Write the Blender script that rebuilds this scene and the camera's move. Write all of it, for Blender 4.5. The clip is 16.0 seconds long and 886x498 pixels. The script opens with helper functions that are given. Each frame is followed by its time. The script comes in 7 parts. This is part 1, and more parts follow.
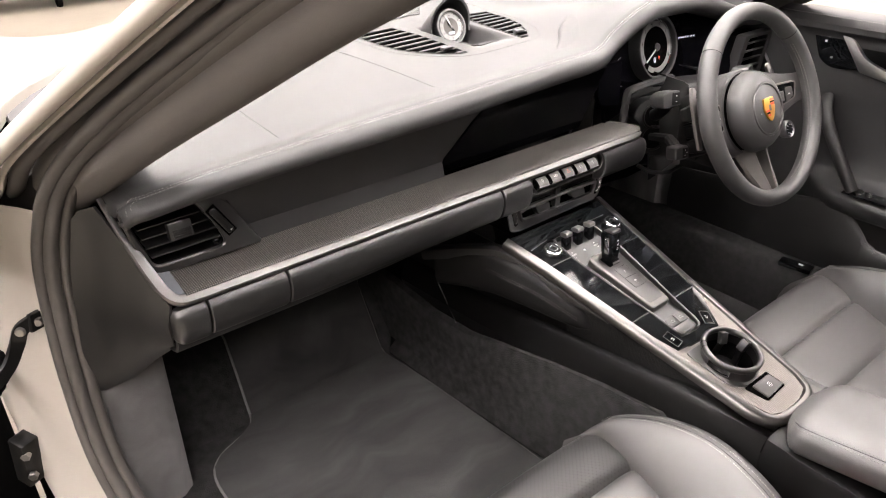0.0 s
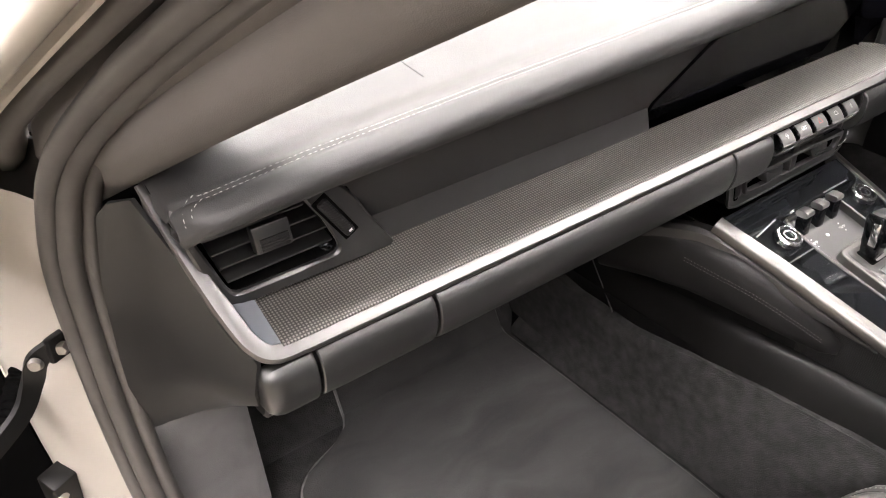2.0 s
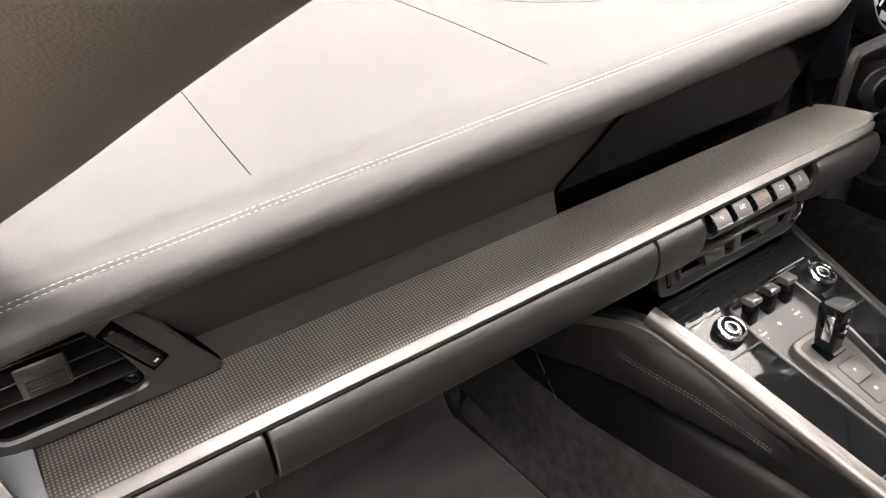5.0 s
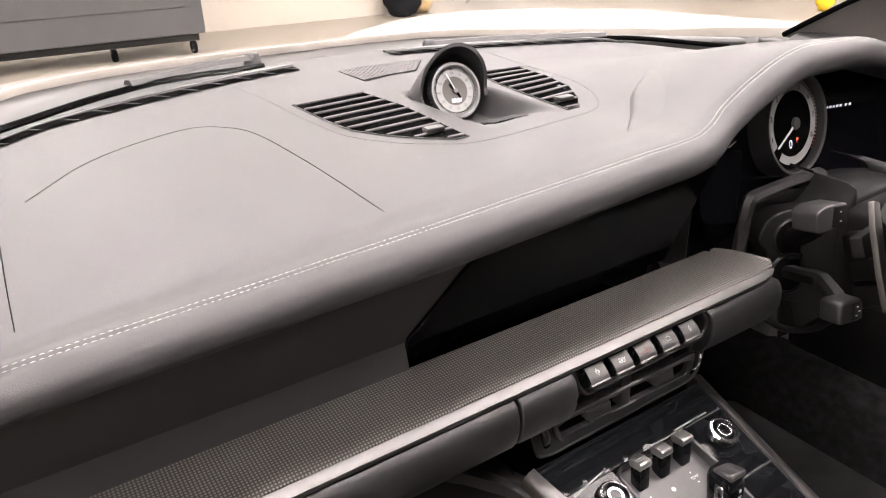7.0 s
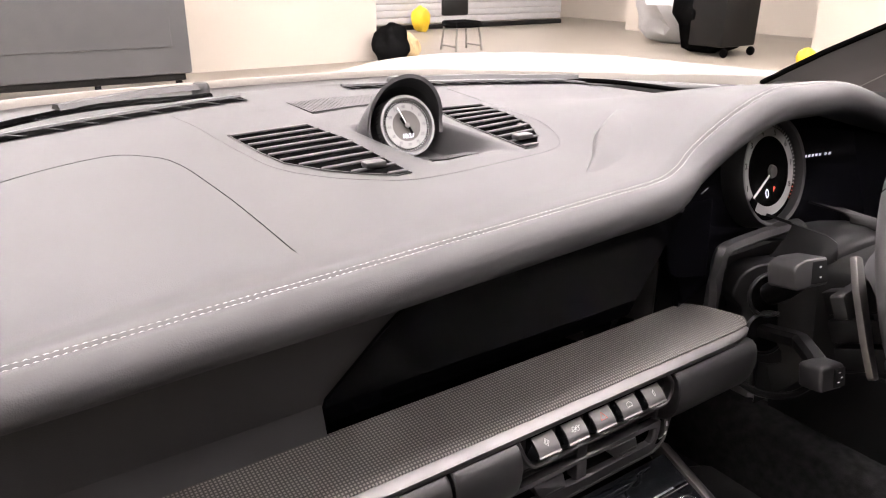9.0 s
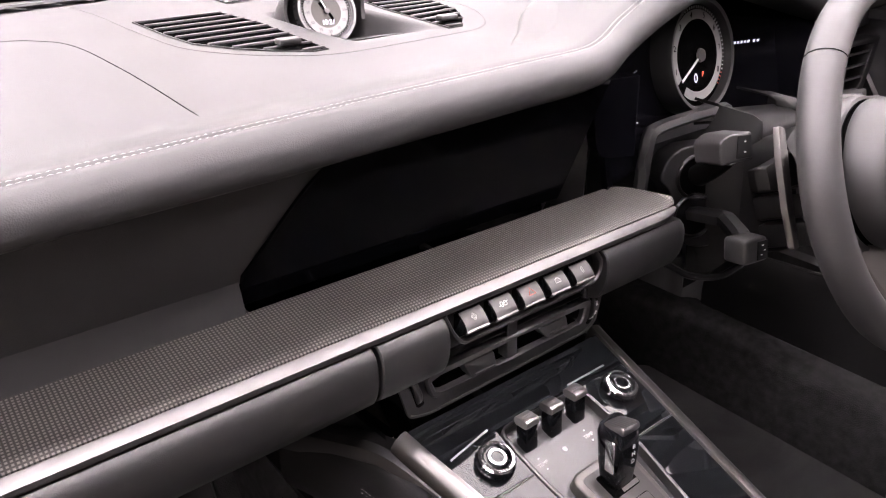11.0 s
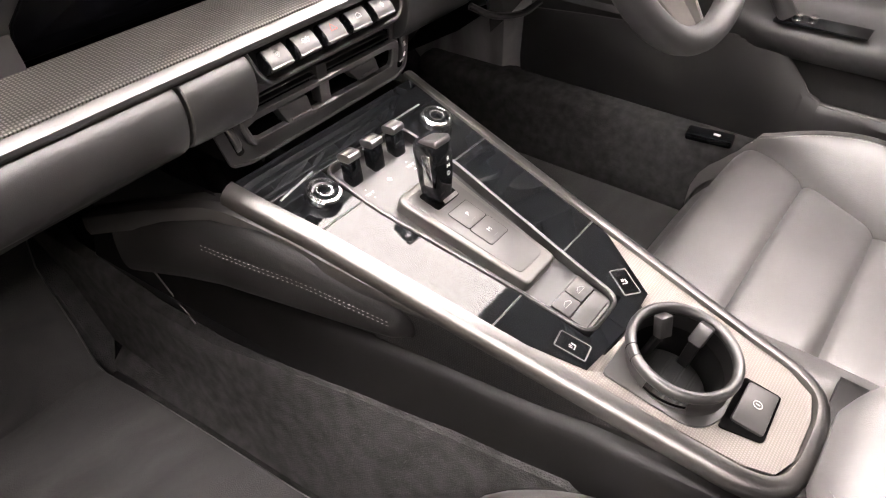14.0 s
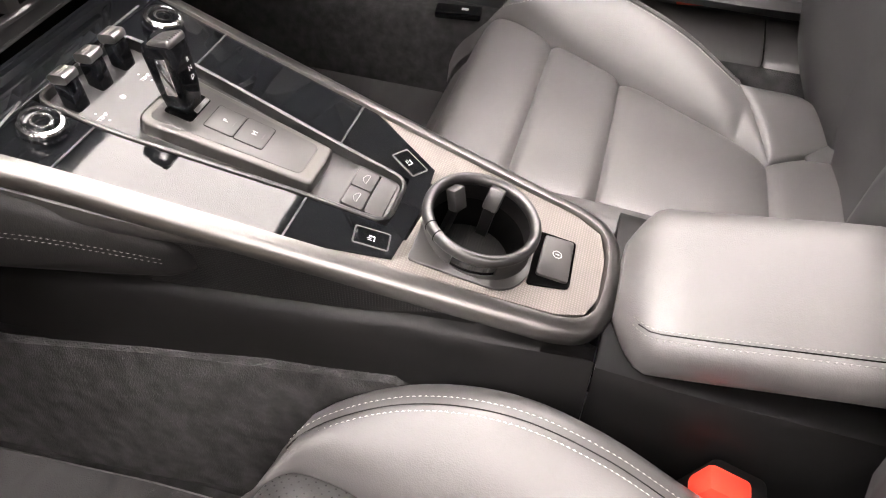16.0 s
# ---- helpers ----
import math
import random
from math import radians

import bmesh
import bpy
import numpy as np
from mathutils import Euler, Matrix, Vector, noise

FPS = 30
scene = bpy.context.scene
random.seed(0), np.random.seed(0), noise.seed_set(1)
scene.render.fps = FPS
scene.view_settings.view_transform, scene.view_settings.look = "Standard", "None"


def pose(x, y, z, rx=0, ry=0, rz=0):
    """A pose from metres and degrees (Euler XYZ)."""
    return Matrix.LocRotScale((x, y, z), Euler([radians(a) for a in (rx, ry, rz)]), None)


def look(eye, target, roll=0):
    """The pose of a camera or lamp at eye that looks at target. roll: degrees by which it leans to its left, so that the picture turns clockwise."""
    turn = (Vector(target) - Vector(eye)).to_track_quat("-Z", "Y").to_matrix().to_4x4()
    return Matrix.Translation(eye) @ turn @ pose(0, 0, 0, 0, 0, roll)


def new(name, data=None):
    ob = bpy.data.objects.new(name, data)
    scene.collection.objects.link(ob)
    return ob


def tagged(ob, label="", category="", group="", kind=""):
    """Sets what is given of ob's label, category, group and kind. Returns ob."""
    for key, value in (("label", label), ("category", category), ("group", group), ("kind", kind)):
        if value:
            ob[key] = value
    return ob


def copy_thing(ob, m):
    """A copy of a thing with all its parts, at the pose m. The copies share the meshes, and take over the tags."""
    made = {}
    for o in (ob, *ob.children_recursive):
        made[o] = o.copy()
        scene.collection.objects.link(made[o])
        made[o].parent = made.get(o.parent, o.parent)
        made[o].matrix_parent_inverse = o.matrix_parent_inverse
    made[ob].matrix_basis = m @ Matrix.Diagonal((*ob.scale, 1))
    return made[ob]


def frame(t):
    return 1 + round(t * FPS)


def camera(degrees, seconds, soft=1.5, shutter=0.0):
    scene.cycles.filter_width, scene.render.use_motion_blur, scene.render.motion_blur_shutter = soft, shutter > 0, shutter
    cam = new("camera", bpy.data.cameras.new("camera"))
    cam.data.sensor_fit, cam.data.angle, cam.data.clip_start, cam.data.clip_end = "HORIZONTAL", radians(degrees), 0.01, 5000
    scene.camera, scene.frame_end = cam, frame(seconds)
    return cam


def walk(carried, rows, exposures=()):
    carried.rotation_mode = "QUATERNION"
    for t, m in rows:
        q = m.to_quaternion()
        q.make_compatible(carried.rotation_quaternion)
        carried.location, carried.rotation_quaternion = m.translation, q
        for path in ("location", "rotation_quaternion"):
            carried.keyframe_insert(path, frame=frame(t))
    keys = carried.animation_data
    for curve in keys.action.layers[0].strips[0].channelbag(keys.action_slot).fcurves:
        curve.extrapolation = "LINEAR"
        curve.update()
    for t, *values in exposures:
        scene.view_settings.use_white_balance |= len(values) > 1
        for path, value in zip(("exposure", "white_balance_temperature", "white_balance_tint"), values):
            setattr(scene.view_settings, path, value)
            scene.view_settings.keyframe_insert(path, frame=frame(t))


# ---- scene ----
cam = camera(63.3, 16.0, soft=1.15)
PATH = [
    (0, (-0.861, -0.718, 1.185), (0.248, 0.626, 0.203), -0.2),
    (0.5, (-0.836, -0.603, 1.167), (0.216, 0.756, 0.144), -0.7),
    (1, (-0.819, -0.517, 1.142), (0.197, 0.833, 0.073), -0.9),
    (1.5, (-0.791, -0.434, 1.113), (0.178, 0.907, -0.012), -1.2),
    (2, (-0.758, -0.359, 1.092), (0.141, 0.954, -0.119), -1.2),
    (2.5, (-0.73, -0.322, 1.076), (0.111, 0.984, -0.184), -1.9),
    (3, (-0.716, -0.304, 1.067), (0.092, 0.994, -0.222), -2.4),
    (3.5, (-0.703, -0.3, 1.067), (0.099, 1.002, -0.221), -2.7),
    (4, (-0.673, -0.306, 1.074), (0.139, 1.017, -0.188), -2.9),
    (4.5, (-0.634, -0.324, 1.081), (0.215, 1.037, -0.113), -3.2),
    (5, (-0.596, -0.342, 1.083), (0.297, 1.047, -0.045), -2.8),
    (5.2, (-0.579, -0.349, 1.087), (0.328, 1.051, -0.017), -2.6),
    (7.5, (-0.438, -0.366, 1.076), (0.574, 1.164, 0.278), -1.1),
    (8, (-0.416, -0.351, 1.064), (0.609, 1.193, 0.312), -0.6),
    (8.2, (-0.407, -0.341, 1.06), (0.624, 1.206, 0.322), -0.3),
    (10.3, (-0.382, -0.333, 1.025), (0.709, 1.139, 0.224), 0.7),
    (10.5, (-0.379, -0.341, 1.015), (0.719, 1.113, 0.191), 0.4),
    (11, (-0.377, -0.351, 1.002), (0.752, 1.04, 0.113), 0.4),
    (11.5, (-0.381, -0.36, 0.993), (0.777, 0.969, 0.048), -0.0),
    (12, (-0.384, -0.373, 0.986), (0.794, 0.903, -0.006), -0.4),
    (12.5, (-0.395, -0.387, 0.979), (0.796, 0.828, -0.071), -0.6),
    (13, (-0.404, -0.406, 0.971), (0.784, 0.749, -0.149), -1.0),
    (13.5, (-0.409, -0.417, 0.957), (0.794, 0.635, -0.245), -0.9),
    (14, (-0.4, -0.417, 0.945), (0.825, 0.523, -0.327), -1.1),
    (14.5, (-0.396, -0.407, 0.932), (0.871, 0.354, -0.416), 0.1),
    (15, (-0.386, -0.41, 0.922), (0.909, 0.184, -0.481), 1.1),
    (15.5, (-0.384, -0.409, 0.913), (0.946, 0.043, -0.511), 2.1),
    (16, (-0.383, -0.404, 0.905), (0.968, -0.067, -0.531), 2.8),
]
walk(cam, [(t, look(eye, target, roll)) for t, eye, target, roll in PATH], exposures=[(0.0, 0.18, 6800, 18), (2.0, 0.6, 6700, 17), (3.5, 0.9, 6700, 14), (5.0, 0.42, 6900, 18), (7.5, -0.17, 6800, 22), (8.2, -0.17, 6800, 22), (10.5, -0.12, 6500, 30), (11.0, 0.12, 6600, 29), (11.5, 0.45, 6650, 27), (12.5, 1.0, 6900, 21), (14.5, 0.8, 6900, 21), (16.0, 0.65, 6850, 20)])

# ---- world and light ----
world = bpy.data.worlds.new("world")
scene.world = world
world.use_nodes = True
world.node_tree.nodes["Background"].inputs[0].default_value = (0.9, 0.95, 1.0, 1)
world.node_tree.nodes["Background"].inputs[1].default_value = 0.03

LAMP = 19.0  # strength of the ceiling's light panels


# ---- materials ----
def mat(name, colour, rough=0.5, metal=0.0, grain=0.0, grain_scale=900.0, vary=0.0, vary_scale=9.0, coat=0.0, spec=0.5, rough_vary=0.0):
    m = bpy.data.materials.new(name)
    m.use_nodes = True
    nt = m.node_tree
    b = nt.nodes["Principled BSDF"]
    b.inputs["Base Color"].default_value = (*colour, 1)
    b.inputs["Roughness"].default_value = rough
    b.inputs["Metallic"].default_value = metal
    b.inputs["Specular IOR Level"].default_value = spec
    b.inputs["Coat Weight"].default_value = coat
    tc = nt.nodes.new("ShaderNodeTexCoord")
    if vary:
        n = nt.nodes.new("ShaderNodeTexNoise")
        n.inputs["Scale"].default_value = vary_scale
        n.inputs["Detail"].default_value = 6
        nt.links.new(tc.outputs["Object"], n.inputs["Vector"])
        r = nt.nodes.new("ShaderNodeMapRange")
        r.inputs["From Min"].default_value, r.inputs["From Max"].default_value = 0.3, 0.7
        r.inputs["To Min"].default_value, r.inputs["To Max"].default_value = 1 - vary, 1 + vary
        nt.links.new(n.outputs["Fac"], r.inputs["Value"])
        mix = nt.nodes.new("ShaderNodeMix")
        mix.data_type, mix.blend_type = "RGBA", "MULTIPLY"
        mix.inputs["Factor"].default_value = 1
        mix.inputs["A"].default_value = (*colour, 1)
        nt.links.new(r.outputs["Result"], mix.inputs["B"])
        nt.links.new(mix.outputs["Result"], b.inputs["Base Color"])
        if rough_vary:
            r2 = nt.nodes.new("ShaderNodeMapRange")
            r2.inputs["From Min"].default_value, r2.inputs["From Max"].default_value = 0.3, 0.7
            r2.inputs["To Min"].default_value, r2.inputs["To Max"].default_value = rough - rough_vary, rough + rough_vary
            nt.links.new(n.outputs["Fac"], r2.inputs["Value"])
            nt.links.new(r2.outputs["Result"], b.inputs["Roughness"])
    if grain:
        v = nt.nodes.new("ShaderNodeTexVoronoi")
        v.inputs["Scale"].default_value = grain_scale
        nt.links.new(tc.outputs["Object"], v.inputs["Vector"])
        n2 = nt.nodes.new("ShaderNodeTexNoise")
        n2.inputs["Scale"].default_value = grain_scale * 0.25
        n2.inputs["Detail"].default_value = 4
        nt.links.new(tc.outputs["Object"], n2.inputs["Vector"])
        add = nt.nodes.new("ShaderNodeMath")
        nt.links.new(v.outputs["Distance"], add.inputs[0])
        nt.links.new(n2.outputs["Fac"], add.inputs[1])
        bump = nt.nodes.new("ShaderNodeBump")
        bump.inputs["Strength"].default_value = grain
        bump.inputs["Distance"].default_value = 0.6 / grain_scale
        nt.links.new(add.outputs[0], bump.inputs["Height"])
        nt.links.new(bump.outputs["Normal"], b.inputs["Normal"])
    return m


def woven(name, colour, colour2, rough, metal, pitch, strength=0.5, along=(1, 0, 0), across=(0, 1, 0)):
    """An embossed weave of small raised squares."""
    m = mat(name, colour, rough, metal)
    nt = m.node_tree
    b = nt.nodes["Principled BSDF"]
    tc = nt.nodes.new("ShaderNodeTexCoord")
    waves = []
    for axis in (along, across):
        d = nt.nodes.new("ShaderNodeVectorMath")
        d.operation = "DOT_PRODUCT"
        d.inputs[1].default_value = tuple(a * 2 * math.pi / pitch for a in axis)
        nt.links.new(tc.outputs["Object"], d.inputs[0])
        s = nt.nodes.new("ShaderNodeMath")
        s.operation = "SINE"
        nt.links.new(d.outputs["Value"], s.inputs[0])
        waves.append(s)
    p = nt.nodes.new("ShaderNodeMath")
    p.operation = "MINIMUM"
    nt.links.new(waves[0].outputs[0], p.inputs[0])
    nt.links.new(waves[1].outputs[0], p.inputs[1])
    r = nt.nodes.new("ShaderNodeMapRange")
    r.inputs["From Min"].default_value, r.inputs["From Max"].default_value = -0.7, 0.5
    nt.links.new(p.outputs[0], r.inputs["Value"])
    mix = nt.nodes.new("ShaderNodeMix")
    mix.data_type = "RGBA"
    mix.inputs["A"].default_value, mix.inputs["B"].default_value = (*colour2, 1), (*colour, 1)
    nt.links.new(r.outputs["Result"], mix.inputs["Factor"])
    nt.links.new(mix.outputs["Result"], b.inputs["Base Color"])
    bump = nt.nodes.new("ShaderNodeBump")
    bump.inputs["Strength"].default_value, bump.inputs["Distance"].default_value = strength, pitch * 0.25
    nt.links.new(r.outputs["Result"], bump.inputs["Height"])
    nt.links.new(bump.outputs["Normal"], b.inputs["Normal"])
    return m


def perforated(name, colour, rough, pitch=0.0055):
    """Leather punched with a grid of fine holes."""
    m = mat(name, colour, rough, grain=0.14, grain_scale=900)
    nt = m.node_tree
    b = nt.nodes["Principled BSDF"]
    tc = nt.nodes.new("ShaderNodeTexCoord")
    v = nt.nodes.new("ShaderNodeTexVoronoi")
    v.voronoi_dimensions = "2D"
    v.inputs["Scale"].default_value = 1 / pitch
    v.inputs["Randomness"].default_value = 0.0
    turn = nt.nodes.new("ShaderNodeMapping")
    turn.inputs["Rotation"].default_value = (0, 0, radians(45))
    nt.links.new(tc.outputs["Object"], turn.inputs["Vector"])
    nt.links.new(turn.outputs["Vector"], v.inputs["Vector"])
    r = nt.nodes.new("ShaderNodeMapRange")
    r.inputs["From Min"].default_value, r.inputs["From Max"].default_value = 0.1, 0.16
    nt.links.new(v.outputs["Distance"], r.inputs["Value"])
    mix = nt.nodes.new("ShaderNodeMix")
    mix.data_type = "RGBA"
    mix.inputs["A"].default_value, mix.inputs["B"].default_value = (0.002, 0.002, 0.002, 1), (*colour, 1)
    nt.links.new(r.outputs["Result"], mix.inputs["Factor"])
    nt.links.new(mix.outputs["Result"], b.inputs["Base Color"])
    rr = nt.nodes.new("ShaderNodeMapRange")
    rr.inputs["To Min"].default_value, rr.inputs["To Max"].default_value = 1.0, rough
    nt.links.new(r.outputs["Result"], rr.inputs["Value"])
    nt.links.new(rr.outputs["Result"], b.inputs["Roughness"])
    return m


def velour(name, colour):
    """Short pile with brushed strokes lying this way and that."""
    m = mat(name, colour, 0.93, grain=0.45, grain_scale=900, spec=0.0)
    nt = m.node_tree
    b = nt.nodes["Principled BSDF"]
    tc = nt.nodes.new("ShaderNodeTexCoord")
    warp = nt.nodes.new("ShaderNodeTexNoise")
    warp.inputs["Scale"].default_value = 7.0
    nt.links.new(tc.outputs["Object"], warp.inputs["Vector"])
    mixv = nt.nodes.new("ShaderNodeMix")
    mixv.data_type = "VECTOR"
    mixv.inputs["Factor"].default_value = 0.12
    nt.links.new(tc.outputs["Object"], mixv.inputs[4])
    nt.links.new(warp.outputs["Color"], mixv.inputs[5])
    mp = nt.nodes.new("ShaderNodeMapping")
    mp.inputs["Rotation"].default_value = (0, 0, radians(35))
    mp.inputs["Scale"].default_value = (4.5, 16, 4.5)
    nt.links.new(mixv.outputs[1], mp.inputs["Vector"])
    n = nt.nodes.new("ShaderNodeTexNoise")
    n.inputs["Scale"].default_value = 1.0
    n.inputs["Detail"].default_value = 5
    nt.links.new(mp.outputs["Vector"], n.inputs["Vector"])
    r = nt.nodes.new("ShaderNodeValToRGB")
    r.color_ramp.elements[0].position, r.color_ramp.elements[1].position = 0.35, 0.72
    r.color_ramp.elements[0].color = (*(c * 0.68 for c in colour), 1)
    r.color_ramp.elements[1].color = (*(c * 1.55 for c in colour), 1)
    nt.links.new(n.outputs["Fac"], r.inputs["Fac"])
    nt.links.new(r.outputs["Color"], b.inputs["Base Color"])
    b.inputs["Sheen Weight"].default_value = 0.15
    return m


def glow(name, colour, strength):
    m = bpy.data.materials.new(name)
    m.use_nodes = True
    b = m.node_tree.nodes["Principled BSDF"]
    b.inputs["Base Color"].default_value = (*colour, 1)
    b.inputs["Emission Color"].default_value = (*colour, 1)
    b.inputs["Emission Strength"].default_value = strength
    return m


LEATHER = mat("black_leather", (0.0195, 0.0192, 0.0192), 0.52, spec=0.52, grain=0.16, grain_scale=1100, vary=0.1, vary_scale=14, rough_vary=0.015)
SEAT_LEATHER = mat("seat_leather", (0.055, 0.0527, 0.0519), 0.44, spec=1, grain=0.14, grain_scale=900, vary=0.12, vary_scale=11, rough_vary=0.06)
SEAT_PERFORATED = perforated("perforated_seat_leather", (0.024, 0.0234, 0.023), 0.44)
PLASTIC = mat("soft_black_plastic", (0.0045, 0.004387, 0.00432), 0.42, grain=0.12, grain_scale=1500, vary=0.08, vary_scale=20, spec=0.95)
DARK_PLASTIC = mat("dark_plastic", (0.0025, 0.002437, 0.0024), 0.45, spec=0.28, vary=0.1, vary_scale=20)
RIM_METAL = mat("satin_rim_metal", (0.16, 0.155, 0.15), 0.33, 1.0, vary=0.04, vary_scale=40)
VENT_GREY = mat("satin_vent_plastic", (0.009, 0.008775, 0.00864), 0.36, grain=0.06, grain_scale=1800, vary=0.06, spec=1)
COLUMN_BLACK = mat("column_black_plastic", (0.003, 0.002925, 0.00288), 0.42, spec=0.32, grain=0.1, grain_scale=1600, vary=0.08, vary_scale=20)
SPOKE = mat("satin_grey_spoke", (0.13, 0.122, 0.115), 0.4, 0.5, vary=0.04)
STEEL_BLADE = mat("brushed_paddle_metal", (0.17, 0.163, 0.156), 0.35, 1.0, vary=0.06)
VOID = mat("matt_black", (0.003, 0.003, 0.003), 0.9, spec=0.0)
GREY_PANEL = mat("satin_grey_panel", (0.015, 0.01462, 0.0144), 0.38, grain=0.08, grain_scale=1800, vary=0.06, spec=0.8)
SILVER = mat("satin_aluminium", (0.17, 0.1658, 0.1632), 0.4, 1.0, vary=0.04, vary_scale=40)
CHROME = mat("chrome", (0.75, 0.75, 0.75), 0.13, 1.0)
KNURL = mat("knurled_bright_metal", (0.5, 0.49, 0.48), 0.28, 1.0)
KEY_METAL = mat("satin_steel_key", (0.13, 0.128, 0.126), 0.5, 1.0, vary=0.05, vary_scale=60)
SELECTOR_METAL = mat("satin_selector_metal", (0.11, 0.107, 0.102), 0.4, 0.8, vary=0.05)
SATIN = mat("satin_key_metal", (0.0825, 0.081, 0.0795), 0.45, 0.4, vary=0.05)
DARK_CHROME = mat("dark_satin_metal", (0.21, 0.21, 0.21), 0.42, 1.0, vary=0.05)
DECOR = woven("embossed_decor", (0.185, 0.174, 0.16), (0.05, 0.047, 0.043), 0.44, 0.6, 0.0026, 0.35)
CONSOLE_DECOR = woven("console_decor", (0.188, 0.171, 0.156), (0.128, 0.116, 0.105), 0.42, 0.45, 0.0021, 0.25)
MESH = woven("black_mesh", (0.009, 0.009, 0.009), (0.0015, 0.0015, 0.0015), 0.5, 0.1, 0.0022, 0.6, (0, 1, 0), (0, 0, 1))
PIANO = mat("gloss_black_glass", (0.004, 0.0045, 0.005), 0.03, spec=0.24)
SWITCH_GREY = mat("satin_switch_grey", (0.022, 0.021, 0.02), 0.4, spec=0.7, grain=0.05, grain_scale=1800, vary=0.05)
JOINT = mat("joint_edge", (0.05, 0.05, 0.05), 0.4, 0.5)
SCREEN = mat("screen_glass", (0.0015, 0.0015, 0.002), 0.12, spec=0.03)
CARPET = mat("charcoal_carpet", (0.031, 0.0307, 0.0307), 0.95, grain=0.7, grain_scale=600, vary=0.3, vary_scale=60, spec=0.0)
# black leather again, darkened for the knee pads' shade under the dash
SHADE_LEATHER = mat("leather_darkened_for_shade", (0.008, 0.0078, 0.0077), 0.5, spec=0.2, grain=0.14, grain_scale=1100, vary=0.1, vary_scale=14)
MAT_CARPET = velour("velour_mat", (0.043, 0.0426, 0.0426))
KICK_CARPET = velour("suede_kick_panel", (0.16, 0.157, 0.156))
SIDE_PLASTIC = mat("smooth_console_plastic", (0.0024, 0.0023, 0.0023), 0.4, spec=0.24, grain=0.08, grain_scale=1500, vary=0.08, vary_scale=20)
WHEEL_LEATHER = mat("wheel_leather", (0.016, 0.0156, 0.01536), 0.5, spec=0.9, grain=0.1, grain_scale=1300, vary=0.1, vary_scale=14)
BINDING = mat("mat_binding", (0.15, 0.1462, 0.144), 0.7)
PAINT = mat("chalk_grey_paint", (0.47, 0.438, 0.39), 0.28, vary=0.02, vary_scale=2, coat=0.6)
RUBBER = mat("rubber_seal", (0.072, 0.066, 0.061), 0.48, vary=0.15, vary_scale=30)
PILLAR = mat("pillar_fabric", (0.098, 0.089, 0.083), 0.62, grain=0.2, grain_scale=1400, vary=0.06)
THREAD = mat("white_thread", (0.72, 0.72, 0.68), 0.8)
GREY_THREAD = mat("grey_thread", (0.24, 0.233, 0.225), 0.8)
KEY_INK = mat("pale_ink", (0.45, 0.45, 0.435), 0.6)
END_PLATE = mat("blue_grey_metal", (0.24, 0.255, 0.285), 0.38, 0.6, vary=0.05)
WHITE_INK = mat("white_ink", (0.75, 0.75, 0.75), 0.6)
RED_INK = mat("red_ink", (0.6, 0.06, 0.03), 0.5)
RED = mat("red_plastic", (0.75, 0.045, 0.025), 0.35)
GOLD = mat("gold_enamel", (0.55, 0.29, 0.06), 0.3, 0.7)
STEEL = mat("zinc_steel", (0.33, 0.323, 0.308), 0.38, 1.0, vary=0.15, vary_scale=50)
DIAL_WHITE = mat("dial_white", (0.22, 0.22, 0.216), 0.5)
DISPLAY_WHITE = glow("display_white", (0.8, 0.85, 1.0), 0.6)
DISPLAY_RED = glow("display_red", (1.0, 0.12, 0.06), 0.7)
WALL = mat("white_wall", (0.533, 0.486, 0.415), 0.7, vary=0.05, vary_scale=1.5)
FLOOR = mat("resin_floor", (0.24, 0.214, 0.172), 0.4, vary=0.08, vary_scale=2.5, grain=0.05, grain_scale=60)
SHUTTER = mat("shutter_steel", (0.5, 0.5, 0.5), 0.5, 0.2, vary=0.06)
CABINET = mat("cabinet_grey", (0.09, 0.0915, 0.0945), 0.45, vary=0.06)
YELLOW = mat("yellow_plastic", (0.75, 0.5, 0.02), 0.45)
WOOD = mat("pale_wood", (0.5, 0.36, 0.18), 0.6, vary=0.2, vary_scale=30)
# dark tones for the unseen walls and ceiling, set to lower fill light
DARK_WALL = mat("fill_cutting_dark", (0.0675, 0.0675, 0.0705), 0.6, vary=0.05, vary_scale=1.5)
SIDE_WALL = mat("dim_wall_grey", (0.08, 0.077, 0.07), 0.7, vary=0.05, vary_scale=1.5)
CEILING = mat("ceiling_paint", (0.065, 0.065, 0.065), 0.8, vary=0.04)
PANEL_LIGHT = glow("panel_light", (1.0, 0.975, 0.95), LAMP)


# ---- builders ----
def part(name, bm, material, parent=None, label="", smooth=35.0):
    me = bpy.data.meshes.new(name)
    bmesh.ops.recalc_face_normals(bm, faces=bm.faces)
    bm.to_mesh(me)
    bm.free()
    me.materials.append(material)
    if smooth:
        me.shade_smooth()
        me.set_sharp_from_angle(angle=radians(smooth))
    ob = new(name, me)
    if parent is not None:
        ob.parent = parent
    if label:
        ob["label"] = label
    return ob


def thing(name, label, category, group="", kind="", at=(0, 0, 0)):
    ob = new(name)
    ob.empty_display_size = 0.05
    ob.location = at
    return tagged(ob, label, category, group, kind)


def into(parent, ob):
    """Parents ob, which stands in world metres, to a thing that was moved."""
    ob.parent = parent
    ob.matrix_parent_inverse = parent.matrix_basis.inverted()
    return ob


def lerp(x, table):
    if x <= table[0][0]:
        return table[0][1]
    for (a, va), (b, vb) in zip(table, table[1:]):
        if x <= b:
            return va + (vb - va) * (x - a) / (b - a)
    return table[-1][1]


def steps(a, b, n):
    return [a + (b - a) * i / n for i in range(n + 1)]


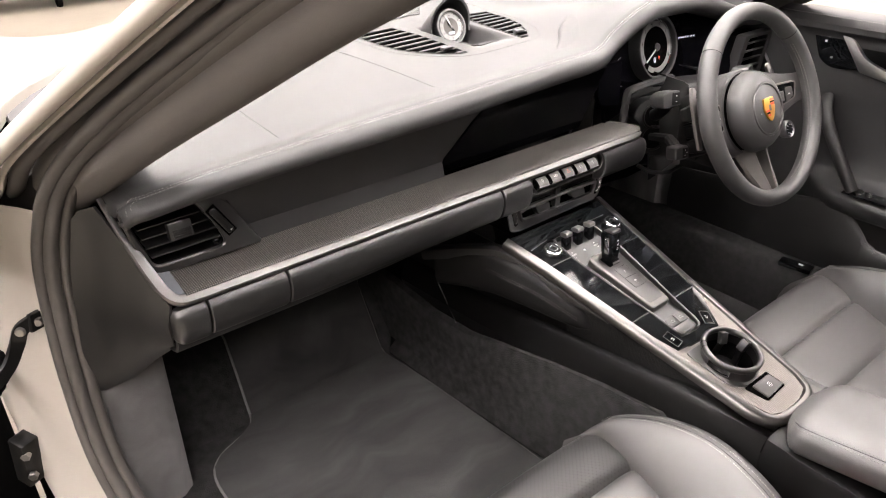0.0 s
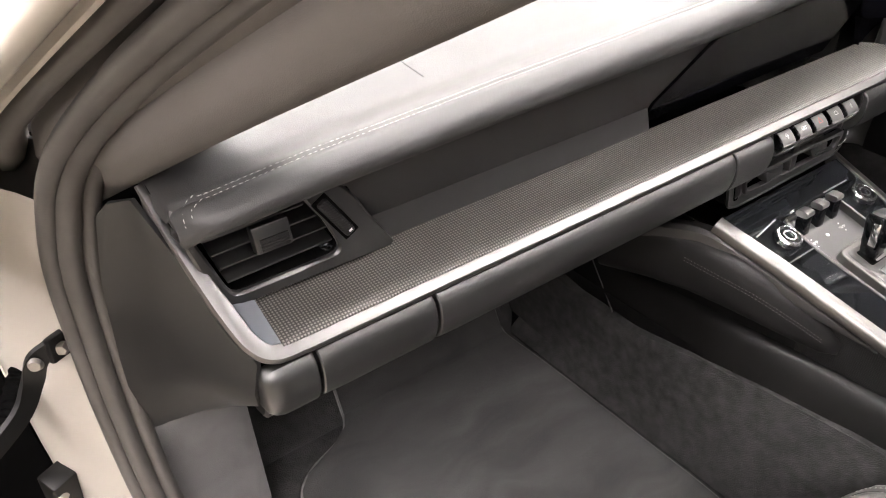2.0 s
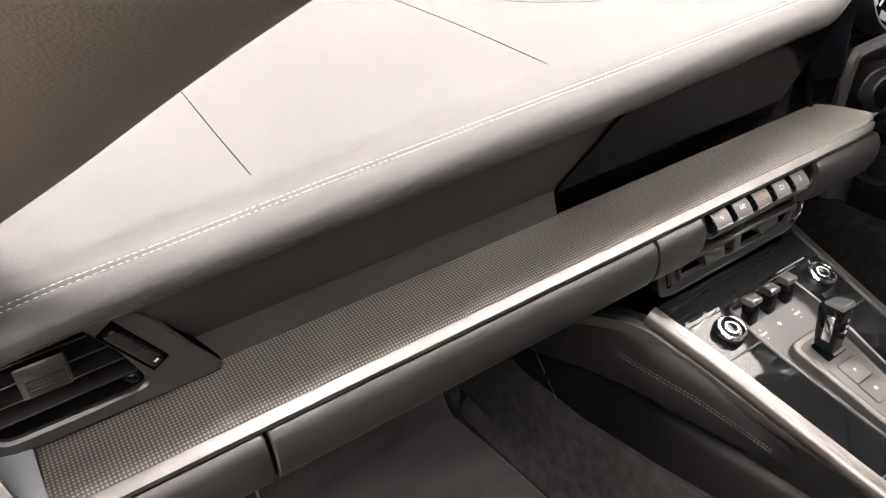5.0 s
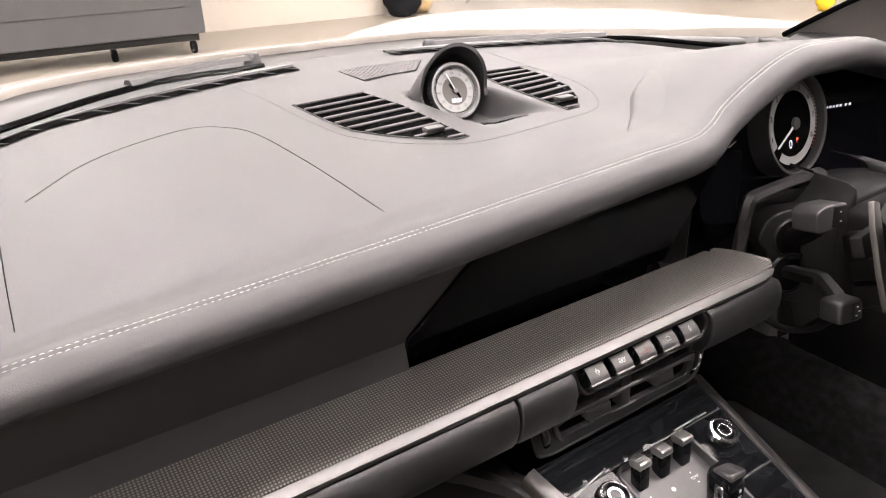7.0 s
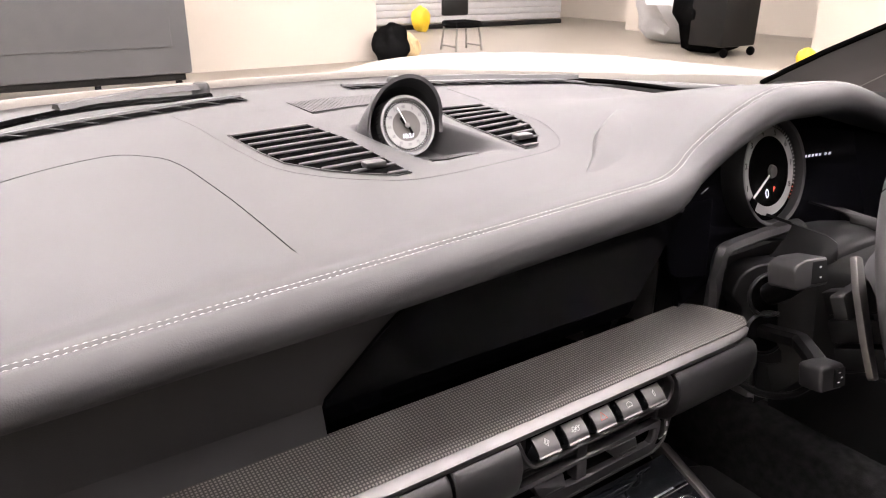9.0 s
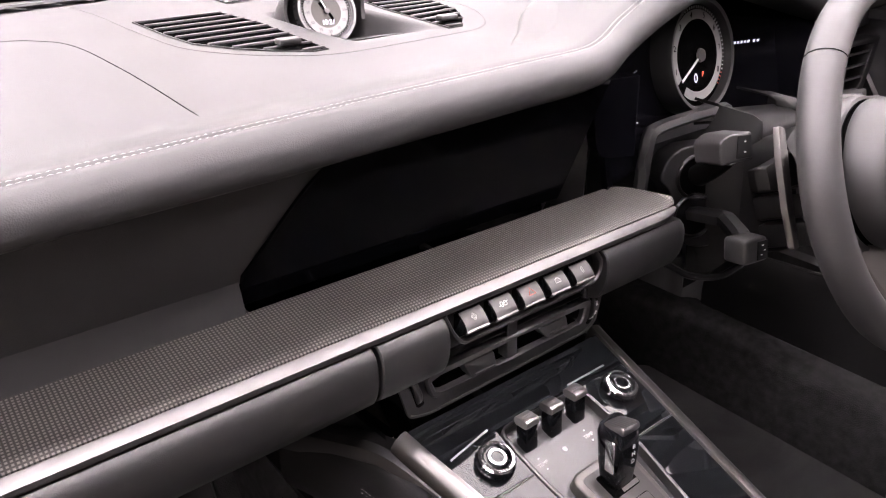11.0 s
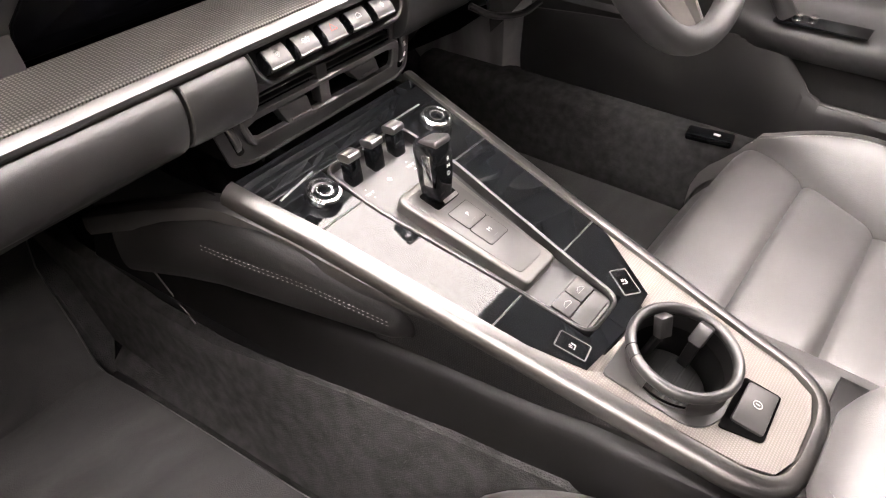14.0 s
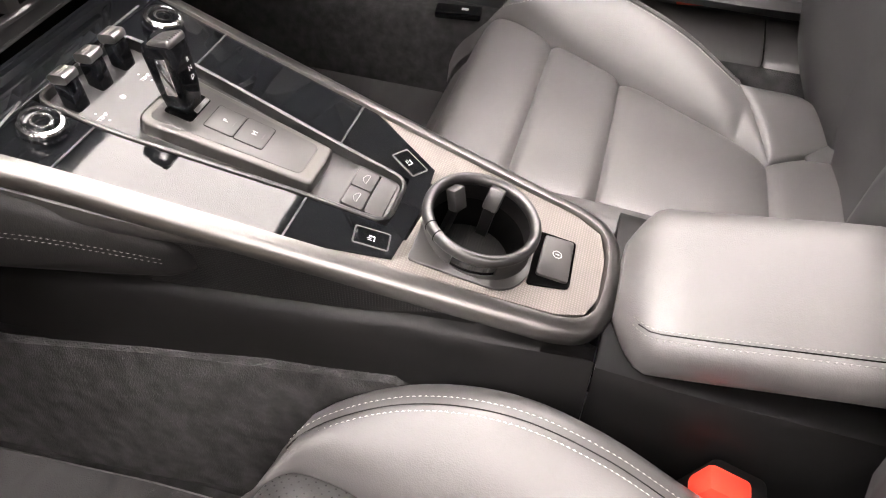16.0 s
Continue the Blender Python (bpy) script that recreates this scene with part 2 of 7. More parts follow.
def grid(rows, wrap_u=False, wrap_v=False, cap=False, bm=None):
    """A sheet through rows of points."""
    bm = bm or bmesh.new()
    vs = [[bm.verts.new(p) for p in row] for row in rows]
    nu, nv = len(vs), len(vs[0])
    for i in range(nu if wrap_u else nu - 1):
        for j in range(nv if wrap_v else nv - 1):
            a, b = vs[i], vs[(i + 1) % nu]
            quad = [a[j], a[(j + 1) % nv], b[(j + 1) % nv], b[j]]
            if len(set(quad)) == 4:
                try:
                    bm.faces.new(quad)
                except ValueError:
                    pass
    if cap and wrap_v:
        bm.faces.new(vs[0])
        bm.faces.new(list(reversed(vs[-1])))
    return bm


def thick(bm, d):
    """Gives a sheet thickness."""
    bmesh.ops.recalc_face_normals(bm, faces=bm.faces)
    bmesh.ops.solidify(bm, geom=bm.faces[:], thickness=d)
    return bm


def sweep(path, profile, up=(0, 0, 1), closed=False, wrap=True, cap=True, bm=None, scale=None):
    """Moves a profile of (side, up) pairs along a path."""
    up = Vector(up)
    pts = [Vector(p) for p in path]
    rows = []
    n = len(pts)
    for i, p in enumerate(pts):
        a = pts[(i - 1) % n] if closed or i else pts[i]
        b = pts[(i + 1) % n] if closed or i < n - 1 else pts[i]
        t = (b - a).normalized()
        side = t.cross(up).normalized()
        u = side.cross(t).normalized()
        k = scale[i] if scale else 1
        rows.append([p + side * (s * k) + u * (h * k) for s, h in profile])
    return grid(rows, wrap_u=closed, wrap_v=wrap, cap=cap and not closed and wrap, bm=bm)


def spline(x, table):
    """Smooth value of a table of (x, value) pairs."""
    if x <= table[0][0]:
        return table[0][1]
    if x >= table[-1][0]:
        return table[-1][1]
    n = len(table)
    for i in range(n - 1):
        (a, va), (b, vb) = table[i], table[i + 1]
        if x <= b:
            def slope(k):
                if k <= 0 or k >= n - 1:
                    k0, k1 = (0, 1) if k <= 0 else (n - 2, n - 1)
                else:
                    k0, k1 = k - 1, k + 1
                return (table[k1][1] - table[k0][1]) / (table[k1][0] - table[k0][0])
            h = b - a
            t = (x - a) / h
            return (2 * t ** 3 - 3 * t * t + 1) * va + (t ** 3 - 2 * t * t + t) * h * slope(i) + (3 * t * t - 2 * t ** 3) * vb + (t ** 3 - t * t) * h * slope(i + 1)


def circle(r, n=10, ry=None):
    ry = ry or r
    return [(r * math.cos(2 * math.pi * i / n), ry * math.sin(2 * math.pi * i / n)) for i in range(n)]


def tube(path, r, n=8, closed=False, bm=None, scale=None, up=(0.13, 0.2, 1)):
    return sweep(path, circle(r, n), up, closed, bm=bm, scale=scale)


def curve(points, n=6, closed=False):
    """A smooth run through a few points (Catmull-Rom)."""
    p = [Vector(q) for q in points]
    out = []
    k = len(p)
    for i in range(k if closed else k - 1):
        a = p[(i - 1) % k] if closed or i else p[0] * 2 - p[1]
        b, c = p[i], p[(i + 1) % k]
        d = p[(i + 2) % k] if closed or i < k - 2 else p[-1] * 2 - p[-2]
        for j in range(n):
            t = j / n
            out.append(0.5 * (2 * b + (c - a) * t + (2 * a - 5 * b + 4 * c - d) * t * t + (3 * b - a - 3 * c + d) * t ** 3))
    if not closed:
        out.append(p[-1])
    return out


def bevelled(bm, width, segments=2, angle=40):
    edges = [e for e in bm.edges if len(e.link_faces) == 2 and e.calc_face_angle(0) > radians(angle)]
    bmesh.ops.bevel(bm, geom=edges, offset=width, segments=segments, affect="EDGES", profile=0.5, clamp_overlap=True)
    return bm


def box(sx, sy, sz, m=None, bevel=0.0, segments=2):
    bm = bmesh.new()
    bmesh.ops.create_cube(bm, size=1, matrix=Matrix.Diagonal((sx, sy, sz, 1)))
    if bevel:
        bevelled(bm, bevel, segments)
    if m is not None:
        bmesh.ops.transform(bm, matrix=m, verts=bm.verts)
    return bm


def prism(outline, h0, h1, m=None, bevel=0.0, segments=2):
    """A plate of any outline, from h0 to h1, under the pose m (a matrix or a function of x, y, h)."""
    bm = bmesh.new()
    n = len(outline)
    lo = [bm.verts.new((x, y, h0)) for x, y in outline]
    hi = [bm.verts.new((x, y, h1)) for x, y in outline]
    bm.faces.new(hi)
    bm.faces.new(list(reversed(lo)))
    for i in range(n):
        bm.faces.new([lo[i], lo[(i + 1) % n], hi[(i + 1) % n], hi[i]])
    bmesh.ops.recalc_face_normals(bm, faces=bm.faces)
    if bevel:
        edges = [e for e in bm.edges if all(abs(v.co.z - h1) < 1e-7 for v in e.verts)]
        bmesh.ops.bevel(bm, geom=edges, offset=bevel, segments=segments, affect="EDGES", profile=0.5, clamp_overlap=True)
    if m is not None:
        if isinstance(m, Matrix):
            bmesh.ops.transform(bm, matrix=m, verts=bm.verts)
        else:
            for v in bm.verts:
                v.co = m(*v.co)
    return bm


def lathe(profile, n=32, m=None):
    """Turns (radius, height) pairs round z."""
    rows = [[(r * math.cos(2 * math.pi * i / n), r * math.sin(2 * math.pi * i / n), h) for r, h in profile] for i in range(n)]
    bm = grid(rows, wrap_u=True)
    bmesh.ops.remove_doubles(bm, verts=bm.verts, dist=1e-6)
    if m is not None:
        bmesh.ops.transform(bm, matrix=m, verts=bm.verts)
    return bm


def rounded(outline, r, n=5):
    """Rounds the corners of an outline; r is one radius or one for each corner."""
    out = []
    k = len(outline)
    for i in range(k):
        p, a, b = (Vector((*outline[j % k], 0)) for j in (i, i - 1, i + 1))
        rad = r[i] if isinstance(r, (list, tuple)) else r
        u, v = (a - p), (b - p)
        lim = min(u.length, v.length) * 0.49
        u.normalize(), v.normalize()
        if rad <= 0:
            out.append((p.x, p.y))
            continue
        d = min(rad, lim)
        for j in range(n + 1):
            t = j / n
            q = (p + u * d) * (1 - t) ** 2 + p * 2 * t * (1 - t) + (p + v * d) * t * t
            out.append((q.x, q.y))
    return out


def axes(origin, x, y, z):
    m = Matrix.Identity(4)
    for i, a in enumerate((x, y, z)):
        m.col[i][:3] = Vector(a)
    m.col[3][:3] = Vector(origin)
    return m


def facing(origin, normal, up=(0, 0, 1)):
    """A pose whose z looks along normal and whose y points up."""
    z = Vector(normal).normalized()
    x = Vector(up).cross(z).normalized()
    return axes(origin, x, z.cross(x), z)


def stitches(path, up, parent, pitch=0.006, length=0.0042, r=0.0006, name="stitching", label="white decorative stitching", lift=0.0006, thread=None):
    """A row of single threads along a path."""
    pts = [Vector(p) for p in path]
    bm = bmesh.new()
    up = Vector(up).normalized()
    carry = 0.0
    for a, b in zip(pts, pts[1:]):
        t = b - a
        L = t.length
        if L < 1e-9:
            continue
        t.normalize()
        s = carry
        side = t.cross(up).normalized() * r
        while s < L:
            e = s + length
            p, q = a + t * s + up * lift, a + t * e + up * lift
            mid = (p + q) / 2 + up * r
            vs = [bm.verts.new(v) for v in (p - up * r, q - up * r, mid + side, mid - side, mid + up * r * 0.6)]
            for f in ((0, 2, 4), (0, 4, 3), (1, 4, 2), (1, 3, 4)):
                bm.faces.new([vs[k] for k in f])
            s += pitch
        carry = s - L
    return part(name, bm, thread or THREAD, parent, label, smooth=0)


# ---- workshop ----
def slab(name, sx, sy, sz, at, material, label="", category="", kind="structure"):
    ob = part(name, box(sx, sy, sz, pose(*at)), material, smooth=0)
    return tagged(ob, label, category, kind=kind)


slab("floor", 26, 26, 0.1, (3, 3, -0.05), FLOOR, "pale cream resin workshop floor", "floor")
slab("wall_partition", 2.7, 0.12, 3.4, (2.55, 7.35, 1.7), WALL, "plain white partition wall", "wall")
slab("wall_front", 26, 0.2, 3.4, (3, 12.6, 1.7), WALL, "white workshop wall", "wall")
slab("wall_side", 0.2, 26, 3.4, (11.5, 3, 1.7), WALL, "white workshop wall", "wall")
# out of view; these three are dark only to hold back bounced light
slab("wall_far_side", 0.2, 26, 3.4, (-6, 3, 1.7), SIDE_WALL, "unseen side wall, dimmed to cut fill light", "wall")
slab("wall_behind", 26, 0.2, 3.4, (3, -8, 1.7), DARK_WALL, "unseen rear wall, darkened to cut fill light", "wall")
slab("ceiling", 26, 26, 0.1, (3, 3, 3.45), CEILING, "unseen workshop ceiling, darkened to cut fill light", "ceiling")


def ceiling_light():
    t = thing("ceiling_light", "large square white light panel on the ceiling", "light", "ceiling lights")
    part("diffuser", box(1.3, 0.95, 0.03, pose(0, 0, 0), 0.004), PANEL_LIGHT, t)
    part("frame", sweep([(-0.66, -0.49, 0), (0.66, -0.49, 0), (0.66, 0.49, 0), (-0.66, 0.49, 0)],
                        [(-0.012, -0.02), (0.012, -0.02), (0.012, 0.03), (-0.012, 0.03)], closed=True), SHUTTER, t)
    return t


first_light = ceiling_light()
spots = [(x, y) for x in (-4.2, -2.1, -0.15, 1.85, 4.0, 6.2, 8.4) for y in (-3.1, -1.5, 0.17, 1.8, 3.6, 5.6, 8.2, 10.5)]
first_light.matrix_basis = pose(spots[0][0], spots[0][1], 3.36)
for x, y in spots[1:]:
    copy_thing(first_light, pose(x, y, 3.36))


# ---- dashboard ----
def smoothstep(a, b, x):
    f = min(1, max(0, (x - a) / (b - a)))
    return f * f * (3 - 2 * f)


def hood(x):
    return smoothstep(0.07, 0.29, x) * (1 - smoothstep(0.36, 0.68, x))


def brow_y(x):
    y = spline(x, [(-0.69, 0.026), (-0.6, 0.022), (-0.45, 0.016), (-0.3, 0.0125), (-0.15, 0.013), (0.0, 0.02), (0.06, 0.024), (0.1, 0.034), (0.14, 0.049), (0.2, 0.057), (0.36, 0.061), (0.5, 0.072), (0.7, 0.08)])
    return y + 0.014 * (max(0, -0.666 - x) / 0.022) ** 2


BROW = [(-0.7, 0.852), (-0.6, 0.864), (-0.45, 0.875), (-0.3, 0.883), (-0.15, 0.889), (0.0, 0.892), (0.1, 0.893), (0.7, 0.875)]


def end_drop(x):
    return 0.009 * (max(0, -0.672 - x) / 0.016) ** 2


def brow_z(x):
    return lerp(x, BROW) + 0.058 * hood(x) - end_drop(x)


def screen_y(x):
    return 0.595 - 0.42 * x * x - 0.5 * x ** 4


def top_z(x, y):
    ys = brow_y(x)
    f = min(1, max(0, (y - ys - 0.05) / (screen_y(x) - ys - 0.05)))
    rear = lerp(abs(x), [(0, 0.897), (0.4, 0.886), (0.7, 0.84)])
    flat = lerp(x, [(-0.7, 0.845), (-0.47, 0.86), (-0.226, 0.881), (0.0, 0.887), (0.1, 0.889), (0.7, 0.868)])
    body = flat * (1 - f) + rear * f
    k = smoothstep(0, 0.06, y - ys)
    # valley in front of the clock
    dip = 0.03 * smoothstep(0.17, 0.285, y) * (1 - smoothstep(0.32, 0.345, y)) * (1 - smoothstep(0.036, 0.05, abs(x - 0.002)))
    return lerp(x, BROW) * (1 - k) + body * k + 0.058 * hood(x) * (1 - smoothstep(0.06, 0.4, y)) - dip - end_drop(x) * (1 - smoothstep(0.09, 0.13, y))


def face_y(z):
    return 0.064 - (z - 0.771) * 0.42


dash = thing("dashboard", "black leather dashboard with a white-stitched upper edge", "dashboard", at=(0, 0.2, 0.7))
XS = sorted(set(steps(-0.688, 0.698, 96) + steps(-0.054, 0.058, 40) + steps(-0.688, -0.664, 10)))
rows = []
for x in XS:
    ys, zt, yw = brow_y(x), brow_z(x), screen_y(x)
    row = []
    for s in steps(0, 0.4, 10) + steps(0.42, 0.76, 26) + steps(0.78, 1, 8):
        y = yw + (ys + 0.002 - yw) * s
        row.append((x, y, top_z(x, y) + 0.0006))
    th = lerp(x, [(-0.7, 0.75), (-0.5, 0.85), (-0.2, 1.0)])
    row += [(x, ys + 0.0004, zt - 0.0012), (x, ys - 0.0008, zt - 0.0012), (x, ys - 0.0025, zt + 0.0003), (x, ys - 0.007, zt - 0.0008), (x, ys - 0.013, zt - 0.004),
            (x, ys - 0.018, zt - 0.011 * th), (x, ys - 0.019, zt - 0.019 * th), (x, ys - 0.015, zt - 0.027 * th), (x, ys - 0.006, zt - 0.032 * th), (x, ys + 0.012, zt - 0.035 * th)]
    if x > 0.13:
        row += [(x, ys + 0.03, zt - 0.036 * th), (x, 0.135, zt - 0.038 * th)]
    else:
        row += [(x, ys + 0.016, zt - 0.036 * th), (x, ys + 0.02, zt - 0.037 * th)]
    rows.append(row)
first = [Vector(p) for p in rows[0]]
for dx, k in ((0.0015, 0.35), (0.0022, 1.0)):
    rows.insert(0, [v + Vector((-dx, 0, -0.016 * k)) if i < 45 else v.lerp(Vector((v.x, 0.03, 0.834)), 0.5 * k) + Vector((-dx, 0, 0)) for i, v in enumerate(first)])
into(dash, part("top_pad", thick(grid(rows), 0.003), LEATHER, label="smooth black leather top pad", smooth=75))

# twin stitch rows beside the brow's seam, turning down at the outer end
for off, xe in ((0.0024, -0.684), (-0.0022, -0.6795)):
    path = [(xe - 0.0012, brow_y(xe) - 0.0165, brow_z(xe) - 0.013), (xe - 0.0012, brow_y(xe) - 0.0125, brow_z(xe) - 0.0062), (xe, brow_y(xe) - 0.0085, brow_z(xe) - 0.0022), (xe + 0.003, brow_y(xe + 0.003) + off - 0.004, brow_z(xe + 0.003) - 0.0004)]
    for x in steps(xe + 0.008, 0.66, 270):
        y = brow_y(x) + off
        path.append((x, y, top_z(x, y) + 0.0006 if off > 0 else brow_z(x) + 0.0002))
    into(dash, stitches(curve(path[:5], 4)[:-1] + path[4:], (0, -0.3, 1), None, pitch=0.0043, length=0.0036, r=0.00021, lift=0.0003))

# airbag seams on the top pad
for pts in ([(-0.472, 0.08), (-0.47, 0.15), (-0.466, 0.25)], [(-0.227, 0.066), (-0.226, 0.15), (-0.227, 0.22), (-0.232, 0.306), (-0.247, 0.349), (-0.284, 0.375), (-0.369, 0.348), (-0.442, 0.285)]):
    path = [(p.x, p.y, top_z(p.x, p.y) + 0.0005) for p in curve([(a, b, 0) for a, b in pts], 8)]
    into(dash, part("airbag_seam", tube(path, 0.00045, 6), VOID, label="thin dark seam in the leather"))

into(dash, part("core", box(0.075, 0.02, 0.17, pose(0.13, 0.125, 0.8)), VOID))
# front face under the brow
rows = []
for x in steps(-0.672, -0.53, 24) + steps(-0.51, 0.103, 30):
    z0 = brow_z(x) - 0.031
    low = lerp(x, [(-0.672, 0.837), (-0.6, 0.836), (-0.566, 0.818), (-0.546, 0.779), (-0.536, 0.766)])
    rows.append([(x, face_y(z) + 0.002, z) for z in steps(max(min(z0, 0.87), low + 0.002), low, 5)])
into(dash, part("front_face", thick(grid(rows), 0.004), LEATHER, label="dark leather front face"))
into(dash, part("insert_panel", thick(grid([[(x, 0.0645 - (0.769 - z) * 0.3, z) for z in steps(0.769, 0.74, 3)] for x in (-0.546, -0.4, -0.3, -0.2175)]), 0.003), GREY_PANEL, label="satin grey insert panel"))

# decor shelf
rows = []
for x in steps(-0.648, 0.16, 56) + steps(0.164, 0.195, 10):
    k = 1 - 0.93 * max(0, (x - 0.16) / 0.035) ** 2.2
    rows.append([(x, 0.0035 + (y - 0.0035) * k, z - 0.0015 * (1 - k)) for y, z in ((0.0, 0.7376), (0.003, 0.7389), (0.006, 0.7396), (0.014, 0.7408), (0.03, 0.742), (0.046, 0.7435), (0.058, 0.7445))])
into(dash, part("decor_trim", thick(grid(rows), 0.004), DECOR, label="dark metallic trim embossed with tiny squares"))
# plain end plate of the shelf
rows = [[(x, y0 + (y1 - y0) * f, 0.738 + 0.013 * (y0 + (y1 - y0) * f) / 0.058 + k * f) for f in steps(0, 1, 4)] for x, y0, y1, k in ((-0.6485, 0.003, 0.056, 0.0), (-0.658, 0.005, 0.054, 0.002), (-0.666, 0.012, 0.052, 0.005), (-0.672, 0.024, 0.05, 0.009))]
into(dash, part("end_plate", thick(grid(rows), 0.003), END_PLATE, label="satin blue-grey end plate"))

# silver trim: along the shelf, round the corner and up the side
path = [(0.195, 0.0015, 0.7335), (0.187, -0.0008, 0.7315)] + [(x, -0.002, 0.7305) for x in steps(0.17, -0.63, 28)]
path += curve([(-0.63, -0.002, 0.7305), (-0.655, -0.0005, 0.732), (-0.668, 0.008, 0.741), (-0.676, 0.026, 0.761), (-0.686, 0.06, 0.8), (-0.694, 0.095, 0.838)], 7)[1:]
into(dash, part("silver_trim", sweep(path, [(-0.005, 0.0), (-0.003, 0.0028), (0.004, 0.0032), (0.0078, 0.0018), (0.009, -0.001), (0.009, -0.004), (-0.005, -0.004)], up=(0, -0.62, 0.78), scale=[0.25, 0.6] + [1.0] * (len(path) - 16) + [1.0 - 0.045 * k for k in range(14)]), SILVER, label="brushed aluminium trim strip"))


# rolled lower edge, in pieces between the joints
TUBE = [(0.006, 0.7235), (-0.004, 0.7232), (-0.0085, 0.7195), (-0.0112, 0.713), (-0.0124, 0.704), (-0.0116, 0.694), (-0.0092, 0.685), (-0.0052, 0.6775), (0.0002, 0.6725), (0.008, 0.6695), (0.02, 0.668), (0.02, 0.7)]


def rolled(name, x0, x1, label, material=PLASTIC, shrink=0.0):
    rows = []
    ends = ((x0, 0.4), (x0 + 0.0012, 0.62), (x0 + 0.0035, 0.8), (x0 + 0.0075, 0.93), (x0 + 0.0125, 0.99)) if name == "end_cover" else ((x0, 0.93), (x0 + 0.0012, 0.98))
    last = ((x1 - 0.012, 0.99), (x1 - 0.006, 0.93), (x1 - 0.002, 0.8), (x1, 0.6)) if name == "column_edge" else ((x1 - 0.003, 1), (x1 - 0.0012, 0.98), (x1, 0.93))
    for x, k in (*ends, *((x, 1) for x in steps(x0 + 0.016, x1 - 0.016, 4)), *last):
        rows.append([(x, 0.008 + (y - 0.008) * k * (1 - shrink), 0.702 + (z - 0.702) * k * (1 - shrink)) for y, z in TUBE])
    into(dash, part(name, grid(rows, wrap_v=True, cap=True), material, label=label))


rolled("end_cover", -0.672, -0.6298, "dark plastic end cover")
rolled("glovebox_latch", -0.6268, -0.5255, "glovebox release flap")
rolled("glovebox_edge", -0.5225, -0.1565, "rolled upper edge of the glovebox lid")
rolled("centre_edge", -0.1535, -0.093, "rolled dark plastic edge")
rolled("column_edge", 0.0845, 0.205, "rolled dark plastic edge")
# glovebox lid below the rolled edge, and the underside, blackened for footwell shade
rows = []
for x in (-0.667, -0.6655, -0.66, -0.64, -0.55, -0.45, -0.35, -0.25, -0.17, -0.152, -0.15):
    k = 0.9 if x in (-0.667, -0.15) else 1.0
    up = 0.014 * smoothstep(-0.45, -0.15, x)
    rows.append([(x, 0.06 + (y - 0.06) * k, z * k + 0.66 * (1 - k) + up * f) for y, z, f in ((0.0135, 0.671, 0), (0.014, 0.664, 0.1), (0.018, 0.656, 0.3), (0.026, 0.648, 0.6), (0.042, 0.6415, 0.9), (0.075, 0.637, 1), (0.13, 0.63, 1))])
into(dash, part("glovebox_lid", thick(grid(rows), 0.004), PLASTIC, label="dark grained glovebox lid", smooth=50))
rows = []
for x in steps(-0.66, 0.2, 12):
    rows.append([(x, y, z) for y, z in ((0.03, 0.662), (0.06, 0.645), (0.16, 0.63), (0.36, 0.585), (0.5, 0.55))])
into(dash, part("knee_panel", thick(grid(rows), 0.004), VOID, label="dash underside, coloured black for the footwell shade"))
into(dash, part("footwell_lamp", box(0.016, 0.008, 0.004, pose(-0.325, 0.03, 0.661, 10, 0, 0), 0.001), CHROME, label="small clear footwell lamp"))

# end panel beside the door
rows = [[(-0.665, 0.004, 0.728), (-0.678, 0.04, 0.772), (-0.698, 0.095, 0.83), (-0.712, 0.112, 0.824), (-0.721, 0.116, 0.815)],
        [(-0.672, 0.002, 0.705), (-0.69, 0.05, 0.71), (-0.708, 0.1, 0.75), (-0.722, 0.135, 0.74), (-0.731, 0.15, 0.735)],
        [(-0.671, 0.006, 0.69), (-0.688, 0.055, 0.67), (-0.708, 0.11, 0.66), (-0.727, 0.155, 0.64), (-0.738, 0.175, 0.635)],
        [(-0.66, 0.05, 0.645), (-0.675, 0.09, 0.615), (-0.7, 0.14, 0.58), (-0.725, 0.18, 0.55), (-0.743, 0.205, 0.53)],
        [(-0.64, 0.14, 0.585), (-0.66, 0.16, 0.56), (-0.69, 0.18, 0.53), (-0.72, 0.205, 0.51), (-0.744, 0.21, 0.5)]]
into(dash, part("end_panel", thick(grid(rows), 0.004), PLASTIC, label="dark grained end panel", smooth=60))

# ---- passenger side air vent ----
vent = thing("air_vent", "black side air vent with four slats and a thumbwheel", "air vent", at=(-0.6, 0.06, 0.76))


def at_vent(x, z, h):
    return Vector((x, 0.0475 - h, z))


outer = rounded([(-0.672, 0.746), (-0.526, 0.746), (-0.546, 0.779), (-0.566, 0.818), (-0.6, 0.836), (-0.69, 0.836)], [0.012, 0.002, 0.006, 0.02, 0.004, 0.004])
inner = rounded([(-0.662, 0.758), (-0.573, 0.758), (-0.585, 0.79), (-0.607, 0.829), (-0.683, 0.829)], [0.009, 0.012, 0.004, 0.004, 0.003])


